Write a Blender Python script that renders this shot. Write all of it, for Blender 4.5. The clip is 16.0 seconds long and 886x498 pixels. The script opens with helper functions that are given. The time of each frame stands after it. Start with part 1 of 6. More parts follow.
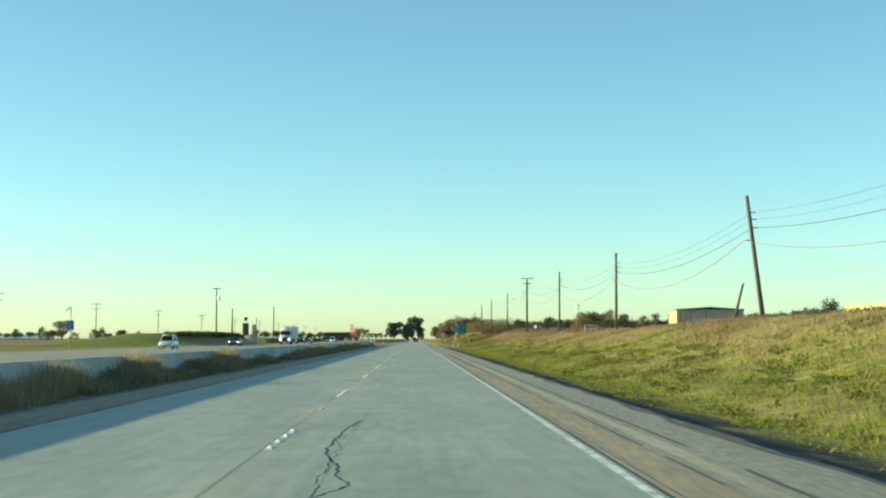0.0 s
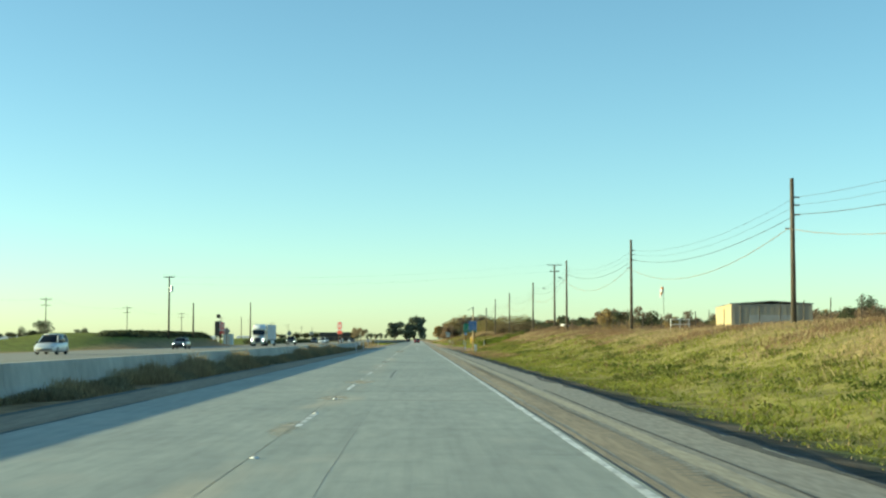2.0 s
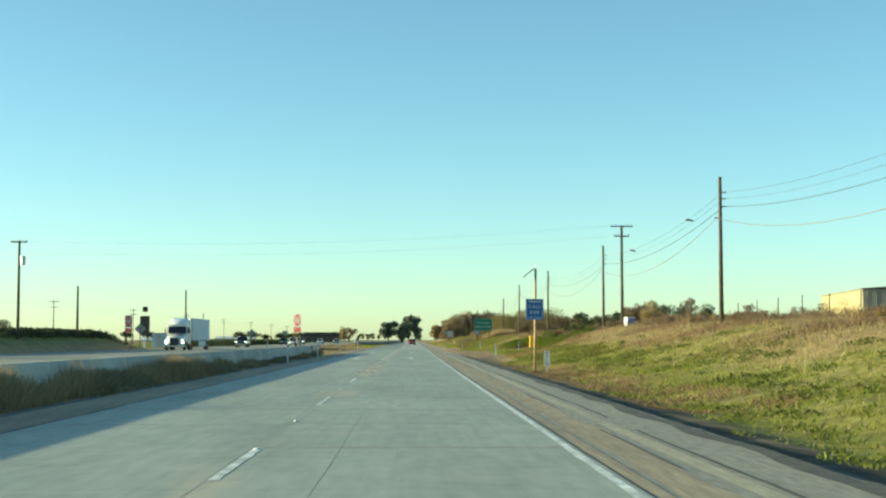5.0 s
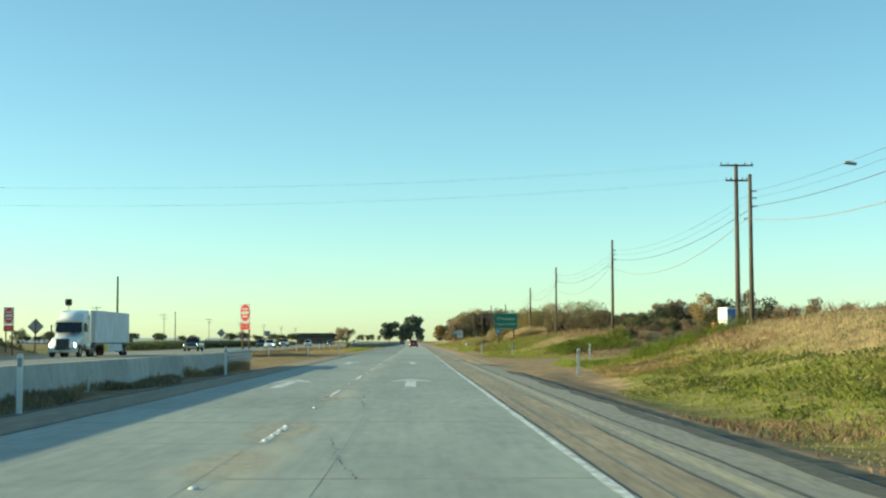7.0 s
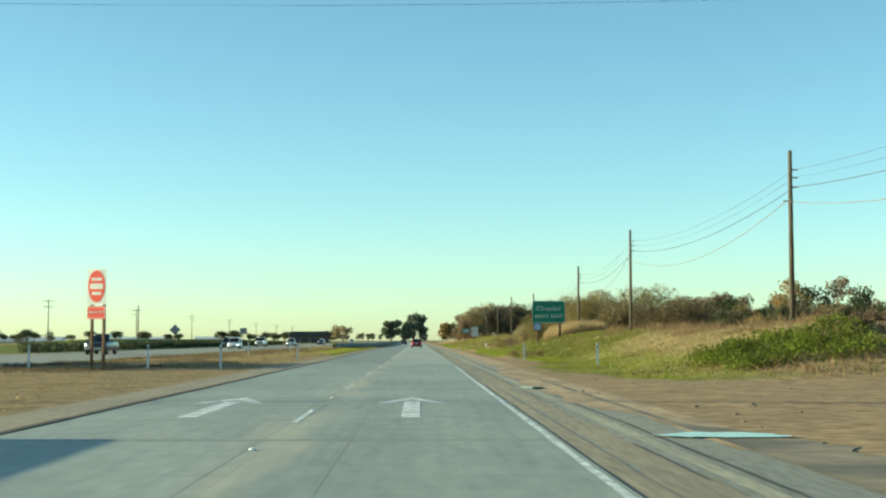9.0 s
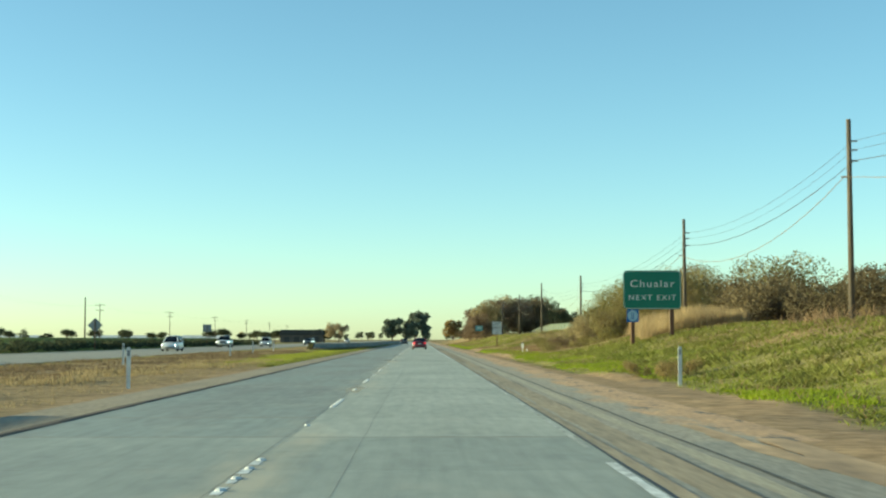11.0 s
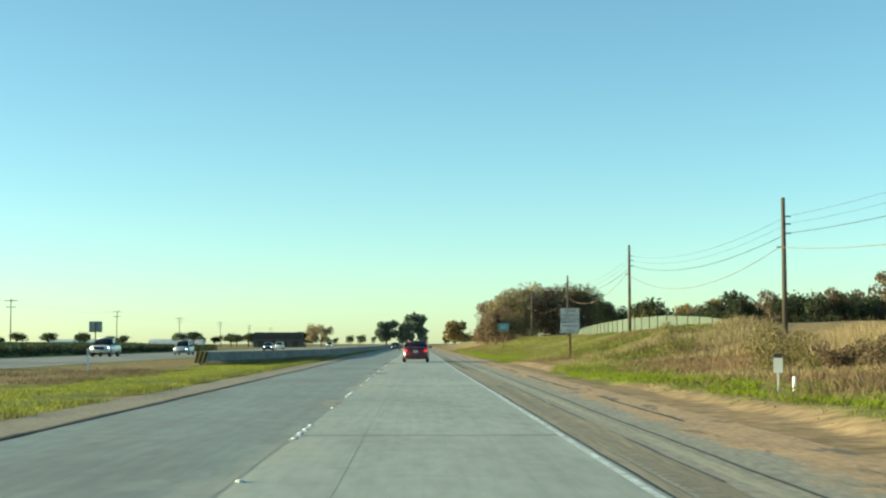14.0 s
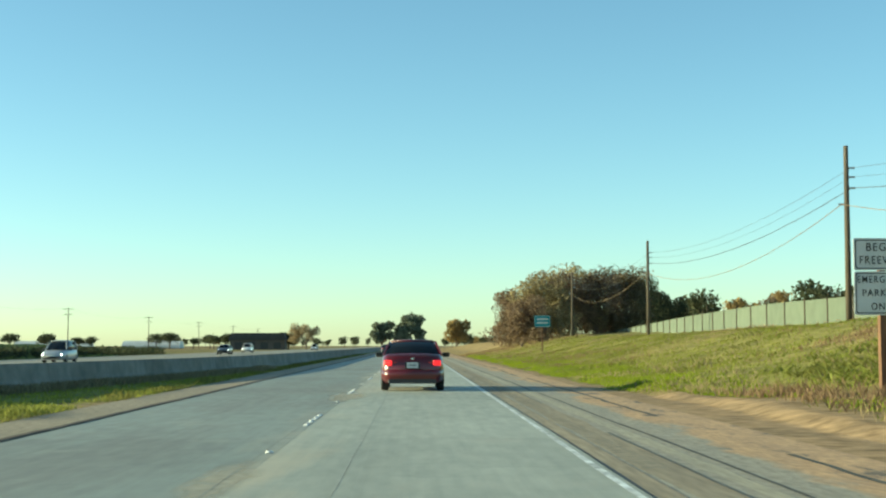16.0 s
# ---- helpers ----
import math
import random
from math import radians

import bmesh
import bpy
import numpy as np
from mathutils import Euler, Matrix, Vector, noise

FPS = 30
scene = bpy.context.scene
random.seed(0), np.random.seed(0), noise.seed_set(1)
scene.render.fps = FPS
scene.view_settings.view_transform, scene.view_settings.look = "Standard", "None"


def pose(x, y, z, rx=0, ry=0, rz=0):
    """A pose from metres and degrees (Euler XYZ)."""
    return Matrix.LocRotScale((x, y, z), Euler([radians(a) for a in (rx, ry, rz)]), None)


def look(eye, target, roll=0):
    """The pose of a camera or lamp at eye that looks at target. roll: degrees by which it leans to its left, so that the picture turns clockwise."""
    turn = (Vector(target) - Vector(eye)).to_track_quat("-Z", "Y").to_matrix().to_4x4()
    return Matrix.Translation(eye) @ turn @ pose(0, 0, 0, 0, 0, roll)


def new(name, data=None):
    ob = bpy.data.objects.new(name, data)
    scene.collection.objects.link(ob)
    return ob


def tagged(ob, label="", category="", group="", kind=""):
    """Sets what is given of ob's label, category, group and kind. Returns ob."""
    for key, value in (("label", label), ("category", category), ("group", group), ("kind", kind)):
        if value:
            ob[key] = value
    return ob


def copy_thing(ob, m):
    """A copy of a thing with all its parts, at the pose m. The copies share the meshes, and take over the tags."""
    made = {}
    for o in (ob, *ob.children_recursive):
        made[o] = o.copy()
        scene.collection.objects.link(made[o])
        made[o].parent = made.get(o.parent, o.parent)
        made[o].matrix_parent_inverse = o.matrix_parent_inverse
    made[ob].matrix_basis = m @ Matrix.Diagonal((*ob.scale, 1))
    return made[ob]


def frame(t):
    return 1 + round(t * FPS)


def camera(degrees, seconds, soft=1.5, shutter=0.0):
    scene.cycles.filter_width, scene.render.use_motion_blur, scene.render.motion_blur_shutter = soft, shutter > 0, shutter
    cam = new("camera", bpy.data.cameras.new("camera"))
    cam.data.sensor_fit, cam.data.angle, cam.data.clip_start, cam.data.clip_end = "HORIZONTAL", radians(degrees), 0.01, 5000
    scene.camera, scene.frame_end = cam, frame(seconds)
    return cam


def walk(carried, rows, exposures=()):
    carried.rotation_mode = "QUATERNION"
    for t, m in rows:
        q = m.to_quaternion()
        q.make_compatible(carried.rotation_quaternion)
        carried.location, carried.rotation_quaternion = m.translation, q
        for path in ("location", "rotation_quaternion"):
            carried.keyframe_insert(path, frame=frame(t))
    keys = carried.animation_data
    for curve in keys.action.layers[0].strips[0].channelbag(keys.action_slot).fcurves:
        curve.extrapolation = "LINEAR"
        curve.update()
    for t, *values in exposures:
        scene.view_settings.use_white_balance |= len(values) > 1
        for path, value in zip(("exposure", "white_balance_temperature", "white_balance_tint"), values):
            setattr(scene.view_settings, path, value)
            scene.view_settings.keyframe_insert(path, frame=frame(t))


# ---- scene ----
# ---- camera ----
cam = camera(35.1, 16.0, soft=2.2)
ROWS = [(0.0, -0.01, 0.14, 3.659, 0.090, -1.095),
        (0.5, -0.00, 13.88, 3.643, 0.107, -1.070),
        (1.0, 0.00, 27.58, 3.715, 0.097, -1.108),
        (1.5, 0.00, 41.22, 3.719, 0.128, -1.063),
        (2.0, 0.01, 54.79, 3.682, 0.061, -1.027),
        (2.5, 0.01, 68.34, 3.693, 0.027, -1.048),
        (3.0, 0.01, 81.94, 3.719, 0.049, -1.098),
        (3.5, 0.01, 95.56, 3.784, 0.051, -1.173),
        (4.0, 0.01, 109.19, 3.745, 0.035, -1.221),
        (6.5, 0.01, 177.18, 3.695, -0.040, -1.204),
        (7.0, 0.02, 190.68, 3.754, -0.111, -1.163),
        (7.5, 0.03, 204.26, 3.730, -0.151, -1.132),
        (8.0, 0.03, 218.01, 3.746, -0.147, -1.147),
        (8.5, 0.02, 231.82, 3.756, -0.078, -1.104),
        (9.0, 0.02, 245.59, 3.721, -0.031, -1.028),
        (11.5, -0.13, 313.95, 3.687, 0.014, -0.923),
        (12.0, -0.13, 327.55, 3.723, 0.129, -1.009),
        (12.5, -0.13, 341.14, 3.766, 0.117, -1.098),
        (13.0, -0.14, 354.74, 3.841, 0.115, -1.099),
        (13.5, -0.15, 368.37, 3.796, 0.072, -1.103),
        (14.0, -0.14, 382.00, 3.852, -0.065, -1.092),
        (14.5, -0.15, 395.77, 3.814, -0.137, -1.185),
        (15.0, -0.15, 409.62, 3.836, -0.140, -1.231),
        (15.5, -0.14, 423.45, 3.887, -0.131, -1.260),
        (16.0, -0.15, 437.30, 3.935, -0.058, -1.203)]
walk(cam, [(t, pose(x, y, 1.28, 90 + tilt, -0.0, yaw) @ pose(0, 0, 0, 0, 0, lean)) for t, x, y, tilt, lean, yaw in ROWS],
     exposures=[(0.0, 1.12, 6600, -20), (16.0, 1.12, 6600, -20)])

# ---- world and sun ----
SUN_HEIGHT, SUN_SIDE = 10.5, 3.0      # degrees above the horizon; degrees ahead of square to the road
sun_dir = Vector((-math.cos(radians(SUN_HEIGHT)) * math.cos(radians(SUN_SIDE)),
                  math.cos(radians(SUN_HEIGHT)) * math.sin(radians(SUN_SIDE)), math.sin(radians(SUN_HEIGHT))))
world = bpy.data.worlds.new("world")
scene.world = world
world.use_nodes = True
wn = world.node_tree.nodes
sky = wn.new("ShaderNodeTexSky")
sky.sky_type, sky.sun_disc = "NISHITA", False
sky.sun_elevation, sky.sun_rotation = radians(SUN_HEIGHT), math.atan2(sun_dir.x, sun_dir.y)
sky.air_density, sky.dust_density, sky.ozone_density = 0.79, 0.36, 2.2
wn["Background"].inputs["Strength"].default_value = 0.1185
world.node_tree.links.new(sky.outputs[0], wn["Background"].inputs[0])
sun = new("sun", bpy.data.lights.new("sun", "SUN"))
sun.data.energy, sun.data.angle, sun.data.color = 4.8, radians(0.6), (1.0, 0.84, 0.60)
sun.matrix_world = look((0, 0, 60), Vector((0, 0, 60)) - sun_dir)

# ---- materials ----


def mat(name, colour, rough=0.8, metal=0.0, vary=0.25, scale=4.0, bump=0.0, second=None, second_scale=0.4, stretch=(1, 1, 1),
        island=0.0, each=0.0, contrast=(0.4, 0.65), coat=0.0, fine=40.0, leafy=0.0, sheen=0.5):
    """A surface with grain and larger stains: colour, darker grain, and a second colour in broad patches."""
    m = bpy.data.materials.new(name)
    m.use_nodes = True
    n, l = m.node_tree.nodes, m.node_tree.links
    b = n["Principled BSDF"]
    b.inputs["Roughness"].default_value, b.inputs["Metallic"].default_value = rough, metal
    b.inputs["Coat Weight"].default_value = coat
    geo = n.new("ShaderNodeNewGeometry")
    mp = n.new("ShaderNodeMapping")
    mp.inputs["Scale"].default_value = stretch
    l.new(geo.outputs["Position"], mp.inputs["Vector"])

    def cloud(s, detail=4.0):
        t = n.new("ShaderNodeTexNoise")
        t.inputs["Scale"].default_value, t.inputs["Detail"].default_value = s, detail
        l.new(mp.outputs[0], t.inputs["Vector"])
        return t

    def ramp(src, lo, hi):
        r = n.new("ShaderNodeMapRange")
        r.inputs["From Min"].default_value, r.inputs["From Max"].default_value = lo, hi
        l.new(src, r.inputs["Value"])
        return r.outputs[0]

    def mix(kind, fac, a, c):
        x = n.new("ShaderNodeMix")
        x.data_type, x.blend_type = "RGBA", kind
        for sock, v in ((x.inputs[0], fac), (x.inputs[6], a), (x.inputs[7], c)):
            if hasattr(v, "links"):
                l.new(v, sock)
            else:
                sock.default_value = v if isinstance(v, float) else (*v[:3], 1)
        return x.outputs[2]

    out = mix("MIX", 0.0, colour, colour)
    if second:
        out = mix("MIX", ramp(cloud(second_scale).outputs[0], *contrast), colour, second)
    if vary:
        g = ramp(cloud(scale, 6.0).outputs[0], 0.3, 0.7)
        dark = mix("MIX", g, (1 - vary,) * 3, (1 + vary * 0.5,) * 3)
        out = mix("MULTIPLY", 1.0, out, dark)
    if island:
        r = n.new("ShaderNodeMapRange")
        r.inputs["To Min"].default_value, r.inputs["To Max"].default_value = 1 - island, 1 + island * 0.6
        l.new(geo.outputs["Random Per Island"], r.inputs["Value"])
        out = mix("MULTIPLY", 1.0, out, r.outputs[0])
    if each:
        info = n.new("ShaderNodeObjectInfo")
        r = n.new("ShaderNodeMapRange")
        r.inputs["To Min"].default_value, r.inputs["To Max"].default_value = 1 - each, 1 + each
        l.new(info.outputs["Random"], r.inputs["Value"])
        out = mix("MULTIPLY", 1.0, out, r.outputs[0])
    l.new(out, b.inputs["Base Color"])
    b.inputs["Specular IOR Level"].default_value = 0.08 if leafy else sheen
    if leafy:
        tl, ms = n.new("ShaderNodeBsdfTranslucent"), n.new("ShaderNodeMixShader")
        ms.inputs[0].default_value = leafy
        l.new(out, tl.inputs["Color"])
        l.new(b.outputs[0], ms.inputs[1])
        l.new(tl.outputs[0], ms.inputs[2])
        l.new(ms.outputs[0], n["Material Output"].inputs["Surface"])
    if bump:
        bp = n.new("ShaderNodeBump")
        bp.inputs["Strength"].default_value, bp.inputs["Distance"].default_value = bump, 0.02
        l.new(cloud(fine, 3.0).outputs[0], bp.inputs["Height"])
        l.new(bp.outputs[0], b.inputs["Normal"])
    return m


def glow(name, colour, strength):
    m = bpy.data.materials.new(name)
    m.use_nodes = True
    b = m.node_tree.nodes["Principled BSDF"]
    b.inputs["Base Color"].default_value = (*colour, 1)
    b.inputs["Emission Color"].default_value = (*colour, 1)
    b.inputs["Emission Strength"].default_value = strength
    b.inputs["Roughness"].default_value = 0.3
    return m


CONCRETE = mat("worn concrete paving", (0.365, 0.372, 0.305), 0.65, vary=0.16, scale=3.0, second=(0.31, 0.315, 0.26), second_scale=0.4,
               stretch=(1.6, 0.3, 1), each=0.07, bump=0.08, fine=60)
CONCRETE_DARK = mat("darker worn concrete paving", (0.285, 0.297, 0.25), 0.65, vary=0.16, scale=3.0, second=(0.25, 0.243, 0.2), second_scale=0.4, stretch=(1.6, 0.3, 1), each=0.07, bump=0.08, fine=60)
CONCRETE_PALE = mat("paler worn concrete paving", (0.445, 0.44, 0.355), 0.65, vary=0.16, scale=3.0, second=(0.385, 0.38, 0.305), second_scale=0.4, stretch=(1.6, 0.3, 1), each=0.07, bump=0.08, fine=60)
ASPHALT = mat("grey asphalt shoulder", (0.27, 0.25, 0.205), 0.85, vary=0.3, scale=9, second=(0.305, 0.275, 0.215), second_scale=0.5,
              stretch=(1.4, 0.2, 1), bump=0.12, fine=90)
DUSTY = mat("dusty tan shoulder strip", (0.36, 0.28, 0.18), 0.9, vary=0.3, scale=6, second=(0.27, 0.215, 0.145), second_scale=0.6,
            stretch=(2.0, 0.15, 1), bump=0.12, fine=80)
DARK_ASPHALT = mat("dark patched asphalt", (0.115, 0.105, 0.085), 0.85, vary=0.3, scale=8, second=(0.15, 0.135, 0.105), stretch=(1.5, 0.3, 1), bump=0.12, fine=90)
SEALANT = mat("black joint sealant", (0.03, 0.03, 0.03), 0.6, vary=0.3, scale=6)
WHITE_LINE = mat("worn white road paint", (0.78, 0.78, 0.74), 0.7, vary=0.45, scale=7, second=(0.6, 0.59, 0.54), second_scale=2.5, stretch=(1, 0.5, 1))
YELLOW_LINE = mat("faded yellow road paint", (0.28, 0.2, 0.11), 0.75, vary=0.4, scale=6, second=(0.27, 0.2, 0.12), second_scale=1.5)
BARRIER = mat("weathered grey concrete", (0.50, 0.48, 0.41), 0.85, vary=0.14, scale=2.5, second=(0.37, 0.35, 0.30), second_scale=0.3, bump=0.1)
GALVANISED = mat("galvanised steel", (0.45, 0.46, 0.47), 0.45, 0.8, vary=0.2, scale=3)
WOOD_POLE = mat("weathered brown pole wood", (0.08, 0.062, 0.045), 0.9, vary=0.4, scale=5, second=(0.12, 0.095, 0.07), second_scale=1.0, stretch=(3, 3, 0.25), bump=0.5)
POST_WOOD = mat("brown timber sign post", (0.16, 0.082, 0.045), 0.85, vary=0.35, scale=6, stretch=(3, 3, 0.3), bump=0.4)
CABLE = mat("dark cable", (0.06, 0.055, 0.05), 0.6, vary=0.1)
TAN_CABLE = mat("tan sheathed cable", (0.22, 0.15, 0.09), 0.6, vary=0.1)
SIGN_GREEN = mat("green sign sheeting", (0.012, 0.16, 0.10), 0.4, vary=0.12, scale=2)
SIGN_BLUE = mat("blue sign sheeting", (0.02, 0.12, 0.36), 0.4, vary=0.12, scale=2)
SIGN_WHITE = mat("white sign sheeting", (0.62, 0.62, 0.60), 0.4, vary=0.1, scale=2)
SIGN_RED = mat("red sign sheeting", (0.62, 0.05, 0.03), 0.4, vary=0.12, scale=2)
SIGN_BACK = mat("dull aluminium sign back", (0.3, 0.31, 0.31), 0.5, 0.6, vary=0.2, scale=2)
BLACK = mat("black rubber", (0.02, 0.02, 0.02), 0.75, vary=0.2)
SIGN_YELLOW = mat("yellow enamel", (0.75, 0.45, 0.03), 0.45, vary=0.15, scale=3)
PLASTIC_WHITE = mat("white plastic post", (0.72, 0.71, 0.67), 0.5, vary=0.15, scale=3)




def dusted(m):
    """Adds tan dust trodden along the lane joint and fine dark streaks along the wheel paths."""
    n, l = m.node_tree.nodes, m.node_tree.links
    b = n["Principled BSDF"]
    old = b.inputs["Base Color"].links[0].from_socket
    geo, sep = n.new("ShaderNodeNewGeometry"), n.new("ShaderNodeSeparateXYZ")
    l.new(geo.outputs["Position"], sep.inputs[0])

    def maths(kind, a, c, d=0.0):
        q = n.new("ShaderNodeMath")
        q.operation = kind
        for sock, v in zip(q.inputs, (a, c, d)):
            if hasattr(v, "links"):
                l.new(v, sock)
            else:
                sock.default_value = v
        return q.outputs[0]

    def ramp(src, lo, hi, to=1.0):
        r = n.new("ShaderNodeMapRange")
        r.inputs["From Min"].default_value, r.inputs["From Max"].default_value, r.inputs["To Max"].default_value = lo, hi, to
        l.new(src, r.inputs["Value"])
        return r.outputs[0]

    def spots(stretch, detail, lo, hi, to=1.0):
        mp, t = n.new("ShaderNodeMapping"), n.new("ShaderNodeTexNoise")
        mp.inputs["Scale"].default_value = stretch
        t.inputs["Scale"].default_value, t.inputs["Detail"].default_value, t.inputs["Roughness"].default_value = 1.0, detail, 0.6
        l.new(geo.outputs["Position"], mp.inputs[0])
        l.new(mp.outputs[0], t.inputs["Vector"])
        return ramp(t.outputs[0], lo, hi, to)

    def mixed(kind, fac, a, c):
        x = n.new("ShaderNodeMix")
        x.data_type, x.blend_type = "RGBA", kind
        for sock, v in ((x.inputs[0], fac), (x.inputs[6], a), (x.inputs[7], c)):
            if hasattr(v, "links"):
                l.new(v, sock)
            else:
                sock.default_value = (*v, 1)
        return x.outputs[2]

    off = maths("ABSOLUTE", maths("ADD", sep.outputs[0], 1.72), 0.0)
    near = ramp(maths("MULTIPLY_ADD", spots((1.5, 0.25, 1), 5.0, 0.3, 0.7), -0.8, off), 0.14, -0.4)
    dust = maths("MULTIPLY", near, spots((0.3, 0.11, 1), 4.0, 0.42, 0.6, 0.65))
    out = mixed("MIX", dust, old, (0.56, 0.47, 0.325))
    out = mixed("MULTIPLY", spots((7.0, 0.10, 1), 4.0, 0.45, 0.75), out, (0.88, 0.88, 0.88))
    out = mixed("MULTIPLY", spots((0.9, 1.3, 1), 7.0, 0.56, 0.72), out, (0.84, 0.85, 0.86))
    out = mixed("MIX", spots((0.7, 0.45, 1), 6.0, 0.58, 0.75, 0.6), out, (0.42, 0.39, 0.305))
    l.new(out, b.inputs["Base Color"])


for m_ in (CONCRETE, CONCRETE_DARK, CONCRETE_PALE):
    dusted(m_)

# ---- building helpers ----


def link(name, bm, material, parent=None, label="", smooth=False):
    me = bpy.data.meshes.new(name)
    bm.normal_update()
    bm.to_mesh(me)
    bm.free()
    me.materials.append(material)
    if smooth:
        me.shade_smooth()
    ob = new(name, me)
    if parent:
        ob.parent = parent
    if label:
        ob["label"] = label
    return ob


def part(name, bm, material, parent, label="", smooth=False):
    return link(name, bm, material, parent, label, smooth)


def thing(name, place=(0, 0, 0), label="", category="", group="", kind="", turn=0.0):
    ob = new(name)
    ob.empty_display_size = 0.2
    ob.matrix_basis = pose(*place, 0, 0, turn)
    return tagged(ob, label, category, group, kind)


def box(size, at=(0, 0, 0), bevel=0.0, turn=(0, 0, 0), bm=None):
    bm = bm or bmesh.new()
    r = bmesh.ops.create_cube(bm, size=1.0)
    bmesh.ops.scale(bm, vec=size, verts=r["verts"])
    if bevel:
        edges = {e for v in r["verts"] for e in v.link_edges}
        r = bmesh.ops.bevel(bm, geom=list(edges), offset=bevel, segments=2, affect="EDGES", profile=0.5)
    vs = list({v for v in r["verts"]})
    bmesh.ops.transform(bm, matrix=pose(*at, *turn), verts=vs)
    return bm


def rod(a, b, ra, rb=None, sides=10, bm=None):
    """A tapered round bar from a to b."""
    bm = bm or bmesh.new()
    a, b = Vector(a), Vector(b)
    d = b - a
    m = Matrix.Translation((a + b) / 2) @ d.to_track_quat("Z", "Y").to_matrix().to_4x4()
    bmesh.ops.create_cone(bm, cap_ends=True, segments=sides, radius1=ra, radius2=ra if rb is None else rb, depth=d.length, matrix=m)
    return bm


def prism(outline, depth, m=None, bevel=0.0, bm=None):
    """An outline in x, z, pushed out along y by depth (centred)."""
    bm = bm or bmesh.new()
    f = bm.faces.new([bm.verts.new((x, -depth / 2, z)) for x, z in outline])
    r = bmesh.ops.extrude_face_region(bm, geom=[f])
    vs = [v for v in r["geom"] if isinstance(v, bmesh.types.BMVert)]
    bmesh.ops.translate(bm, vec=(0, depth, 0), verts=vs)
    bmesh.ops.recalc_face_normals(bm, faces=bm.faces)
    if bevel:
        bmesh.ops.bevel(bm, geom=list(bm.edges), offset=bevel, segments=1, affect="EDGES")
    if m:
        bm.transform(m)
    return bm


def rounded(w, h, r, n=4):
    pts = []
    for cx, cz, a0 in ((w / 2 - r, h / 2 - r, 0), (-w / 2 + r, h / 2 - r, 90), (-w / 2 + r, -h / 2 + r, 180), (w / 2 - r, -h / 2 + r, 270)):
        pts += [(cx + r * math.cos(radians(a0 + 90 * k / n)), cz + r * math.sin(radians(a0 + 90 * k / n))) for k in range(n + 1)]
    return pts


def from_arrays(name, verts, faces, material, label="", category="", kind="", smooth=False, parent=None):
    me = bpy.data.meshes.new(name)
    verts, faces = np.asarray(verts, np.float32), np.asarray(faces, np.int32)
    k = faces.shape[1]
    me.vertices.add(len(verts))
    me.vertices.foreach_set("co", verts.ravel())
    me.loops.add(faces.size)
    me.loops.foreach_set("vertex_index", faces.ravel())
    me.polygons.add(len(faces))
    me.polygons.foreach_set("loop_start", np.arange(len(faces), dtype=np.int32) * k)
    me.update(calc_edges=True)
    me.materials.append(material)
    if smooth:
        me.shade_smooth()
    else:
        me.shade_flat()
    ob = new(name, me)
    if parent:
        ob.parent = parent
    return tagged(ob, label, category, "", kind)


def lettering(text, size, m, material, parent, wide, name="letter"):
    """Letters wide metres across, raised in the built-in font, as a mesh, upright in x, z and facing -y."""
    cu = bpy.data.curves.new(name, "FONT")
    cu.body, cu.size, cu.extrude, cu.align_x, cu.align_y = text, size, 0.004, "CENTER", "CENTER"
    cu.offset = size * 0.002
    cu.space_character = 1.22
    tmp = bpy.data.objects.new("tmp", cu)
    scene.collection.objects.link(tmp)
    me = bpy.data.meshes.new_from_object(tmp.evaluated_get(bpy.context.evaluated_depsgraph_get()))
    bpy.data.objects.remove(tmp)
    xs = [v.co.x for v in me.vertices]
    me.transform(m @ pose(0, 0, 0, 90, 0, 0) @ Matrix.Diagonal((wide / (max(xs) - min(xs)), 1, 1, 1)))
    # one part for each letter
    whole = bmesh.new()
    whole.from_mesh(me)
    bpy.data.meshes.remove(me)
    seen = set()
    for v0 in whole.verts:
        if v0 in seen:
            continue
        todo, piece = [v0], []
        seen.add(v0)
        while todo:
            q = todo.pop()
            piece.append(q)
            for e in q.link_edges:
                o = e.other_vert(q)
                if o not in seen:
                    seen.add(o)
                    todo.append(o)
        order = {q: i for i, q in enumerate(piece)}
        one = bpy.data.meshes.new("letter")
        one.from_pydata([q.co[:] for q in piece], [], [[order[q] for q in f.verts] for f in {f for q in piece for f in q.link_faces}])
        one.materials.append(material)
        new("letter", one).parent = parent
    whole.free()


def cloud(x, y, s, seed=0.0):
    return noise.noise(Vector((x * s, y * s, seed)))


# ---- the lie of the land ----


def smooth(a, b, v):
    k = min(1.0, max(0.0, (v - a) / (b - a)))
    return k * k * (3 - 2 * k)


def crossing(y):
    """1 where the dirt side road opens through the bank."""
    return smooth(255, 266, y) * (1 - smooth(286, 301, y))


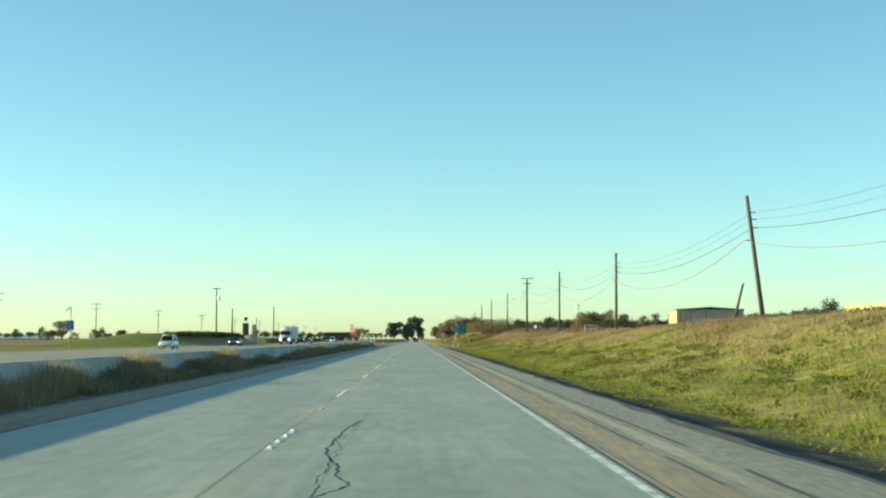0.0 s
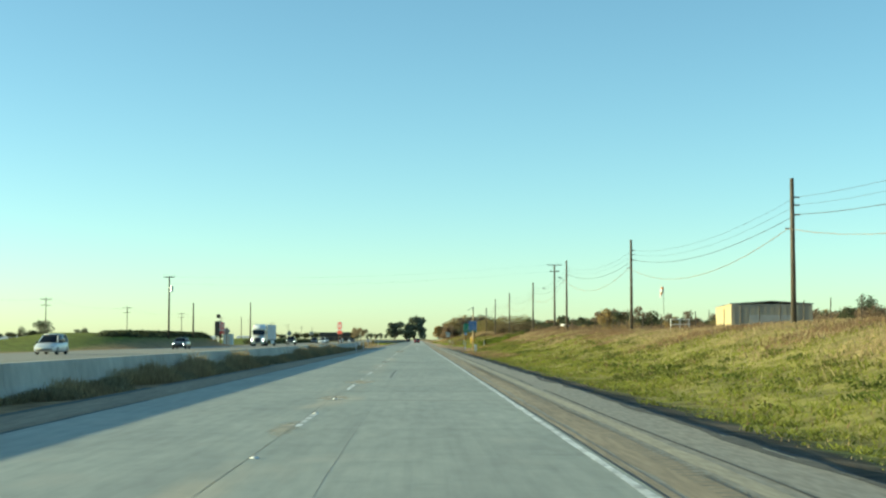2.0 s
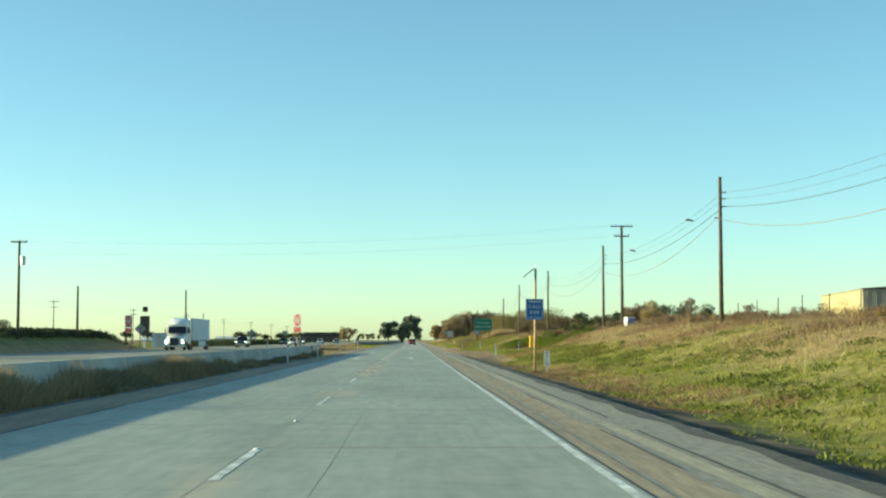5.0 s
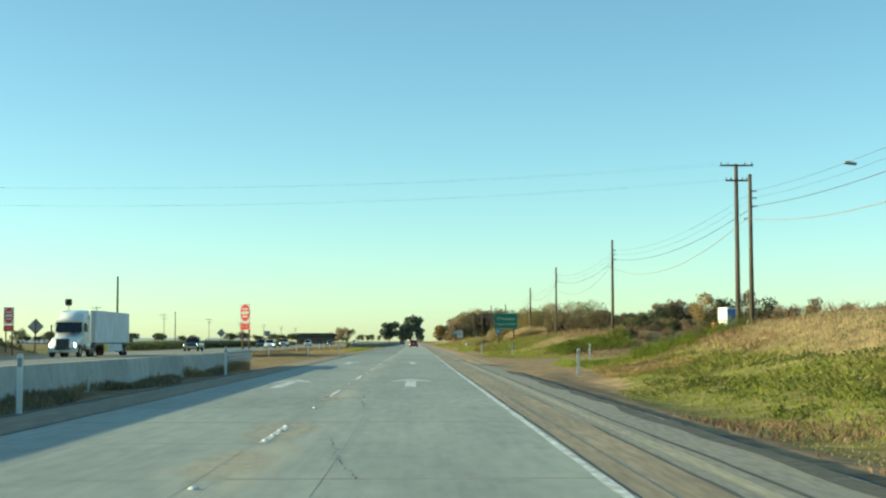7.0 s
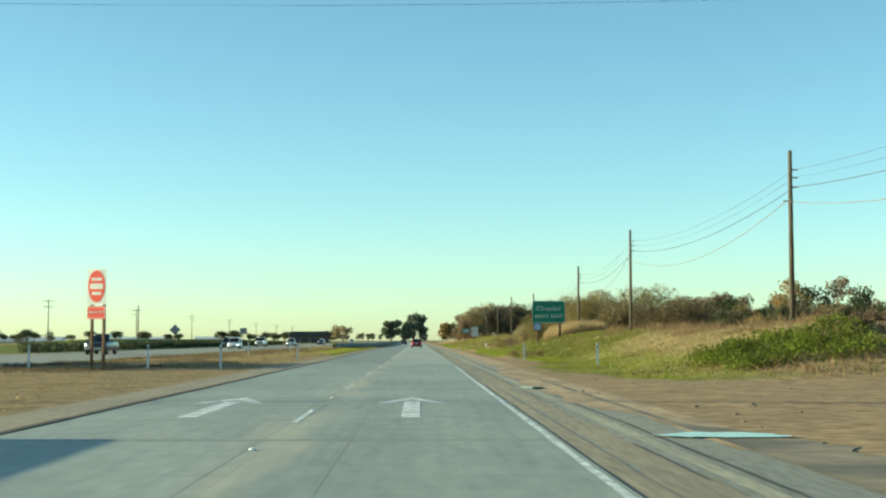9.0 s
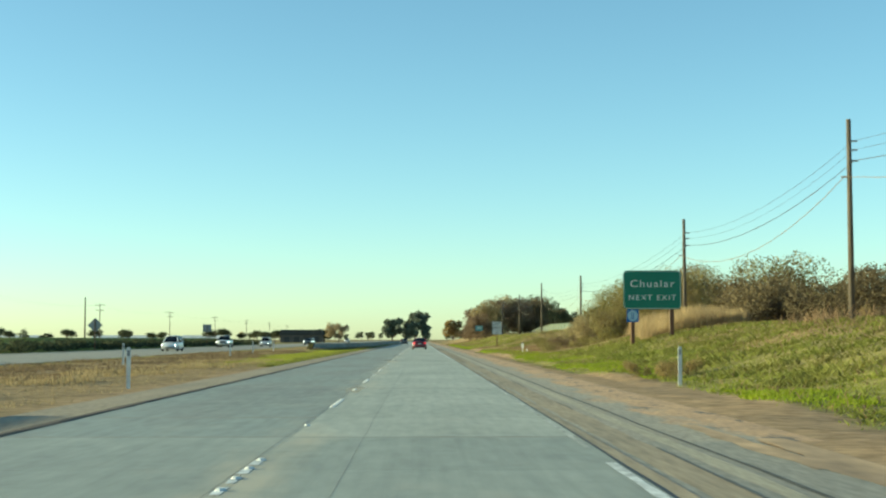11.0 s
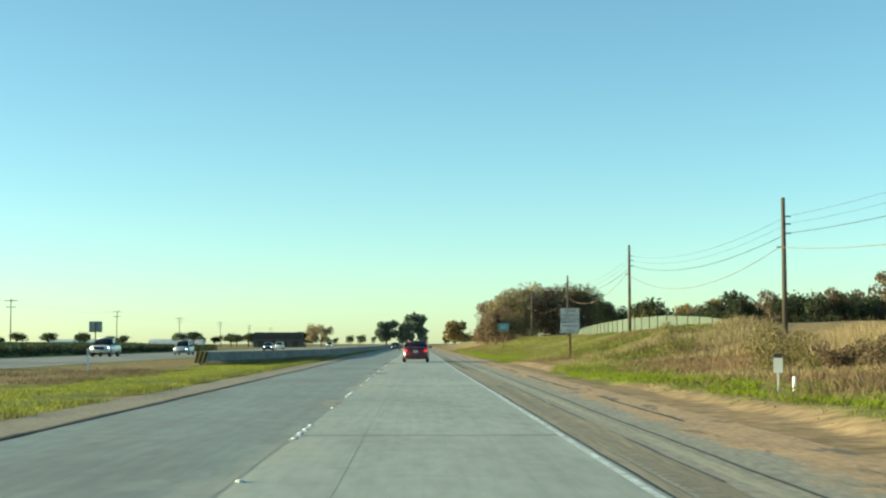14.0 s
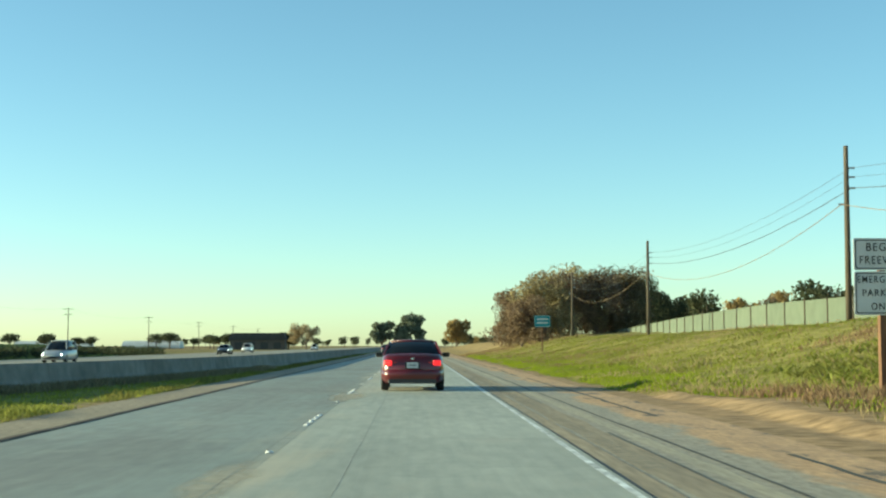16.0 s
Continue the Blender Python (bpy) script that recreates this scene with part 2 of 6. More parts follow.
def height(x, y):
    """The ground's height."""
    if x > 4.2:
        k = 1 - crossing(y) * (1 - 0.25 * smooth(18, 40, x))
        late = smooth(130, 150, y)
        ditch = -(0.12 * smooth(4.12, 4.45, x) + 0.14 * smooth(4.6, 6.2, x)) * (1 - smooth(6.6, 8.5, x)) * (1 - smooth(238, 250, y))
        foot = 7.2 - 1.2 * smooth(325, 360, y) + 0.9 * math.sin(y / 17.0) * 0.4
        bank = smooth(foot + 0.6, 17.2, x) * (2.05 + 0.2 * math.sin(y / 31.0))
        bank *= 1 - 0.65 * smooth(389, 397, y) * (1 - smooth(438, 462, y)) * (1 - smooth(16, 23, x))
        hill = 0.40 * smooth(17, 24, x) * smooth(455, 500, y) * (1 - smooth(640, 720, y))
        hill += 0.3 * smooth(17, 30, x) * (1 - smooth(250, 300, y)) * smooth(40, 120, y)
        lump = (0.16 * cloud(x, y, 0.12) + 0.07 * cloud(x, y, 0.4, 3.0) + 0.06 * cloud(x, y, 1.3, 5.0)) * smooth(5.0, 8.0, x)
        lump += 0.14 * smooth(6.0, 6.6, x + 0.5 * cloud(0, y, 0.3, 8.0)) * smooth(338, 352, y)
        far = 1 - smooth(700, 1100, y)
        return (ditch + (bank + hill) * k + lump * (0.12 + 0.88 * k)) * far - 0.006
    if x < -6.9:
        z = 0.05 * cloud(x, y, 0.4) * smooth(6.9, 8.5, -x)
        z += 2.2 * smooth(38, 41, -x) * (1 - smooth(52, 62, -x)) * smooth(200, 262, y) * (1 - smooth(318, 336, y))
        z += 1.5 * smooth(40, 44, -x) * (1 - smooth(52, 64, -x)) * smooth(400, 470, y) * (1 - smooth(600, 660, y))
        z *= 1.0 if -x > 37 or -x < 20.5 else 0.0
        return z - 0.03
    return -0.012 if x > 3 else -0.06


def spread(spans):
    out = []
    for a, b, step in spans:
        out += list(np.arange(a, b, step))
    return np.array(out + [spans[-1][1]])


gx = spread([(-4000, -400, 400), (-400, -80, 40), (-80, -36, 4), (-36, -20, 4), (-20, -9, 1.5), (-9, -6, 0.5), (-6, 4, 2.5), (4, 6.1, 0.14), (6.1, 18, 0.35), (18, 40, 2), (40, 120, 10),
             (120, 400, 40), (400, 4000, 400)])
gy = spread([(-300, -20, 40), (-20, 640, 0.9), (640, 760, 6), (760, 1200, 40), (1200, 4900, 400)])
GX, GY = np.meshgrid(gx, gy)
GZ = np.array([[height(float(x), float(y)) for x in gx] for y in gy])
idx = np.arange(GX.size).reshape(GX.shape)
quads = np.stack([idx[:-1, :-1], idx[:-1, 1:], idx[1:, 1:], idx[1:, :-1]], -1).reshape(-1, 4)

# ---- ground ----


def greenness(x, y):
    """How green the ground is: 1 lush, 0 bare soil, and how dry its grass: 1 straw."""
    n = cloud(x, y, 0.12, 7.0) * 0.6 + cloud(x, y, 0.45, 9.0) * 0.4
    if x > 4.2:
        edge = 5.1 + 0.3 * smooth(330, 380, y) + 1.8 * smooth(310, 326, y) * (1 - smooth(344, 358, y)) + 2.6 * smooth(224, 246, y) * (1 - smooth(290, 306, y)) + 0.8 * cloud(0, y, 0.25, 2.0) + 0.9 * smooth(390, 400, y) * (1 - smooth(418, 428, y)) + 1.5 * smooth(445, 453, y) * (1 - smooth(466, 478, y))
        g = smooth(edge, edge + 0.6, x) * (1 - 1.0 * smooth(0.75, 0.97, crossing(y)) * (1 - smooth(30, 40, x)))
        d = smooth(10.4, 15.8, x + 4.5 * n) * (0.5 + 0.42 * smooth(40, 95, y))
        if 200 < y < 258:
            d = max(d, smooth(11.0, 13.5, x + 2.5 * n) * 0.95)
        if 165 < y < 216:
            d = max(d, smooth(168, 190, y) * (1 - smooth(205, 215, y)) * (1 - smooth(6.2, 8.5, x + 2 * n)) * 0.9)
        if 286 < y < 345:
            d = max(d, smooth(9.5, 12.5, x + 2.5 * n - 2.5 * smooth(318, 345, y)) * 0.9)
        if 292 < y < 460:
            d = max(d, smooth(7.5, 11, x + 3 * n) * smooth(380, 400, y) * (1 - smooth(440, 462, y)), 0.55 * (1 - smooth(300, 340, y)) * smooth(10, 14, x))
        if 440 < y < 482:
            d = max(d, smooth(442, 452, y) * (1 - smooth(470, 482, y)) * (1 - smooth(8.0, 9.6, x + 1.5 * n)) * 0.95)
        if y > 482:
            d = max(0.22 * smooth(-0.1, 0.3, n), 0.8 * smooth(560, 620, y))
        return g * (0.75 + 0.35 * n), min(1.0, max(0.0, d + 0.25 * n))
    if x < -6.9:
        if -37 < x < -20:
            return 0.15, 0.9
        g = smooth(6.9, 8.0, -x + 0.5 * n)
        if 38 < -x < 66 and (200 < y < 350 or 395 < y < 665):
            return 1.0, 0.0
        if -x > 66:
            return 0.75, 0.75 + 0.3 * cloud(x, y, 0.011, 4.0)
        lush = smooth(364, 386, y + 8 * n) * (1 - smooth(12.0, 14.0, -x + 3.0 * n)) if -x < 20 else 0.55
        if 262 < y < 372 and -x < 20:
            g *= 0.8 + 0.5 * n
        return g * 0.8, 1 - lush
    return 0.0, 0.0


def rubble(x, y):
    """1 on the dark strip of crumbled asphalt and soil between shoulder and grass."""
    if not 4.1 < x < 7.0 or y > 215:
        return 0.0
    n = cloud(x, y, 0.5, 17.0)
    return (1 - smooth(5.0, 6.1, x + 1.2 * n)) * (1 - smooth(165, 210, y + 14 * n))


gd = np.array([[greenness(float(x), float(y)) for x in gx] for y in gy])
ground = from_arrays("ground", np.stack([GX, GY, GZ], -1).reshape(-1, 3), quads, CABLE,
                     "grassy verges, dry fields and bare roadside soil", "ground", "structure", smooth=True)
for nm, k in (("green", 0), ("dry", 1)):
    at = ground.data.attributes.new(nm, "FLOAT", "POINT")
    at.data.foreach_set("value", gd[..., k].astype(np.float32).ravel())
at = ground.data.attributes.new("rubble", "FLOAT", "POINT")
at.data.foreach_set("value", np.array([[rubble(float(x), float(y)) for x in gx] for y in gy], np.float32).ravel())


def ground_material():
    m = mat("roadside soil and turf", (0.1, 0.1, 0.1), 0.95, vary=0.42, scale=2.6, bump=0.5, fine=14, sheen=0.05)
    n, l = m.node_tree.nodes, m.node_tree.links

    def attr(nm):
        a = n.new("ShaderNodeAttribute")
        a.attribute_name = nm
        return a.outputs["Fac"]

    def mixed(fac, a, c):
        x = n.new("ShaderNodeMix")
        x.data_type = "RGBA"
        for sock, v in ((x.inputs[0], fac), (x.inputs[6], a), (x.inputs[7], c)):
            if hasattr(v, "links"):
                l.new(v, sock)
            else:
                sock.default_value = (*v, 1)
        return x.outputs[2]

    t = n.new("ShaderNodeTexNoise")
    t.inputs["Scale"].default_value, t.inputs["Detail"].default_value = 0.7, 6.0
    geo = n.new("ShaderNodeNewGeometry")
    l.new(geo.outputs["Position"], t.inputs["Vector"])
    r = n.new("ShaderNodeMapRange")
    r.inputs["From Min"].default_value, r.inputs["From Max"].default_value = 0.35, 0.65
    l.new(t.outputs[0], r.inputs["Value"])
    soil = mixed(r.outputs[0], (0.49, 0.325, 0.18), (0.35, 0.24, 0.14))
    turf = mixed(r.outputs[0], (0.24, 0.255, 0.055), (0.155, 0.165, 0.045))
    straw = mixed(r.outputs[0], (0.36, 0.26, 0.13), (0.25, 0.18, 0.095))
    col = mixed(attr("rubble"), mixed(attr("green"), soil, mixed(attr("dry"), turf, straw)), mixed(r.outputs[0], (0.15, 0.125, 0.09), (0.085, 0.075, 0.06)))
    for node in list(n):
        if node.type == "MIX" and node.blend_type == "MULTIPLY":
            l.new(col, node.inputs[6])
    return m


ground.data.materials[0] = ground_material()

# ---- the carriageway ----
Y0, Y1 = -40.0, 1500.0


def strip(name, x0, x1, y0, y1, z, material, label, thick=0.06, parent=None, kind="structure", category="road", step=40.0):
    """A long flat slab along the road, cut into lengths."""
    ys = np.append(np.arange(y0, y1 - 0.01, step), y1)
    v, f = [], []
    for y in ys:
        v += [(x0, y, z - thick), (x0, y, z), (x1, y, z), (x1, y, z - thick)]
    for i in range(len(ys) - 1):
        a, b = 4 * i, 4 * i + 4
        f += [(a, a + 1, b + 1, b), (a + 1, a + 2, b + 2, b + 1), (a + 2, a + 3, b + 3, b + 2)]
    ob = from_arrays(name, v, f, material, label, category, kind)
    if parent:
        ob.parent = parent
    return ob


road = strip("road", -5.62, 2.12, Y0, Y1, -0.012, SEALANT, "grey worn concrete two-lane carriageway", 0.1)
strip("shoulder_right", 2.12, 4.12, Y0, 318, -0.003, ASPHALT, "patched grey asphalt hard shoulder", 0.12, category="shoulder")
strip("shoulder_left_far", -7.0, -5.62, 262, Y1, -0.003, mat("tan gravelly shoulder", (0.34, 0.265, 0.175), 0.92, vary=0.3, scale=7, second=(0.27, 0.215, 0.145), second_scale=0.7, stretch=(1.6, 0.3, 1), bump=0.2, fine=40), "tan gravelly left shoulder", 0.12, category="shoulder")
strip("shoulder_left", -7.0, -5.62, Y0, 262, -0.003, DUSTY, "dusty brown left shoulder", 0.12, category="shoulder")
strip("road_opposite", -33.6, -23.6, Y0, Y1, 0.01, ASPHALT, "pale concrete carriageway of the oncoming traffic", 0.1)
strip("shoulder_opposite", -36.4, -33.6, Y0, Y1, 0.004, ASPHALT, "asphalt shoulder of the oncoming carriageway", 0.1, category="shoulder")
strip("shoulder_opposite_inner", -23.6, -21.2, Y0, Y1, 0.004, ASPHALT, "asphalt inner shoulder of the oncoming carriageway", 0.1, category="shoulder")

# each slab of the two lanes, with open joints between them
SLAB = 4.6
slab_me = []
for w, paving in ((3.805, CONCRETE), (3.902, CONCRETE), (3.805, CONCRETE_DARK), (3.902, CONCRETE_PALE)):
    bm = box((w, SLAB - 0.007, 0.06), (0, 0, -0.03))
    me = bpy.data.meshes.new("slab")
    bm.to_mesh(me)
    bm.free()
    me.materials.append(paving)
    slab_me.append(me)
for k in range(148):
    for j, cx in enumerate((-3.7025, 0.154)):
        s = new("slab", slab_me[j + (2 if k > 77 else 0)])
        s.location, s.parent = (cx, -40 + SLAB * (k + 0.5), 0.0), road
far = strip("far_paving", -5.6, 2.1, -40 + SLAB * 148, Y1, 0.0, CONCRETE_PALE, "grey concrete paving towards the horizon", 0.02)

OLD_CUT = mat("grimy joint filler", (0.28, 0.275, 0.23), 0.85, vary=0.3, scale=4)
BROKEN = mat("broken black asphalt", (0.075, 0.07, 0.06), 0.9, vary=0.4, scale=5, second=(0.11, 0.10, 0.08), second_scale=1.2, bump=0.3, fine=40)
random.seed(4)
# bands on the shoulder: dusty strip, worn pale band, sealed joints, broken dark edge
PALE = mat("pale worn shoulder", (0.43, 0.37, 0.26), 0.85, vary=0.25, scale=8, stretch=(2, 0.2, 1), bump=0.12, fine=80,
                  second=(0.35, 0.305, 0.22), second_scale=0.7)


def lane_shift(y):
    """How far the painted lane swings towards the median along the road."""
    return float(np.interp(y, (20, 110, 140, 190, 260, 300, 330, 380, 420, 450, 470, 520), (0, -0.06, -0.07, -0.19, -0.21, -0.13, -0.06, -0.05, -0.10, -0.18, -0.16, -0.08)))


def ragged(name, x, w, y0, y1, z, material, label, wob=0.05, step=1.5, seed=0.0, gaps=0.0, swing=0.0):
    """A long thin mark with uneven edges and breaks."""
    v, f = [], []
    for i, y in enumerate(np.arange(y0, y1, step)):
        c = x + swing * lane_shift(y) + wob * cloud(3.1, y, 0.11, seed) + 0.4 * wob * cloud(1.0, y, 0.7, seed)
        h = w / 2 * (0.6 + 0.8 * abs(cloud(7.0, y, 0.45, seed + 5)))
        v += [(c - h, y, z), (c + h, y, z)]
        if i and cloud(2.0, y, 0.2, seed + 9) > gaps - 0.5:
            a = 2 * i - 2
            f.append((a, a + 1, a + 3, a + 2))
    return from_arrays(name, v, f, material, label, "road mark", "structure")


ragged("dust_band", 2.46, 0.62, Y0, 700, -0.0012, DUSTY, "tan dust along the paint line", 0.02, seed=41, gaps=-0.6)
ragged("worn_band", 2.97, 0.28, Y0, 700, -0.0006, PALE, "pale worn band of the shoulder", 0.03, seed=42, gaps=-0.6)
ragged("shoulder_joint", 2.07, 0.05, Y0, 700, 0.0025, SEALANT, "dark sealed joint beside the paint line", 0.03, seed=1, gaps=-0.6, swing=1.0)
ragged("shoulder_crack", 3.22, 0.075, Y0, 700, 0.0008, BROKEN, "long dark sealed crack in the shoulder", 0.07, seed=2)
ragged("shoulder_crack", 2.69, 0.05, Y0, 700, 0.0024, DARK_ASPHALT, "thin dark crack in the shoulder", 0.04, seed=3, gaps=0.6)
# dust over the paving between the paint line and the shoulder
v, f = [], []
for i, y in enumerate(np.arange(Y0, 700, 1.0)):
    v += [(min(2.13, 2.06 + lane_shift(y) + 0.03 * cloud(5.0, y, 0.4, 61.0)), y, 0.0013), (2.16, y, 0.0013)]
    if i:
        f.append((2 * i - 2, 2 * i - 1, 2 * i + 1, 2 * i))
from_arrays("dust_margin", v, f, DUSTY, "tan dust over the rim of the paving", "road mark", "structure")
# crumbled edge that falls away from the shoulder; its black includes the drop's shade
v, f = [], []
for i, y in enumerate(np.arange(Y0, 254, 0.7)):
    late = smooth(130, 150, y)
    inner, outer = 3.98 - 0.12 * late + 0.22 * cloud(1.0, y, 0.35, 4.0), 4.62 - 0.1 * late + 0.2 * cloud(2.0, y, 0.5, 6.0)
    outer = inner + (outer - inner) * (1 - 0.9 * smooth(244, 253, y))
    for q in range(6):
        x = inner + (outer - inner) * q / 5
        v.append((x, y, max(height(x, y), -0.004 if x < 4.2 else -9) + 0.005))
    if i:
        f += [(6 * i - 6 + q, 6 * i - 5 + q, 6 * i + 1 + q, 6 * i + q) for q in range(5)]
from_arrays("shoulder_edge", v, f, BROKEN, "crumbled asphalt edge of the shoulder, darkened for the drop's shade", "road edge", "structure")
ragged("lane_joint", -1.79, 0.014, Y0, 700, 0.0024, OLD_CUT, "dark joint between the two lanes", 0.03, seed=5, gaps=-0.6, swing=1.0)
ragged("saw_cut", -0.85, 0.009, Y0, 700, 0.0016, OLD_CUT, "thin straight saw cut along the lane", 0.03, seed=51, gaps=-0.6)
ragged("left_joint", -5.62, 0.10, Y0, 262, 0.001, SEALANT, "dark joint at the left road edge", 0.03, seed=6)
ragged("left_edge", -6.98, 0.35, Y0, 262, -0.0005, DARK_ASPHALT, "crumbled dark edge of the left shoulder", 0.15, seed=7)
ragged("edge_line", 1.96, 0.13, Y0, 316, 0.002, WHITE_LINE, "worn white edge line", 0.01, step=1, seed=8, gaps=-0.6, swing=1.0)
ragged("edge_line", 1.96, 0.12, 393, Y1, 0.002, WHITE_LINE, "worn white edge line", 0.012, step=1, seed=82, gaps=-0.6, swing=1.0)
ragged("edge_line", 1.97, 0.075, 317, 392.5, 0.002, mat("nearly worn off white paint", (0.6, 0.59, 0.52), 0.75, vary=0.4, scale=6, second=(0.36, 0.345, 0.28), second_scale=1.2, stretch=(1, 0.4, 1)), "nearly worn off pale edge line", 0.015, step=1, seed=81, swing=1.0)
ragged("yellow_line", -5.74, 0.11, Y0, Y1, 0.002, YELLOW_LINE, "faded yellow edge line", 0.015, step=3, seed=9)

DIRT = mat("orange brown dirt", (0.5, 0.33, 0.18), 0.95, vary=0.3, scale=2.0, second=(0.30, 0.20, 0.115), second_scale=0.6, stretch=(1.5, 0.5, 1), bump=0.2, fine=20)


def shoulder_dirt():
    """Tan shoulder whose outer part is buried under orange-brown dirt with remains of old asphalt."""
    m = mat("dirt over old asphalt", (0.1, 0.1, 0.1), 0.92, vary=0.28, scale=7.0, stretch=(1.6, 0.45, 1), bump=0.25, fine=26)
    n, l = m.node_tree.nodes, m.node_tree.links
    geo = n.new("ShaderNodeNewGeometry")
    sep = n.new("ShaderNodeSeparateXYZ")
    l.new(geo.outputs["Position"], sep.inputs[0])

    def spots(stretch, detail, lo, hi):
        mp, t, r = n.new("ShaderNodeMapping"), n.new("ShaderNodeTexNoise"), n.new("ShaderNodeMapRange")
        mp.inputs["Scale"].default_value = stretch
        t.inputs["Scale"].default_value, t.inputs["Detail"].default_value, t.inputs["Roughness"].default_value = 1.0, detail, 0.65
        r.inputs["From Min"].default_value, r.inputs["From Max"].default_value = lo, hi
        l.new(geo.outputs["Position"], mp.inputs[0])
        l.new(mp.outputs[0], t.inputs["Vector"])
        l.new(t.outputs[0], r.inputs["Value"])
        return r.outputs[0]

    def mixed(fac, a, c):
        x = n.new("ShaderNodeMix")
        x.data_type = "RGBA"
        for sock, v in ((x.inputs[0], fac), (x.inputs[6], a), (x.inputs[7], c)):
            if hasattr(v, "links"):
                l.new(v, sock)
            else:
                sock.default_value = (*v, 1)
        return x.outputs[2]

    add = n.new("ShaderNodeMath")
    add.operation = "MULTIPLY_ADD"
    l.new(spots((1.1, 0.28, 1), 7.0, 0.25, 0.75), add.inputs[0])
    add.inputs[1].default_value = 1.5
    l.new(sep.outputs[0], add.inputs[2])
    cover = n.new("ShaderNodeMapRange")
    cover.inputs["From Min"].default_value, cover.inputs["From Max"].default_value = 4.4, 4.85
    l.new(add.outputs[0], cover.inputs["Value"])
    old = mixed(spots((1.5, 0.4, 1), 5.0, 0.35, 0.7), (0.37, 0.32, 0.24), (0.29, 0.26, 0.205))
    dirt = mixed(spots((1.3, 0.5, 1), 6.0, 0.35, 0.65), (0.60, 0.365, 0.185), (0.44, 0.275, 0.15))
    dirt = mixed(spots((1.9, 0.5, 1), 6.0, 0.56, 0.63), dirt, (0.17, 0.13, 0.095))
    col = mixed(cover.outputs[0], old, dirt)
    for node in list(n):
        if node.type == "MIX" and node.blend_type == "MULTIPLY":
            l.new(col, node.inputs[6])
    return m


strip("shoulder_right_far", 2.12, 5.0, 318, Y1, -0.003, shoulder_dirt(), "tan asphalt shoulder under orange-brown dirt", 0.12, category="shoulder")
v, f = [], []
for i, y in enumerate(np.arange(262.0, 700.0, 0.6)):
    w, h = 0.11 + 0.06 * cloud(1.0, y, 0.6, 61.0), 0.02 + 0.016 * cloud(1.0, y, 0.9, 63.0)
    c = -5.72 + 0.05 * cloud(1.0, y, 0.2, 62.0)
    v += [(c - w - 0.05, y, -0.003), (c - 0.03, y, h), (c + 0.05, y, h * 0.8), (c + w, y, 0.002)]
    if i:
        f += [(4 * i - 4 + q, 4 * i - 3 + q, 4 * i + 1 + q, 4 * i + q) for q in range(3)]
from_arrays("left_lip", v, f, mat("crumbled brown asphalt lip", (0.13, 0.085, 0.05), 0.9, vary=0.35, scale=5), "dark broken lip at the left road edge", "road edge", "structure")
ragged("broken_edge", 4.28, 0.13, 405, 640, 0.0024, BROKEN, "broken black edge of the old shoulder", 0.14, step=0.8, seed=62, gaps=0.3)
ragged("dirt_spill", 4.0, 0.4, 262, 322, 0.0022, DIRT, "brown dirt along the shoulder edge", 0.2, step=0.9, seed=22, gaps=0.2)
v, f = [], []
for i, y in enumerate(np.arange(266.0, 319.0, 0.5)):
    inner = 4.12 - 1.0 * smooth(266, 275, y) * (1 - smooth(298, 318, y)) + 0.3 * cloud(1.0, y, 0.35, 24.0) + 0.16 * cloud(1.0, y, 1.1, 25.0)
    for q in range(6):
        x = min(inner, 4.2) + (4.6 - min(inner, 4.2)) * q / 5
        v.append((x, y, 0.0016 if x < 4.2 else height(x, y) + 0.008))
    if i:
        f += [(6 * i - 6 + q, 6 * i - 5 + q, 6 * i + 1 + q, 6 * i + q) for q in range(5)]
from_arrays("dirt_cover", v, f, DIRT, "orange brown dirt over the shoulder by the side road", "dirt", "structure")
random.seed(77)
# darker stains across the slabs beside some joints
v, f = [], []
for k in range(148):
    if random.random() < 0.55:
        y, xa, xb = -40 + SLAB * k, random.choice((-5.6, -1.75)), random.choice((-1.8, 2.0))
        if xb <= xa:
            xa, xb = -5.6, 2.0
        n = 16
        wd = random.uniform(0.06, 0.3)
        for q in range(n + 1):
            x = xa + (xb - xa) * q / n
            w = wd * random.uniform(0.4, 1.2)
            v += [(x, y - w * 0.3, 0.0008), (x, y + w, 0.0008)]
            if q:
                a = len(v) - 4
                f.append((a, a + 2, a + 3, a + 1))
from_arrays("joint_stain", v, f, mat("stained concrete", (0.285, 0.27, 0.215), 0.7, vary=0.2, scale=5, second=(0.32, 0.30, 0.24), second_scale=1.5), "grey stains across the paving along its joints", "road stain", "stuff")
# rumble grooves milled into the shoulder
v, f = [], []
for y0, y1, dx, w in ((62, 128, 2.50, 0.28), (376, 425, 2.22, 0.26), (452, 520, 2.24, 0.26)):
    for y in np.arange(y0, y1, 0.30):
        k = len(v)
        v += [(dx, y, 0.0002), (dx + w, y, 0.0002), (dx + w, y + 0.12, 0.0002), (dx, y + 0.12, 0.0002)]
        f.append((k, k + 1, k + 2, k + 3))
from_arrays("rumble_strip", v, f, mat("milled asphalt", (0.235, 0.2, 0.145), 0.9, vary=0.35, scale=4, second=(0.3, 0.25, 0.175), second_scale=0.5), "rumble grooves milled into the shoulder", "rumble strip", "stuff")

# lane dashes and round markers between them
DASH0, DASH_STEP = 18.2, 14.78


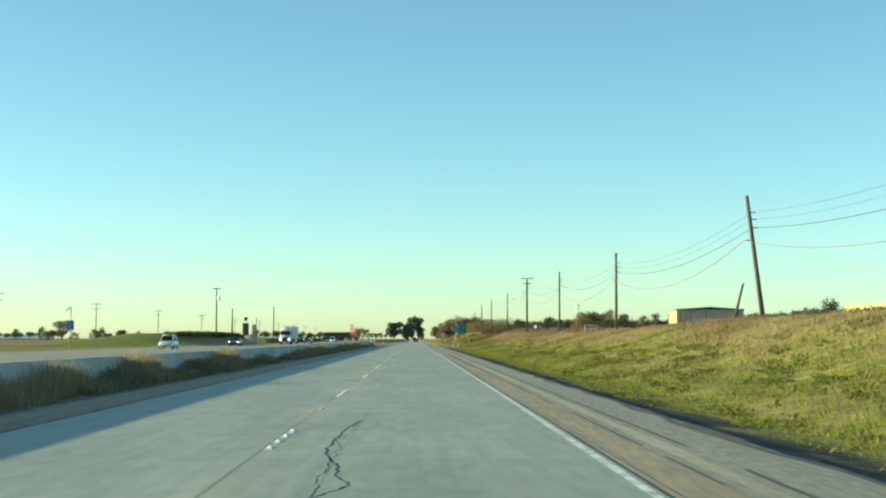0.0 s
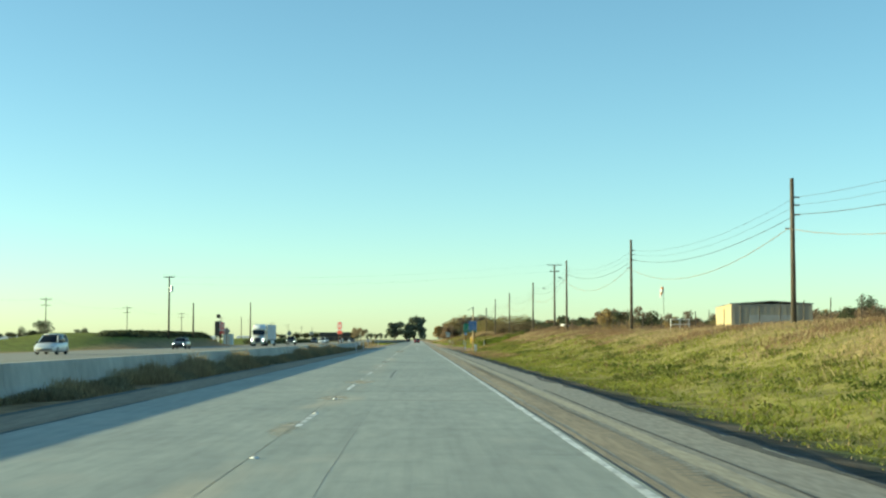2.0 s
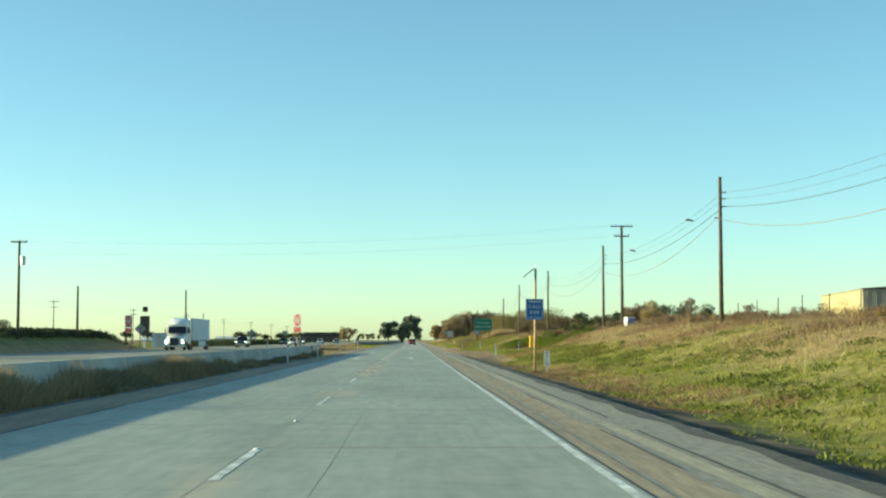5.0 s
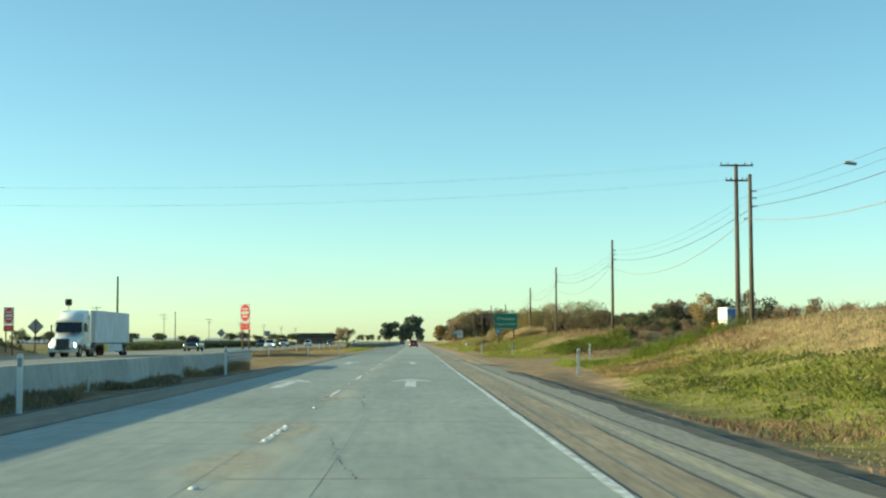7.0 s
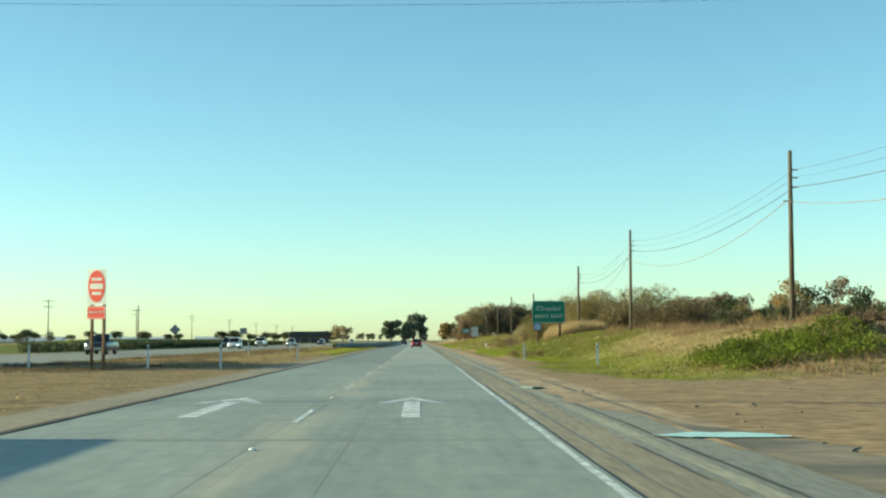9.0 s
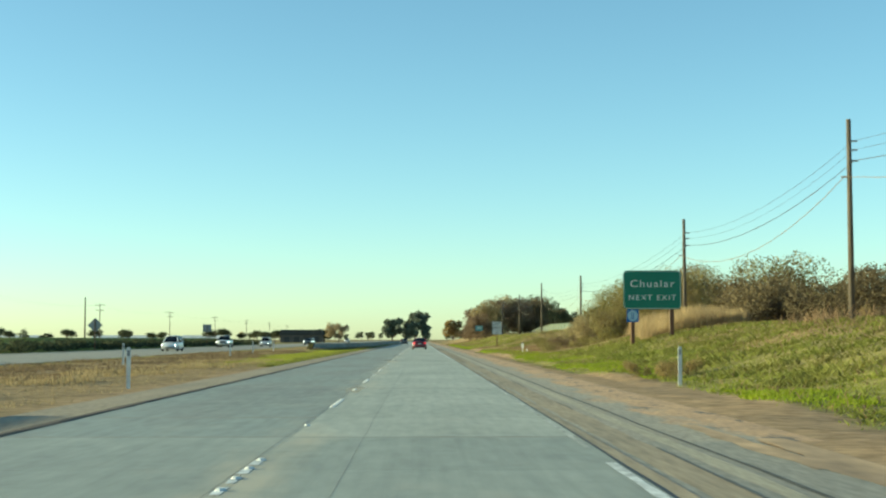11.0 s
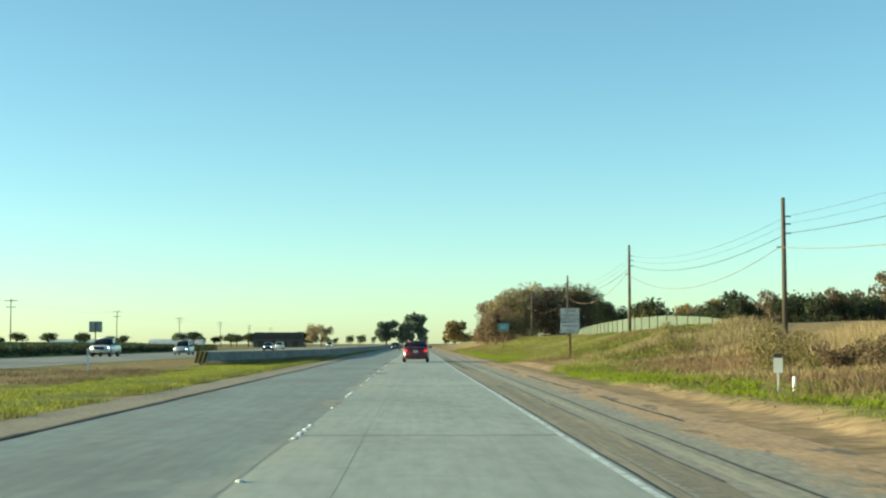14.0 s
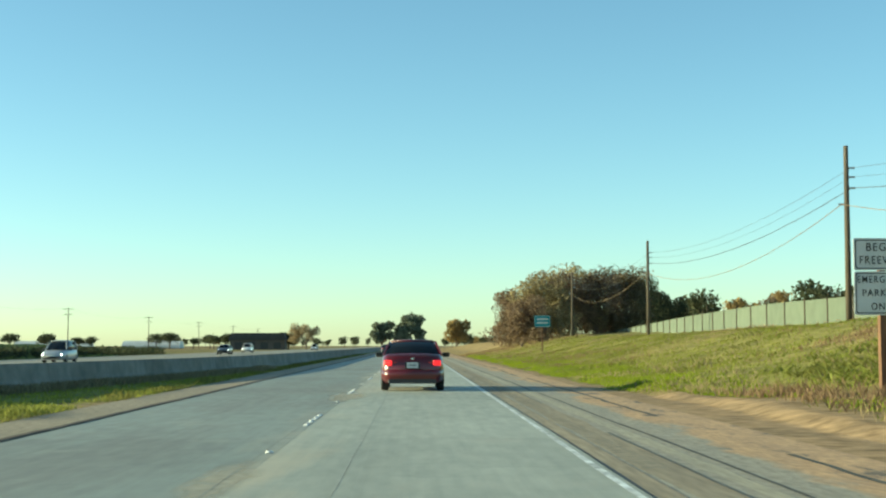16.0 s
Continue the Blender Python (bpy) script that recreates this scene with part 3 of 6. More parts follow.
def dash_mesh(seed):
    random.seed(seed)
    bm = bmesh.new()
    rows = []
    for k in range(13):
        y = -1.83 + 3.66 * k / 12
        w = 0.055 * random.uniform(0.7, 1.15)
        rows.append((bm.verts.new((-w, y, 0)), bm.verts.new((w * random.uniform(0.8, 1), y, 0))))
    for k, ((a, b), (c, d)) in enumerate(zip(rows, rows[1:])):
        if seed % 2 == 0 or k % 3 != 2:
            bm.faces.new((a, b, d, c))
    me = bpy.data.meshes.new("lane_dash")
    bm.to_mesh(me)
    bm.free()
    me.materials.append(WHITE_LINE)
    return me


DASHES = [dash_mesh(s) for s in range(4)]
bm = bmesh.new()
bmesh.ops.create_cone(bm, cap_ends=True, segments=10, radius1=0.058, radius2=0.032, depth=0.022)
dot_me = bpy.data.meshes.new("lane_marker")
bm.to_mesh(dot_me)
bm.free()
dot_me.materials.append(PLASTIC_WHITE)
n0 = 3
for i in range(75):
    y = DASH0 + (i - n0) * DASH_STEP
    d = new("lane_dash", DASHES[i % 4])
    d.location, d.parent = (-1.71 + lane_shift(y), y, 0.0034), road
    if y < 560:
        for dy in (-1.5, -0.5, 0.5, 1.5, 7.4) if y < 62 or 200 < y < 240 or y > 306 else (1.7, 7.4):
            s = new("lane_marker", dot_me)
            s.location, s.parent = (-1.70 + lane_shift(y + dy), y + dy, 0.0145), road

# tan stains worn into the paving about the lane line, fading out at their rims
TAN = mat("tan rubbed paving", (0.60, 0.525, 0.395), 0.8, vary=0.25, scale=9, second=(0.52, 0.46, 0.35), second_scale=1.4, bump=0.05)
tn, tl = TAN.node_tree.nodes, TAN.node_tree.links
rim, blotch, mixed = tn.new("ShaderNodeAttribute"), tn.new("ShaderNodeTexNoise"), tn.new("ShaderNodeMath")
rim.attribute_name, mixed.operation = "rim", "MULTIPLY"
blotch.inputs["Scale"].default_value, blotch.inputs["Detail"].default_value = 3.0, 5.0
where = tn.new("ShaderNodeNewGeometry")
tl.new(where.outputs["Position"], blotch.inputs["Vector"])
tl.new(rim.outputs["Fac"], mixed.inputs[0])
tl.new(blotch.outputs["Fac"], mixed.inputs[1])
tl.new(mixed.outputs[0], tn["Principled BSDF"].inputs["Alpha"])
STAINS = ((-0.22, 43.2, 0.35, 2.6), (-0.15, 75.0, 0.22, 2.0), (-0.05, 85.4, 0.4, 1.4), (0.0, 96.8, 0.55, 2.2), (-0.05, 134.0, 0.25, 3.0), (0.05, 192.0, 0.5, 3.0), (0.1, 198.5, 0.45, 4.4),
          (0.0, 205.5, 0.5, 2.2), (0.0, 211.0, 0.6, 3.0), (0.0, 222.0, 0.4, 2.0), (0.0, 336.5, 0.3, 3.2), (-0.15, 386.0, 0.5, 2.4), (-0.15, 412.5, 0.35, 3.0), (0.1, 441.5, 0.55, 2.6), (-0.1, 450.5, 0.35, 2.5), (0.0, 472.5, 0.5, 4.0))
for dx, y, a, b in STAINS:
    random.seed(int(y))
    turns = [6.2832 * k / 20 for k in range(20)]
    reach = [random.uniform(0.75, 1.15) for _ in turns]
    v = [(-1.71 + lane_shift(y) + dx, y, 0.0011)]
    v += [(v[0][0] + q * a * r * math.cos(t), y + q * b * r * math.sin(t), 0.0011) for q in (0.5, 1.0) for t, r in zip(turns, reach)]
    f = [(0, 1 + k, 1 + (k + 1) % 20) for k in range(20)] + [q for k in range(20) for q in ((1 + k, 21 + k, 21 + (k + 1) % 20), (1 + k, 21 + (k + 1) % 20, 1 + (k + 1) % 20))]
    stain = from_arrays("road_stain", v, f, TAN, "tan worn stain on the grey paving about the lane line", "road stain", "structure")
    fade = stain.data.attributes.new("rim", "FLOAT", "POINT")
    for k in range(21):
        fade.data[k].value = 1.0

# turn and straight arrows on the lanes
CHEVRON = [(-0.72, -0.75), (-0.50, -0.75), (0.0, 0.75), (0.50, -0.75), (0.72, -0.75), (0.0, 2.2)]


def arrow(x, y):
    """A long straight lane arrow: its stem ends at y and a loose chevron stands before it."""
    bm = bmesh.new()
    q = [bm.verts.new((x + a, y + b, 0.003)) for a, b in ((-0.16, -6.0), (0.16, -6.0), (0.16, 0.0), (-0.16, 0.0))]
    bm.faces.new(q)
    l_, li, c, ri, r_, tip = [bm.verts.new((x + a, y + b, 0.003)) for a, b in CHEVRON]
    bm.faces.new((l_, li, c, tip))
    bm.faces.new((c, ri, r_, tip))
    tagged(link("lane_arrow", bm, WHITE_LINE), "worn white straight arrow painted on the lane", "road mark", "lane arrows", "structure")


for x, y in ((-0.10, 236.0), (-3.82, 235.3), (-0.10, 275.0), (-3.82, 275.0)):
    arrow(x, y)

# cracks in the paving
CRACKS = [(((-0.87, 11.4), (-0.59, 12.5), (-0.76, 13.7), (-1.09, 16.7), (-0.84, 22.4)), 1, 1.6), (((-0.87, 11.4), (-0.95, 16.0), (-0.84, 22.4)), 2, 0.6), (((-0.6, 120.4), (-0.69, 123.4), (-0.82, 124.4), (-0.94, 127.0)), 3, 1.2),
          (((-0.54, 203.8), (-0.8, 206.0), (-1.03, 209.1)), 5, 0.4), (((-0.94, 217.9), (-1.2, 222.1), (-1.09, 227.2)), 6, 0.7), (((-0.41, 437.6), (-0.36, 439.5), (-0.5, 441.2), (-0.45, 442.5)), 9, 0.45)]
ragged("slab_crack", -0.89, 0.045, 101, 113, 0.0018, SEALANT, "straight dark crack along the slab", 0.03, step=0.6, seed=31)
strip("shoulder_patch", 2.2, 4.0, 119.3, 119.7, 0.0045, PALE, "pale filled cut across the shoulder", 0.01, category="road patch")
for way, s, wide in CRACKS:
    random.seed(s)
    v, f, drift = [], [], 0.0
    for k, y in enumerate(np.arange(way[0][1], way[-1][1], 0.12)):
        drift = 0.8 * drift + random.uniform(-0.03, 0.03)
        cx = float(np.interp(y, [q[1] for q in way], [q[0] for q in way])) + drift
        w = wide * random.uniform(0.003, 0.015)
        v += [(cx - w, y, 0.0017), (cx + w, y, 0.0017)]
        if k:
            a = 2 * k - 2
            f.append((a, a + 1, a + 3, a + 2))
    from_arrays("paving_crack", v, f, SEALANT, "jagged open crack in the concrete paving", "crack", "structure")
# side road: muddy apron with uneven edges, and puddles
MUD = mat("trodden dark mud over asphalt", (0.30, 0.225, 0.145), 0.9, vary=0.35, scale=2.2, second=(0.16, 0.13, 0.095), second_scale=0.45, bump=0.3, fine=24, contrast=(0.42, 0.58))
v, f = [], []
for i, y in enumerate(np.arange(256.0, 292.0, 0.4)):
    out = 4.05 + (1.2 + 0.5 * cloud(1.0, y, 0.25, 51.0) + 0.4 * cloud(1.0, y, 1.1, 52.0) + 0.2 * cloud(1.0, y, 2.6, 53.0)) * smooth(256, 261, y) * (1 - smooth(262, 268, y))
    for q in range(13):
        x = 3.9 + (out - 3.9) * q / 12
        v.append((x, y, height(x, y) + 0.012 if x > 4.2 else 0.0065))
    if i:
        f += [(13 * i - 13 + q, 13 * i - 12 + q, 13 * i + 1 + q, 13 * i + q) for q in range(12)]
from_arrays("side_road_apron", v, f, MUD, "muddy worn apron of the dirt side road", "road", "structure", smooth=True)
WATER = mat("muddy standing water", (0.05, 0.045, 0.035), 0.04, vary=0.1)
random.seed(3)
for x, y, a, b in ((4.1, 264.3, 0.85, 0.6), (3.05, 283.0, 0.3, 0.9)):
    bm = bmesh.new()
    bm.faces.new([bm.verts.new((x + a * math.cos(t) * random.uniform(0.65, 1.2), y + b * math.sin(t) * random.uniform(0.65, 1.2), 0.022)) for t in np.linspace(0, 6.28, 28)[:-1]])
    tagged(link("puddle", bm, WATER), "shallow puddle reflecting the sky on the side road", "puddle", "", "structure")

# clods and stones on the dirt of the side road
random.seed(19)
bm = bmesh.new()
for k in range(70):
    x, y, r = random.uniform(3.6, 15), random.uniform(256, 292), random.uniform(0.015, 0.05)
    bmesh.ops.create_icosphere(bm, subdivisions=1, radius=r, matrix=pose(x, y, (height(x, y) if x > 4.2 else 0.0) + r * 0.3, 0, 0, random.uniform(0, 90)) @ Matrix.Diagonal((random.uniform(0.8, 1.9), 1, 0.6, 1)))
tagged(link("dirt_clods", bm, MUD), "brown clods and stones lying on the side road", "clods", "", "stuff")

# ---- barriers ----
JERSEY = [(-0.30, 0), (-0.30, 0.075), (-0.18, 0.33), (-0.10, 0.81), (0.10, 0.81), (0.18, 0.33), (0.30, 0.075), (0.30, 0)]


# darker barrier concrete, with the shadow-side tone put into its colour
SHADED_BARRIER = mat("shade-toned grey concrete", (0.27, 0.255, 0.215), 0.9, vary=0.25, scale=2.0, second=(0.2, 0.185, 0.15), second_scale=0.4, bump=0.1)


def barrier(line, label, material=BARRIER):
    """Cast barrier along a line of (x, y), one part every 6 m or so."""
    t = thing("concrete_barrier", (*line[0], 0), label, "barrier", "median barriers")
    x0, y0 = line[0]
    for (xa, ya), (xb, yb) in zip(line, line[1:]):
        n = max(1, round(math.hypot(xb - xa, yb - ya) / 6.1))
        for k in range(n):
            p, q = Vector((xa + (xb - xa) * k / n, ya + (yb - ya) * k / n, 0)), Vector((xa + (xb - xa) * (k + 1) / n, ya + (yb - ya) * (k + 1) / n, 0))
            d = q - p
            m = Matrix.Translation((p + q) / 2 - Vector((x0, y0, 0.04))) @ pose(0, 0, 0, 0, 0, math.degrees(math.atan2(-d.x, d.y)))
            part("segment", prism(JERSEY, d.length - 0.02, m), material, t)
    return t


BEAM = [(0.00, -0.155), (0.08, -0.12), (0.08, -0.05), (0.0, -0.01), (0.0, 0.01), (0.08, 0.05), (0.08, 0.12), (0.0, 0.155), (-0.012, 0.155), (0.066, 0.118),
        (0.066, 0.052), (-0.014, 0.012), (-0.014, -0.012), (0.066, -0.052), (0.066, -0.118), (-0.012, -0.155)]


def guardrail(line, label, beams=(0.58,), post_step=1.9):
    t = thing("guardrail", (*line[0], 0), label, "guardrail", "median guardrails")
    o = Vector((*line[0], 0))
    for (xa, ya), (xb, yb) in zip(line, line[1:]):
        p, q = Vector((xa, ya, 0)) - o, Vector((xb, yb, 0)) - o
        d = q - p
        turn = pose(0, 0, 0, 0, 0, math.degrees(math.atan2(-d.x, d.y)))
        for z in beams:
            part("beam", prism(BEAM, d.length, Matrix.Translation((p + q) / 2 + Vector((0, 0, z))) @ turn), GALVANISED, t)
        for k in range(max(1, int(d.length / post_step))):
            c = p + d * ((k + 0.5) * post_step / d.length)
            part("post", box((0.15, 0.2, 0.95), (c.x - 0.14, c.y, 0.24), 0.01), WOOD_POLE, t)
    return t


barrier([(-8.6, -38), (-8.6, 254.0)], "long weathered grey concrete median barrier")
guardrail([(-8.45, 254.0), (-8.55, 264.2)], "grey steel guardrail at the end of the median barrier", beams=(0.72, 0.42))
barrier([(-13.0, 467.3), (-11.3, 480), (-9.6, 496), (-8.7, 512.4)], "flared grey concrete barrier end in the grassy median", SHADED_BARRIER)
barrier([(-8.7, 512.5), (-8.6, 1000)], "long shade-toned grey concrete median barrier beyond the flare", SHADED_BARRIER)
mk = thing("end_marker", (-13.05, 466.6, 0), "yellow and black striped marker before the barrier end", "marker")
part("panel", prism(rounded(0.62, 0.72, 0.05), 0.05, pose(0, 0, 0.46)), mat("dirty yellow enamel", (0.42, 0.29, 0.06), 0.6, vary=0.3, scale=3), mk)
for k in range(3):
    s = -0.26 + 0.26 * k
    part("stripe", prism([(s - 0.16, 0.13), (s - 0.04, 0.13), (s + 0.16, 0.79), (s + 0.04, 0.79)], 0.006, pose(0.0, -0.030, 0)), BLACK, mk, "black slanting stripe")
part("post", box((0.1, 0.1, 0.6), (0, 0.08, 0.25), 0.008), POST_WOOD, mk)


# ---- poles and cables ----
def pole(place, top, r=0.15, lean=(0, 0), label="", arms=(), insul=True, group="roadside poles", gear=()):
    x, y = place
    z = height(x, y) - 0.15
    t = thing("utility_pole", (x, y, z), label or "tall weathered brown timber utility pole on the bank", "utility pole", group)
    h = top - z
    part("shaft", rod((0, 0, 0), (lean[0], lean[1], h), r, r * 0.68, 12), WOOD_POLE, t, smooth=True)
    for az, w in arms:
        part("crossarm", box((w, 0.10, 0.12), (lean[0], lean[1] - 0.16, h - az), 0.01), WOOD_POLE, t)
        for k in (-0.46, -0.25, 0.25, 0.46):
            part("insulator", rod((lean[0] + k * w, -0.16, h - az + 0.06), (lean[0] + k * w, -0.16, h - az + 0.24), 0.05, 0.03, 8), CABLE, t)
    if insul:
        for dz, s in ((0.85, 0.2), (1.2, 0.2), (1.62, 0.22), (2.25, -0.2)):
            part("bracket", box((0.34, 0.06, 0.07), (s * 0.8 + lean[0] * (1 - dz / h), lean[1] * (1 - dz / h), h - dz), 0.008), GALVANISED, t)
    for kind, dz in gear:
        if kind == "drum":
            part("transformer", rod((0.42, -0.1, h - dz - 0.9), (0.42, -0.1, h - dz), 0.24, 0.24, 14), GALVANISED, t, "grey drum transformer")
        if kind == "box":
            part("cabinet", box((0.4, 0.25, 0.7), (-0.05, -0.25, dz), 0.02), GALVANISED, t)
    return t


POLES = [(16.7, 22.5, 8.4), (17.33, 69.85, 8.47), (16.66, 116.6, 8.45), (16.94, 165.6, 9.19), (16.74, 212.1, 10.15), (16.97, 260.8, 9.66), (16.5, 307.0, 9.65),
         (16.56, 354.2, 9.83), (16.2, 386.5, 8.7), (16.5, 445.0, 7.86), (16.35, 490.1, 8.87), (16.69, 537.6, 8.78), (16.6, 585, 9.0), (16.6, 632, 9.2), (16.6, 680, 9.2)]
for i, (x, y, top) in enumerate(POLES):
    pole((x, y), top, 0.13, lean=(-0.76, 0) if i == 1 else (0.0, 0),
         label="dark leaning timber utility pole on the grassy bank" if i == 1 else "")
pole((22.95, 289.6), 13.83, 0.2, label="tall timber power pole with two crossarms", arms=((0.12, 2.4), (1.2, 1.6)), insul=False)
pole((18.1, 80.0), 4.45, 0.09, lean=(0.62, 0), label="short broken leaning timber pole", insul=False)


def cable(name, pts, r, material, sag, label):
    """One cable hung from point to point."""
    cu = bpy.data.curves.new(name, "CURVE")
    cu.dimensions, cu.bevel_depth, cu.bevel_resolution = "3D", r, 1
    sp = cu.splines.new("POLY")
    path = []
    for a, b in zip(pts, pts[1:]):
        a, b = Vector(a), Vector(b)
        path += [a.lerp(b, k / 12) - Vector((0, 0, sag * 4 * (k / 12) * (1 - k / 12))) for k in range(12)]
    path.append(Vector(pts[-1]))
    sp.points.add(len(path) - 1)
    for p, c in zip(sp.points, path):
        p.co = (*c, 1)
    cu.materials.append(material)
    return tagged(new(name, cu), label, "cable", "overhead cables")


for dz, dx, r, sag, m_, lab in ((0.85, 0.17, 0.007, 0.8, CABLE, "thin dark overhead wire between the poles"),
                               (1.20, 0.17, 0.006, 0.85, CABLE, "thin dark overhead wire below the pole tops"),
                               (1.62, 0.2, 0.014, 0.9, CABLE, "thick dark telephone cable between the poles"),
                               (2.25, -0.2, 0.014, 1.5, TAN_CABLE, "tan sheathed telephone cable sagging between the poles")):
    cable("overhead_cable", [(x - (0.7 if i == 1 else 0) + dx, y, top - dz) for i, (x, y, top) in enumerate(POLES)], r, m_, sag, lab)
for s in (-1.0, 1.0):
    cable("overhead_cable", [(22.95 + s, 289.6, 13.95), (-39.3 + s * 0.3, 277, 11.1)], 0.0025, CABLE, 1.0, "thin dark power wire crossing over the highway")
    cable("overhead_cable", [(22.95 + 0.6 * s, 289.6, 12.75), (-39.3 + s * 0.3, 277, 10.0)], 0.0025, CABLE, 1.0, "thin dark lower wire crossing over the highway")
for y in (222.0, 245.0):
    k = (y - 212.1) / (260.8 - 212.1)
    z = 10.15 + (9.66 - 10.15) * k - 0.85 - 0.8 * 4 * k * (1 - k)
    mk = thing("wire_marker", (16.74 + 0.23 * k + 0.17, y, z - 0.06), "dark flat marker vane clamped on the overhead wire", "wire marker", "wire markers")
    part("vane", box((0.5, 0.25, 0.1), (0.05, 0, 0), 0.04, (0, 8, 0)), SIGN_BACK, mk)
    part("clamp", rod((0, -0.06, 0.07), (0, 0.06, 0.07), 0.03), CABLE, mk)

for (x, y, top), lab, arms, gear in (((-39.3, 277, 11.2), "tall timber pole with a drum transformer by the field", ((0.2, 1.6),), (("drum", 1.6),)),
                                     ((-39.6, 303, 7.6), "plain timber pole at the field edge", (), ()),
                                     ((-37.1, 366.5, 9.4), "plain timber pole at the field edge", (), ()),
                                     ((-65, 573, 9.4), "plain timber pole at the field edge", (), ())):
    pole((x, y), top, 0.17, label=lab, arms=arms, insul=False, group="field poles", gear=gear)
FIELD_POLES = [300, 392, 486, 585, 691, 800, 910, 1020, 1130, 1240]
for y in FIELD_POLES:
    pole((-89.0, y), 11.2, 0.15, label="far timber power pole with two crossarms in the field", arms=((0.5, 2.8), (1.9, 2.2)), insul=False, group="far power poles")
for dx in (-1.2, 1.2):
    cable("overhead_cable", [(-89.0 + dx, y, 10.8) for y in FIELD_POLES], 0.006, CABLE, 1.2, "far thin power wire over the field")

# ---- signs and posts ----


def sign_panel(t, w, h, z, face, border=None, r=0.08, y=0.0, x=0.0, name="panel", label=""):
    """A flat sheet panel with an inset rim, facing the traffic."""
    p = part(name, prism(rounded(w, h, r), 0.02, pose(x, y, z)), face, t, label)
    if border:
        outer, inner = rounded(w - 0.06, h - 0.06, r * 0.9), rounded(w - 0.10, h - 0.10, r * 0.8)
        bm = bmesh.new()
        a = [bm.verts.new((x + q[0], y - 0.0135, z + q[1])) for q in outer]
        b = [bm.verts.new((x + q[0], y - 0.0135, z + q[1])) for q in inner]
        for k in range(len(a)):
            bm.faces.new((a[k], a[k - 1], b[k - 1], b[k]))
        part("border", bm, border, p, "thin painted border line")
    return p


def bars(t, x, z, widths, h, material, y=-0.014):
    """Writing too small to read, as plain bars side by side."""
    total = sum(widths) + 0.25 * h * (len(widths) - 1)
    c = x - total / 2
    for w in widths:
        part("text_bar", box((w, 0.004, h), (c + w / 2, y, z)), material, t)
        c += w + 0.25 * h


BLACK_PAINT = mat("black sign paint", (0.025, 0.025, 0.025), 0.5, vary=0.1)

# town sign on two timber posts
t = thing("guide_sign", (11.87, 372.5, 0), "large green highway guide sign on two timber posts on the bank", "road sign")
green = sign_panel(t, 3.0, 2.0, 3.83, SIGN_GREEN, SIGN_WHITE, 0.22)
lettering("Chualar", 0.53, pose(0, -0.014, 4.13), SIGN_WHITE, t, 2.28)
lettering("NEXT EXIT", 0.39, pose(0, -0.014, 3.42), SIGN_WHITE, t, 2.45)
for x in (-1.0, 1.03):
    z0 = height(11.87 + x, 372.6) - 0.3
    part("post", box((0.19, 0.24, 4.55 - z0), (x, 0.14, (4.55 + z0) / 2), 0.01), POST_WOOD, t)
sh = part("route_marker", prism(rounded(0.62, 0.66, 0.04), 0.02, pose(-1.02, 0.0, 2.49)), SIGN_BLUE, t, "small blue square route marker")
part("disc", prism([(0.26 * math.cos(a), 0.28 * math.sin(a)) for a in np.linspace(0, 2 * math.pi, 25)[:-1]], 0.008, pose(-1.02, -0.015, 2.49)),
     mat("pale blue sheeting", (0.35, 0.5, 0.6), 0.4, vary=0.1), sh)
for dx in (-0.045, 0.045):
    part("figure_bar", box((0.035, 0.006, 0.36), (-1.02 + dx, -0.022, 2.49)), SIGN_BLUE, sh)

# freeway sign
t = thing("freeway_sign", (8.86, 464.0, height(8.86, 464) - 0.05), "white two-panel regulatory sign on a timber post in the grass", "road sign")
b = -height(8.86, 464) + 0.05
sign_panel(t, 1.12, 0.62, 3.02 + b, SIGN_WHITE, BLACK_PAINT, 0.05)
sign_panel(t, 1.12, 0.84, 2.27 + b, SIGN_WHITE, BLACK_PAINT, 0.05)
lettering("BEGIN", 0.22, pose(0, -0.015, 3.15 + b), BLACK_PAINT, t, 0.62)
lettering("FREEWAY", 0.22, pose(0, -0.015, 2.90 + b), BLACK_PAINT, t, 0.9)
lettering("EMERGENCY", 0.19, pose(0, -0.015, 2.53 + b), BLACK_PAINT, t, 1.0)
lettering("PARKING", 0.19, pose(0, -0.015, 2.27 + b), BLACK_PAINT, t, 0.8)
lettering("ONLY", 0.19, pose(0, -0.015, 2.01 + b), BLACK_PAINT, t, 0.48)
part("post", box((0.12, 0.16, 3.3 + b), (0, 0.10, (3.3 + b) / 2), 0.008), POST_WOOD, t)

# far teal sign
TEAL = mat("teal sign sheeting", (0.02, 0.22, 0.25), 0.4, vary=0.1)
t = thing("small_guide_sign", (10.53, 553.5, height(10.53, 553.5)), "small teal guide sign on a post by the trees", "road sign")
sign_panel(t, 1.3, 0.95, 2.55, TEAL, SIGN_WHITE, 0.06)
bars(t, 0, 2.72, (0.25, 0.4, 0.2), 0.13, SIGN_WHITE)
bars(t, 0, 2.42, (0.5, 0.35), 0.13, SIGN_WHITE)
part("post", box((0.1, 0.14, 2.4), (0, 0.09, 1.0), 0.008), POST_WOOD, t)


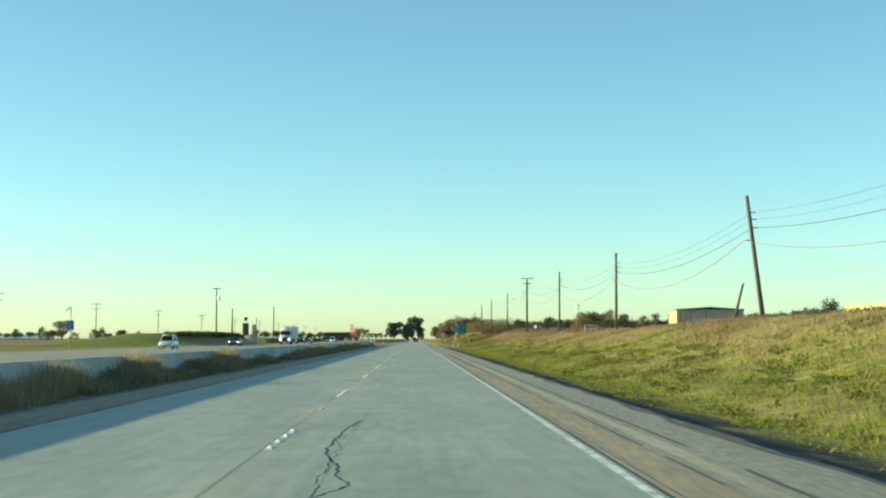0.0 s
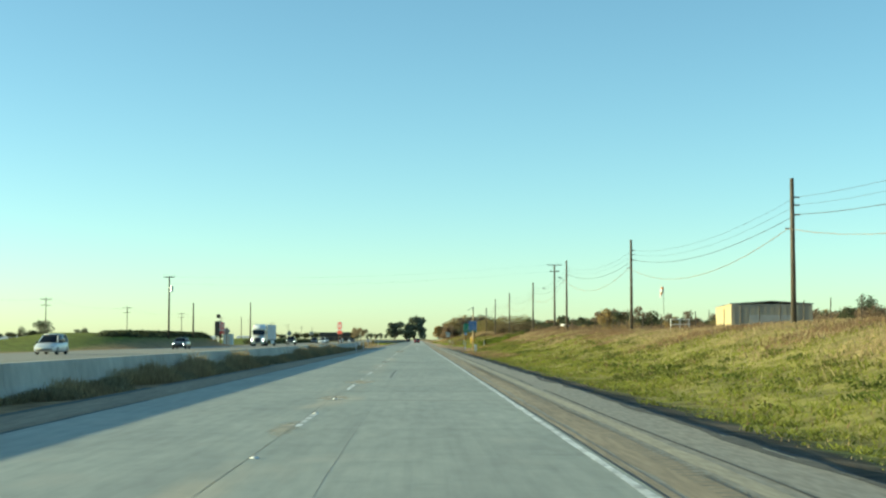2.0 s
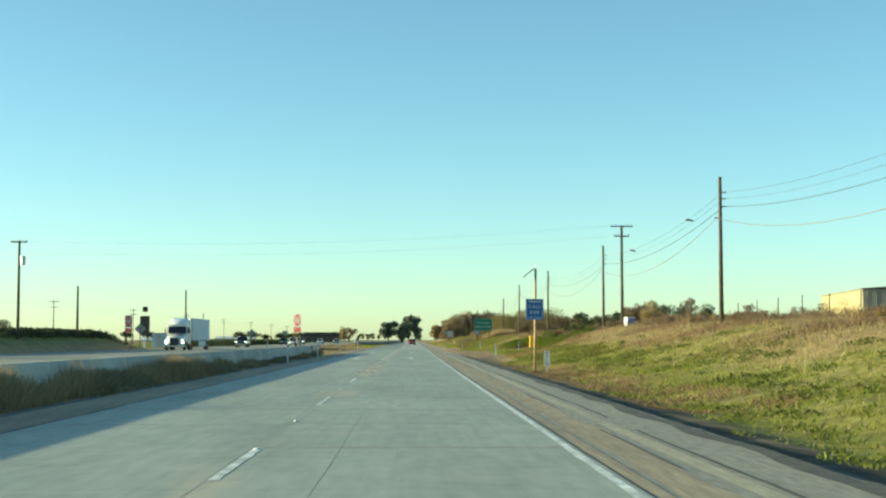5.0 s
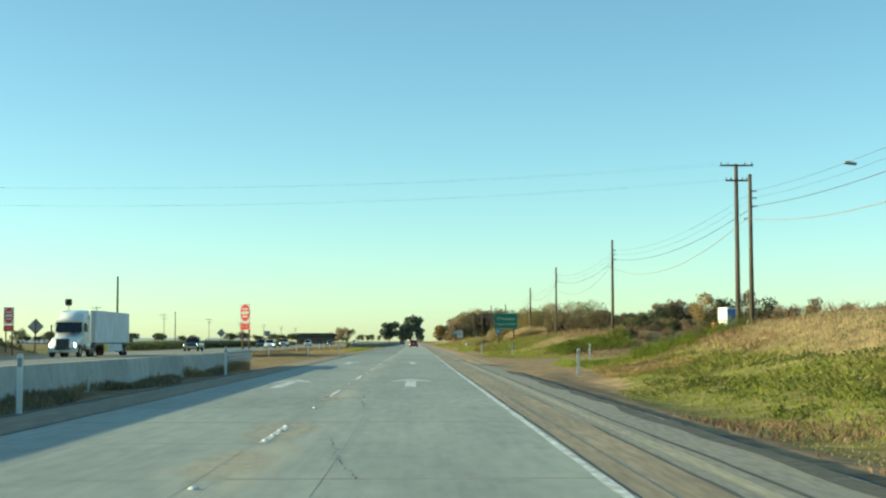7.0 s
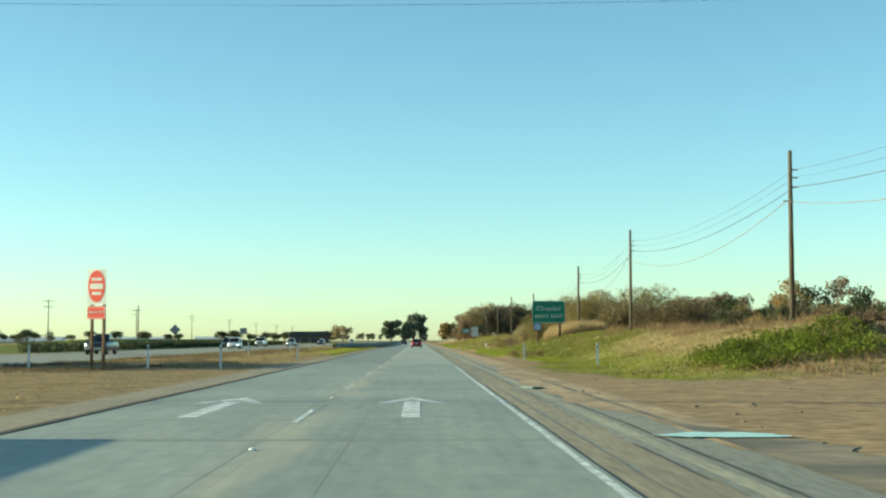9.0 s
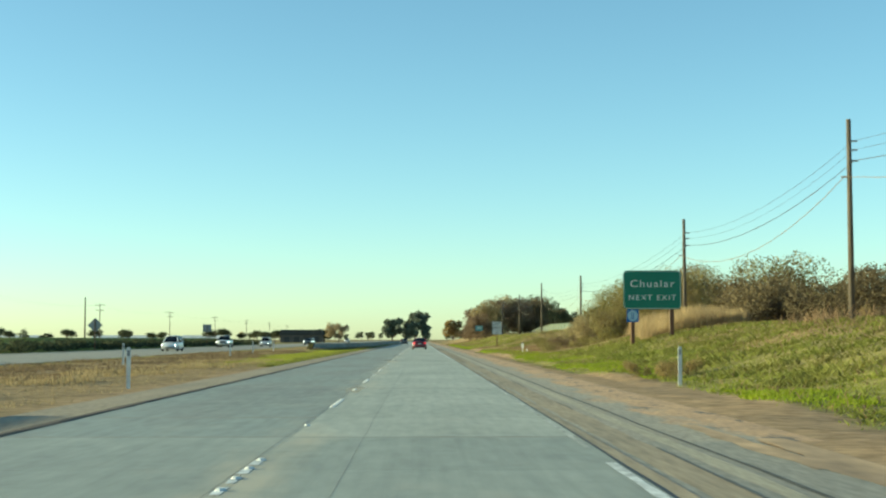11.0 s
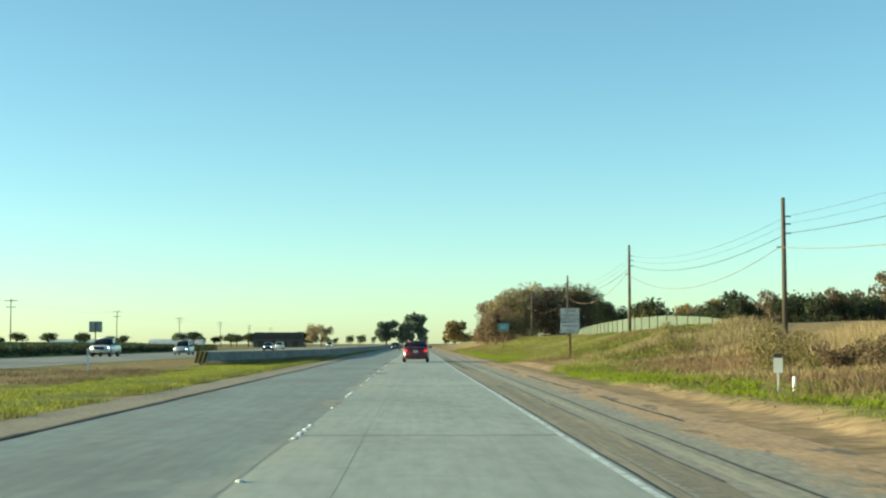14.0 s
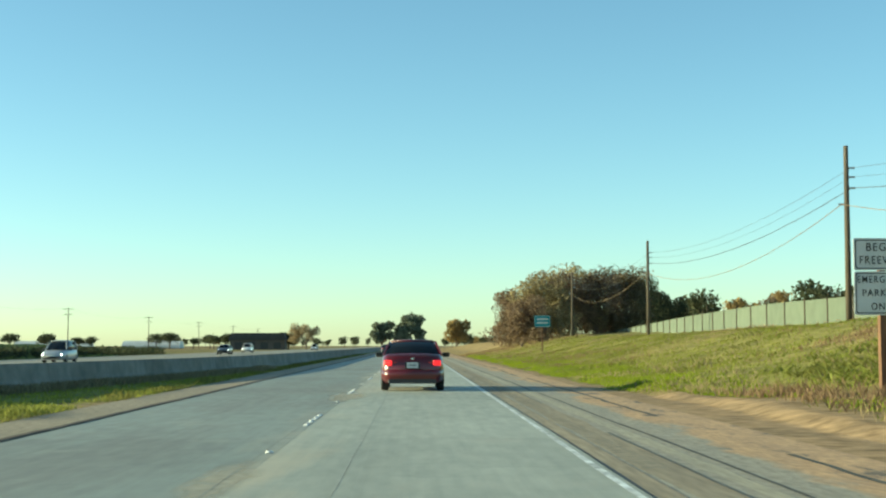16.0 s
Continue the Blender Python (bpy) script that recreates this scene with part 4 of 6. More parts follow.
def call_box(place, lit=True, turn=0.0):
    x, y = place
    t = thing("call_box", (x, y, -0.09 if x > 0 else height(x, y) - 0.1), "blue call box sign on a post with yellow phone box", "call box", "call boxes", turn=turn)
    part("post", rod((0, 0, -0.6), (0.06, 0, 4.75), 0.062, 0.055, 12), mat("tan painted steel post", (0.42, 0.30, 0.17), 0.6, 0.1, vary=0.3, scale=4, stretch=(1, 1, 0.4)), t, smooth=True)
    sign_panel(t, 0.85, 0.99, 2.82, SIGN_BLUE, SIGN_WHITE, 0.03, y=-0.08)
    bars(t, 0, 3.18, (0.3, 0.26), 0.05, SIGN_WHITE, -0.095)
    lettering("CALL", 0.23, pose(0, -0.095, 2.94), SIGN_WHITE, t, 0.60)
    lettering("BOX", 0.23, pose(0, -0.095, 2.67), SIGN_WHITE, t, 0.46)
    lettering("101 762", 0.13, pose(0, -0.095, 2.44), SIGN_WHITE, t, 0.56)
    bx = part("phone_box", box((0.42, 0.24, 0.56), (-0.02, 0.16, 1.28), 0.03), SIGN_YELLOW, t, "yellow phone box")
    part("door", box((0.30, 0.02, 0.42), (-0.02, 0.285, 1.28), 0.008), SIGN_YELLOW, bx)
    pan = part("solar_panel", box((0.62, 0.34, 0.03), (-0.26, 0, 4.58), 0.006, (0, -38, 0)), mat("dark solar cells", (0.10, 0.10, 0.12), 0.25, vary=0.1), t, "tilted solar panel")
    part("frame", box((0.66, 0.38, 0.02), (-0.25, 0, 4.555), 0.004, (0, -38, 0)), GALVANISED, pan)
    part("antenna", rod((0.06, 0, 4.7), (0.06, 0, 5.0), 0.008), GALVANISED, t)
    return t


call_box((5.82, 203.3))
call_box((-37.5, 153.0))

# post-mile plates
t = thing("postmile_marker", (5.92, 198.2, height(5.92, 198.2)), "narrow white post-mile plate on a thin stake", "marker", turn=-9)
part("plate", prism(rounded(0.25, 0.66, 0.02), 0.012, pose(0, 0, 0.72)), SIGN_WHITE, t)
lettering("70", 0.17, pose(0, -0.010, 0.66) @ pose(0, 0, 0, 0, -90, 0), BLACK_PAINT, t, 0.24)
bars(t, 0, 0.98, (0.15,), 0.05, BLACK_PAINT, -0.009)
bars(t, 0, 0.86, (0.07, 0.05), 0.06, BLACK_PAINT, -0.009)
bars(t, 0, 0.47, (0.04, 0.09), 0.08, BLACK_PAINT, -0.009)
part("stake", box((0.05, 0.03, 1.0), (0, 0.03, 0.35), 0.004), GALVANISED, t)
t = thing("marker_plate", (8.21, 414.3, height(8.21, 414.3)), "small white marker plate with a black top on a stake", "marker", turn=-14)
part("plate", prism(rounded(0.21, 0.44, 0.02), 0.012, pose(0, 0, 0.62)), SIGN_WHITE, t)
part("cap", box((0.20, 0.01, 0.09), (0, -0.012, 0.8)), BLACK_PAINT, t)
part("stake", box((0.05, 0.03, 0.8), (0, 0.03, 0.3), 0.004), PLASTIC_WHITE, t)

t = thing("stub_post", (8.56, 414.2, height(8.56, 414.2) - 0.05), "short white plastic stub post beside the marker plate", "post")
part("stem", rod((0, 0, 0), (0, 0, 0.34), 0.05, 0.045, 10), PLASTIC_WHITE, t)
part("cap", rod((0, 0, 0.34), (0, 0, 0.36), 0.05, 0.03, 10), PLASTIC_WHITE, t)


def delineator(x, y, h=1.15):
    t = thing("delineator_post", (x, y, height(x, y) - 0.05), "slim white plastic delineator post at the roadside", "delineator", "delineators")
    part("stem", prism([(-0.05, 0), (0.05, 0), (0.055, h - 0.04), (0.03, h), (-0.03, h), (-0.055, h - 0.04)], 0.035), PLASTIC_WHITE, t)
    part("reflector", box((0.075, 0.008, 0.16), (0, -0.022, h - 0.16)), SIGN_BACK, t, "grey reflector strip")


for x, y in ((6.48, 246), (10.36, 273.5), (7.15, 339.5), (8.4, 311), (-7.05, 216), (-7.4, 246), (-9.0, 310), (-12.4, 310.5), (-18, 311), (-7.9, 338), (-14.9, 410),
             (-15.4, 429), (-15.2, 372), (-15.5, 448)):
    delineator(x, y)


def wrong_way(place, label, turn=0.0):
    x, y = place
    t = thing("do_not_enter_sign", (x, y, height(x, y) - 0.1), label, "road sign", "do-not-enter signs", turn=turn)
    p = sign_panel(t, 0.94, 1.55, 3.75, SIGN_WHITE, None, 0.05, name="board")
    disc = prism([(0.42 * math.cos(a), 0.70 * math.sin(a)) for a in np.linspace(0, 2 * math.pi, 33)[:-1]], 0.008, pose(0, -0.015, 3.77))
    dp = part("disc", disc, SIGN_RED, t, "red disc")
    part("bar", box((0.66, 0.006, 0.24), (0, -0.0225, 3.77)), SIGN_WHITE, dp)
    bars(dp, 0, 4.08, (0.2, 0.28), 0.13, SIGN_WHITE, -0.0225)
    bars(dp, 0, 3.46, (0.46,), 0.13, SIGN_WHITE, -0.0225)
    q = sign_panel(t, 0.92, 0.56, 2.62, SIGN_RED, SIGN_WHITE, 0.04, name="wrong_way_panel", label="red plate below")
    lettering("WRONG WAY", 0.14, pose(0, -0.015, 2.63), SIGN_WHITE, t, 0.78)
    for s in (-0.26, 0.34):
        part("post", box((0.1, 0.12, 4.3), (s, 0.08, 2.15), 0.008), POST_WOOD, t)


wrong_way((-14.0, 307.0), "red and white do-not-enter sign on two timber posts", -20)
wrong_way((-36.6, 318.0), "do-not-enter sign at the far shoulder")


def back_sign(x, y, z, size, diamond, label, w=None):
    t = thing("sign_back", (x, y, height(x, y)), label, "road sign", "signs for oncoming traffic")
    o = [(0, size), (size, 0), (0, -size), (-size, 0)] if diamond else rounded(w or size * 2, size * 2, 0.05)
    part("panel", prism(o, 0.02, pose(0, 0, z)), SIGN_BACK, t)
    part("post", box((0.1, 0.12, z + size * 0.7), (0, -0.08, (z + size * 0.7) / 2), 0.008), POST_WOOD, t)


back_sign(-34.0 - 3.0, 457.2 + 3, 2.9, 0.85, True, "back of a diamond warning sign on a post")
back_sign(-37.0, 544, 3.25, 0.62, False, "back of a square sign on a post", 1.5)
t = thing("pole_sign", (-45.5, 376, height(-45.5, 376)), "tall narrow dark business sign with a round head on a post", "sign")
part("post", rod((0, 0, 0), (0, 0, 6.3), 0.11, 0.09, 10), GALVANISED, t)
part("board", box((1.6, 0.25, 3.3), (0, -0.15, 3.7), 0.04), mat("dark brown sign board", (0.07, 0.055, 0.05), 0.6, vary=0.2), t)
part("head", box((0.9, 0.5, 0.9), (0, 0, 6.5), 0.2), BLACK, t, "dark rounded head")
t = thing("pump_shed", (-43.9, 381, height(-43.9, 381)), "small pale blue metal pump shed by the field", "shed")
part("shed_body", box((2.2, 2.0, 2.4), (0, 0, 1.2), 0.02), mat("pale blue sheet metal", (0.42, 0.52, 0.58), 0.5, vary=0.12), t)
part("shed_roof", box((2.4, 2.2, 0.08), (0, 0, 2.45), 0.01), GALVANISED, t)
part("shed_door", box((0.9, 0.05, 1.9), (0, -1.02, 0.98), 0.01), GALVANISED, t)
back_sign(-37.4, 330, 2.8, 0.8, True, "back of a diamond warning sign beside the far shoulder")

# ---- vehicles ----
RUBBER = BLACK
RIM = mat("cast alloy rim", (0.35, 0.35, 0.36), 0.35, 0.9, vary=0.15)
TINTED = mat("dark tinted car glass", (0.012, 0.014, 0.016), 0.08, vary=0.05)
CHROME = mat("bright trim", (0.6, 0.6, 0.6), 0.2, 1.0, vary=0.05)
BRAKE = glow("lit brake lamp", (1.0, 0.02, 0.03), 0.42)
HEADLAMP = glow("lit headlamp", (1.0, 0.97, 0.85), 14.0)
GREY_PLASTIC = mat("dark grey plastic", (0.045, 0.045, 0.048), 0.55, vary=0.15)


def paint(name, colour):
    return mat(name, colour, 0.28, 0.0, vary=0.07, scale=3, coat=0.6)


def loft(sections, closed=True):
    """A skin over half outlines (x >= 0), each (y, [(x, z), ...]), mirrored about x = 0."""
    bm = bmesh.new()
    rings = []
    for y, half in sections:
        ring = [bm.verts.new((x, y, z)) for x, z in half] + [bm.verts.new((-x, y, z)) for x, z in reversed(half) if x > 1e-4]
        rings.append(ring)
    for a, b in zip(rings, rings[1:]):
        n = len(a)
        for k in range(n if closed else n - 1):
            bm.faces.new((a[k], a[(k + 1) % n], b[(k + 1) % n], b[k]))
    bm.faces.new(rings[0])
    bm.faces.new(rings[-1][::-1])
    bmesh.ops.recalc_face_normals(bm, faces=bm.faces)
    return bm


def body_ring(y, w, b, t, crown=0.03):
    return y, [(0, b), (w * 0.86, b), (w * 0.97, b + 0.10), (w, b + 0.30), (w * 0.985, (b + t) / 2 + 0.08), (w * 0.95, t - 0.07), (w * 0.86, t - 0.008), (w * 0.5, t + crown * 0.7), (0, t + crown)]


def wheel(t, x, y, r, width, name="wheel"):
    s = 1 if x > 0 else -1
    bm = bmesh.new()
    prof = [(r * 0.66, 0.5), (r * 0.93, 0.5), (r, 0.36), (r, -0.36), (r * 0.93, -0.5), (r * 0.66, -0.5)]
    n = 24
    rings = [[bm.verts.new((x + s * c * width, y + q * math.cos(2 * math.pi * k / n), r + q * math.sin(2 * math.pi * k / n))) for q, c in prof] for k in range(n)]
    for k in range(n):
        a, b = rings[k - 1], rings[k]
        for j in range(len(prof)):
            bm.faces.new((a[j], a[(j + 1) % len(prof)], b[(j + 1) % len(prof)], b[j]))
    bmesh.ops.recalc_face_normals(bm, faces=bm.faces)
    tyre = part(name, bm, RUBBER, t, "black tyre")
    part("rim", rod((x + s * 0.30 * width, y, r), (x + s * 0.42 * width, y, r), r * 0.66, r * 0.5, 16), RIM, tyre)


def saloon(place, turn, colour_mat, label, braking=False, lamps=False, estate=False, group="traffic"):
    """A four-door car; its tail is at y = 0 and its nose towards +y."""
    t = thing("car", (*place, 0.006), label, "car", group, turn=turn)
    L, W = 4.75, 0.90
    part("body", loft([body_ring(0.0, 0.66, 0.36, 0.74), body_ring(0.07, 0.76, 0.28, 0.90), body_ring(0.20, 0.83, 0.24, 1.00), body_ring(0.55, W * 0.985, 0.21, 1.025),
                       body_ring(1.15, W, 0.2, 1.00), body_ring(2.4, W, 0.19, 0.97), body_ring(3.4, W, 0.2, 0.96), body_ring(4.2, W * 0.97, 0.21, 0.84),
                       body_ring(4.6, 0.80, 0.25, 0.72), body_ring(L, 0.66, 0.33, 0.62)]), colour_mat, t, smooth=True)
    back = 0.2 if estate else 0.78
    top = 1.68 if estate else 1.43

    def cab(y, wb, wt, z):
        return y, [(0, 0.94), (wb, 0.94), ((wb + wt) / 2 + 0.03, (0.94 + z) / 2), (wt, z - 0.05), (wt * 0.8, z), (0, z + 0.015)]
    part("cabin_glass", loft([cab(back, 0.80, 0.76, 1.03), cab(back + (0.25 if estate else 0.62), 0.82, 0.66, top - 0.05), cab(1.9, 0.83, 0.65, top - 0.015), cab(2.6, 0.82, 0.63, top - 0.03),
                              cab(3.5, 0.76, 0.66, 1.0)]), TINTED, t, "dark glazed cabin", True)
    part("roof", loft([(back + (0.28 if estate else 0.66), [(0, top - 0.05), (0.60, top - 0.06), (0.63, top - 0.035), (0.53, top - 0.01), (0, top)]),
                       (1.9, [(0, top - 0.04), (0.64, top - 0.06), (0.66, top - 0.03), (0.55, top + 0.005), (0, top + 0.02)]),
                       (2.75, [(0, top - 0.08), (0.57, top - 0.1), (0.58, top - 0.07), (0.5, top - 0.05), (0, top - 0.035)])]), colour_mat, t, "painted roof panel", True)
    for s in (-1, 1):
        part("rear_pillar", rod((s * 0.82, back + 0.04, 1.0), (s * 0.665, back + (0.28 if estate else 0.64), top - 0.05), 0.034, 0.026, 8), colour_mat, t)
        part("front_pillar", rod((s * 0.77, 3.45, 0.97), (s * 0.585, 2.7, top - 0.08), 0.045, 0.035, 8), colour_mat, t)
        part("door_pillar", rod((s * 0.83, 2.05, 0.96), (s * 0.615, 2.05, top - 0.06), 0.035, 0.03, 6), GREY_PLASTIC, t)
        m = part("side_mirror", box((0.22, 0.10, 0.14), (s * 1.0, 2.95, 1.0), 0.04), GREY_PLASTIC, t)
        part("mirror_glass", box((0.17, 0.008, 0.10), (s * 1.0, 2.897, 1.0), 0.003), TINTED, m)
        lamp = part("tail_lamp", box((0.25, 0.14, 0.16), (s * 0.67, 0.085, 0.78), 0.04, (0, 0, s * 22)), BRAKE if braking else mat("red lamp lens", (0.35, 0.01, 0.01), 0.2, vary=0.05), t,
                    "red tail lamp")
        part("lamp_rim", box((0.28, 0.10, 0.19), (s * 0.665, 0.105, 0.78), 0.03, (0, 0, s * 22)), GREY_PLASTIC, lamp)
        part("reversing_lens", box((0.10, 0.02, 0.10), (s * 0.49, 0.025, 0.76), 0.01), SIGN_RED, lamp)
        part("headlamp", box((0.34, 0.16, 0.15), (s * 0.56, 4.60, 0.60), 0.04), HEADLAMP if lamps else CHROME, t)
        wheel(t, s * 0.79, 0.92, 0.325, 0.21)
        wheel(t, s * 0.79, 3.72, 0.325, 0.21)
    part("boot_lid_seam", box((1.30, 0.02, 0.015), (0, 0.075, 0.985)), GREY_PLASTIC, t)
    part("rear_bumper", loft([(-0.06, [(0, 0.34), (0.60, 0.34), (0.62, 0.47), (0.58, 0.58), (0, 0.59)]), (0.02, [(0, 0.33), (0.74, 0.33), (0.76, 0.47), (0.72, 0.6), (0, 0.61)]), (0.30, [(0, 0.33), (0.87, 0.33), (0.89, 0.47), (0.87, 0.6), (0, 0.61)])]), colour_mat, t, smooth=True)
    part("bumper_apron", box((1.36, 0.14, 0.16), (0, 0.06, 0.29), 0.03), GREY_PLASTIC, t, "dark lower bumper apron")
    part("front_bumper", box((1.5, 0.18, 0.26), (0, 4.66, 0.40), 0.06), colour_mat, t)
    part("grille", box((0.7, 0.05, 0.14), (0, 4.70, 0.58), 0.02), GREY_PLASTIC, t)
    pl = part("number_plate", box((0.31, 0.012, 0.155), (0, -0.030, 0.72), 0.003), SIGN_WHITE, t, "white plate with a plain bar")
    part("plate_bar", box((0.23, 0.004, 0.05), (0, -0.038, 0.72)), SIGN_BACK, pl)
    part("plate_recess", box((0.42, 0.04, 0.19), (0, -0.002, 0.72), 0.01), GREY_PLASTIC, t)
    part("badge", box((0.09, 0.012, 0.06), (0, 0.03, 0.905), 0.01), CHROME, t)
    part("rear_shelf_lamp", box((0.3, 0.02, 0.03), (0, back + 0.55, 1.31), 0.004, (35, 0, 0)), GREY_PLASTIC, t)
    return t


saloon((-0.18, 476.6), 0, paint("deep red car paint", (0.105, 0.007, 0.010)), "deep red saloon car with lit brake lights on the lane", braking=True)


def pickup(place, turn, colour_mat, label):
    t = thing("pickup_truck", (*place, 0.012), label, "pickup truck", "traffic", turn=turn)
    part("body", loft([body_ring(0.0, 0.92, 0.5, 1.05, 0.0), body_ring(0.1, 0.97, 0.42, 1.10, 0.0), body_ring(2.0, 0.98, 0.4, 1.10, 0.0), body_ring(3.9, 0.98, 0.4, 1.12),
                       body_ring(5.2, 0.96, 0.42, 1.08), body_ring(5.5, 0.88, 0.48, 0.95)]), colour_mat, t, smooth=True)

    def cab(y, wb, wt, z):
        return y, [(0, 1.05), (wb, 1.05), (wt + 0.04, (1.05 + z) / 2 + 0.1), (wt, z - 0.05), (wt * 0.85, z), (0, z + 0.02)]
    part("cabin_glass", loft([cab(1.9, 0.86, 0.72, 1.80), cab(3.2, 0.88, 0.74, 1.82), cab(4.1, 0.84, 0.76, 1.14)]), TINTED, t, "dark glazed cabin", True)
    part("roof", loft([(1.88, [(0, 1.76), (0.70, 1.74), (0.73, 1.79), (0.6, 1.84), (0, 1.86)]), (3.25, [(0, 1.76), (0.72, 1.74), (0.75, 1.79), (0.62, 1.85), (0, 1.87)])]), colour_mat, t, "painted roof panel", True)
    for s in (-1, 1):
        part("headlamp", box((0.3, 0.14, 0.18), (s * 0.72, 5.42, 0.86), 0.03), HEADLAMP, t, "lit headlamp")
        part("side_mirror", box((0.2, 0.12, 0.24), (s * 1.12, 3.6, 1.25), 0.03), GREY_PLASTIC, t)
        part("tail_lamp", box((0.14, 0.06, 0.36), (s * 0.86, 0.0, 0.88), 0.02), SIGN_RED, t)
        wheel(t, s * 0.84, 1.15, 0.38, 0.26)
        wheel(t, s * 0.84, 4.6, 0.38, 0.26)
    part("grille", box((1.0, 0.06, 0.3), (0, 5.5, 0.85), 0.02), GREY_PLASTIC, t)
    part("front_bumper", box((1.8, 0.2, 0.2), (0, 5.5, 0.55), 0.05), CHROME, t)
    return t


def lorry(place, turn):
    """Tractor and box trailer; the nose points to +y, and y = 0 is the trailer's tail."""
    white, pale = paint("white lorry paint", (0.7, 0.7, 0.68)), mat("white trailer skin", (0.62, 0.64, 0.66), 0.5, vary=0.12, scale=0.8)
    t = thing("articulated_lorry", (*place, 0.012), "white articulated lorry with a box trailer and lit headlamp", "lorry", "traffic", turn=turn)
    tr = part("trailer_box", box((2.55, 14.2, 2.75), (0, 7.1, 2.55), 0.03), pale, t, "white box trailer")
    for k in range(14):
        for s in (-1, 1):
            part("side_rib", box((0.02, 0.06, 2.6), (s * 1.285, 0.6 + k, 2.55)), pale, tr)
    part("bottom_rail", box((2.5, 14.0, 0.16), (0, 7.1, 1.14), 0.01), GREY_PLASTIC, tr)
    part("side_skirt", box((0.05, 6.0, 0.7), (-1.2, 6.0, 0.75), 0.01), pale, t)
    part("side_skirt", box((0.05, 6.0, 0.7), (1.2, 6.0, 0.75), 0.01), pale, t)
    part("refrigeration_unit", box((1.9, 0.5, 1.5), (0, 14.45, 3.0), 0.08), white, t)
    part("chassis", box((0.9, 7.4, 0.3), (0, 17.3, 0.75), 0.02), GREY_PLASTIC, t)
    part("sleeper_cab", box((2.4, 2.3, 2.2), (0, 16.9, 2.05), 0.15), white, t)
    part("roof_fairing", loft([(15.8, [(0, 3.0), (1.15, 3.0), (1.1, 3.75), (0, 3.85)]), (17.0, [(0, 3.0), (1.15, 3.0), (1.0, 3.5), (0, 3.6)]), (18.2, [(0, 3.0), (1.05, 3.0), (0.9, 3.08), (0, 3.1)])]), white, t, "sloping roof fairing", True)
    part("windscreen", box((2.15, 0.08, 0.85), (0, 18.12, 2.45), 0.03, (12, 0, 0)), TINTED, t, "dark windscreen")
    part("bonnet", loft([(18.0, [(0, 0.8), (1.15, 0.8), (1.15, 1.7), (0.9, 2.0), (0, 2.08)]), (19.8, [(0, 0.7), (1.1, 0.7), (1.05, 1.4), (0.8, 1.65), (0, 1.72)]), (20.2, [(0, 0.6), (0.95, 0.6), (0.9, 1.3), (0.7, 1.5), (0, 1.55)])]),
         white, t, "white bonnet", True)
    part("grille", box((1.1, 0.08, 0.8), (0, 20.18, 1.1), 0.03), GREY_PLASTIC, t)
    part("front_bumper", box((2.4, 0.35, 0.4), (0, 20.1, 0.55), 0.08), CHROME, t)
    for s in (-1, 1):
        part("headlamp", box((0.34, 0.14, 0.26), (s * 0.88, 20.12, 1.0), 0.05), HEADLAMP, t, "lit headlamp")
        part("side_window", box((0.05, 0.9, 0.7), (s * 1.20, 17.5, 2.45), 0.02), TINTED, t)
        part("mirror", box((0.12, 0.15, 0.6), (s * 1.45, 18.1, 2.35), 0.04), GREY_PLASTIC, t)
        part("exhaust_stack", rod((s * 1.15, 15.65, 0.9), (s * 1.15, 15.65, 3.9), 0.09, 0.09, 12), CHROME, t)
        part("fuel_tank", rod((s * 1.0, 15.9, 0.8), (s * 1.0, 17.3, 0.8), 0.3, 0.3, 14), CHROME, t)
        for y in (1.2, 2.5, 14.6, 15.7, 19.2):
            wheel(t, s * 1.08, y, 0.51, 0.32)
    return t


lorry((-28.5, 325.2), 180)
DARK_PAINT, SILVER, WHITE_PAINT = paint("dark grey car paint", (0.04, 0.045, 0.05)), paint("silver car paint", (0.4, 0.41, 0.42)), paint("white car paint", (0.7, 0.7, 0.69))
pickup((-28.6, 376), 180, DARK_PAINT, "dark pickup truck with lit headlamps on the oncoming carriageway")
pickup((-30.6, 523), 180, WHITE_PAINT, "white pickup truck with lit headlamps on the oncoming carriageway")
saloon((-26.8, 546), 180, SILVER, "silver oncoming car with lit headlamps", lamps=True, estate=True)
saloon((-31.0, 478), 180, DARK_PAINT, "dark estate car on the oncoming carriageway", estate=True)
saloon((-26.9, 455), 180, WHITE_PAINT, "white oncoming car with lit headlamps", lamps=True, estate=True)
saloon((-29.8, 172), 180, WHITE_PAINT, "white car on the oncoming carriageway", estate=True)
saloon((-30.0, 236), 180, DARK_PAINT, "dark oncoming car with lit headlamps", lamps=True)
saloon((-27.0, 640), 180, DARK_PAINT, "dark oncoming car with lit headlamps", lamps=True)
saloon((-30.8, 700), 180, WHITE_PAINT, "white oncoming car with lit headlamps", lamps=True, estate=True)
saloon((-4.0, 640), 0, DARK_PAINT, "dark car far ahead on the lane")
saloon((-27.0, 820), 180, SILVER, "silver oncoming car with lit headlamps", lamps=True, estate=True)

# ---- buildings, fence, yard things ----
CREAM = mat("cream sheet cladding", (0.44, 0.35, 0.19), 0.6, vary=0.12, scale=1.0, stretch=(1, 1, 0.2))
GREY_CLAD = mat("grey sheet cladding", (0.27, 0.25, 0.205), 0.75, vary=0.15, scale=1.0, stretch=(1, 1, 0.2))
ROOFING = mat("grey metal roofing", (0.30, 0.30, 0.29), 0.5, vary=0.15, scale=0.8)


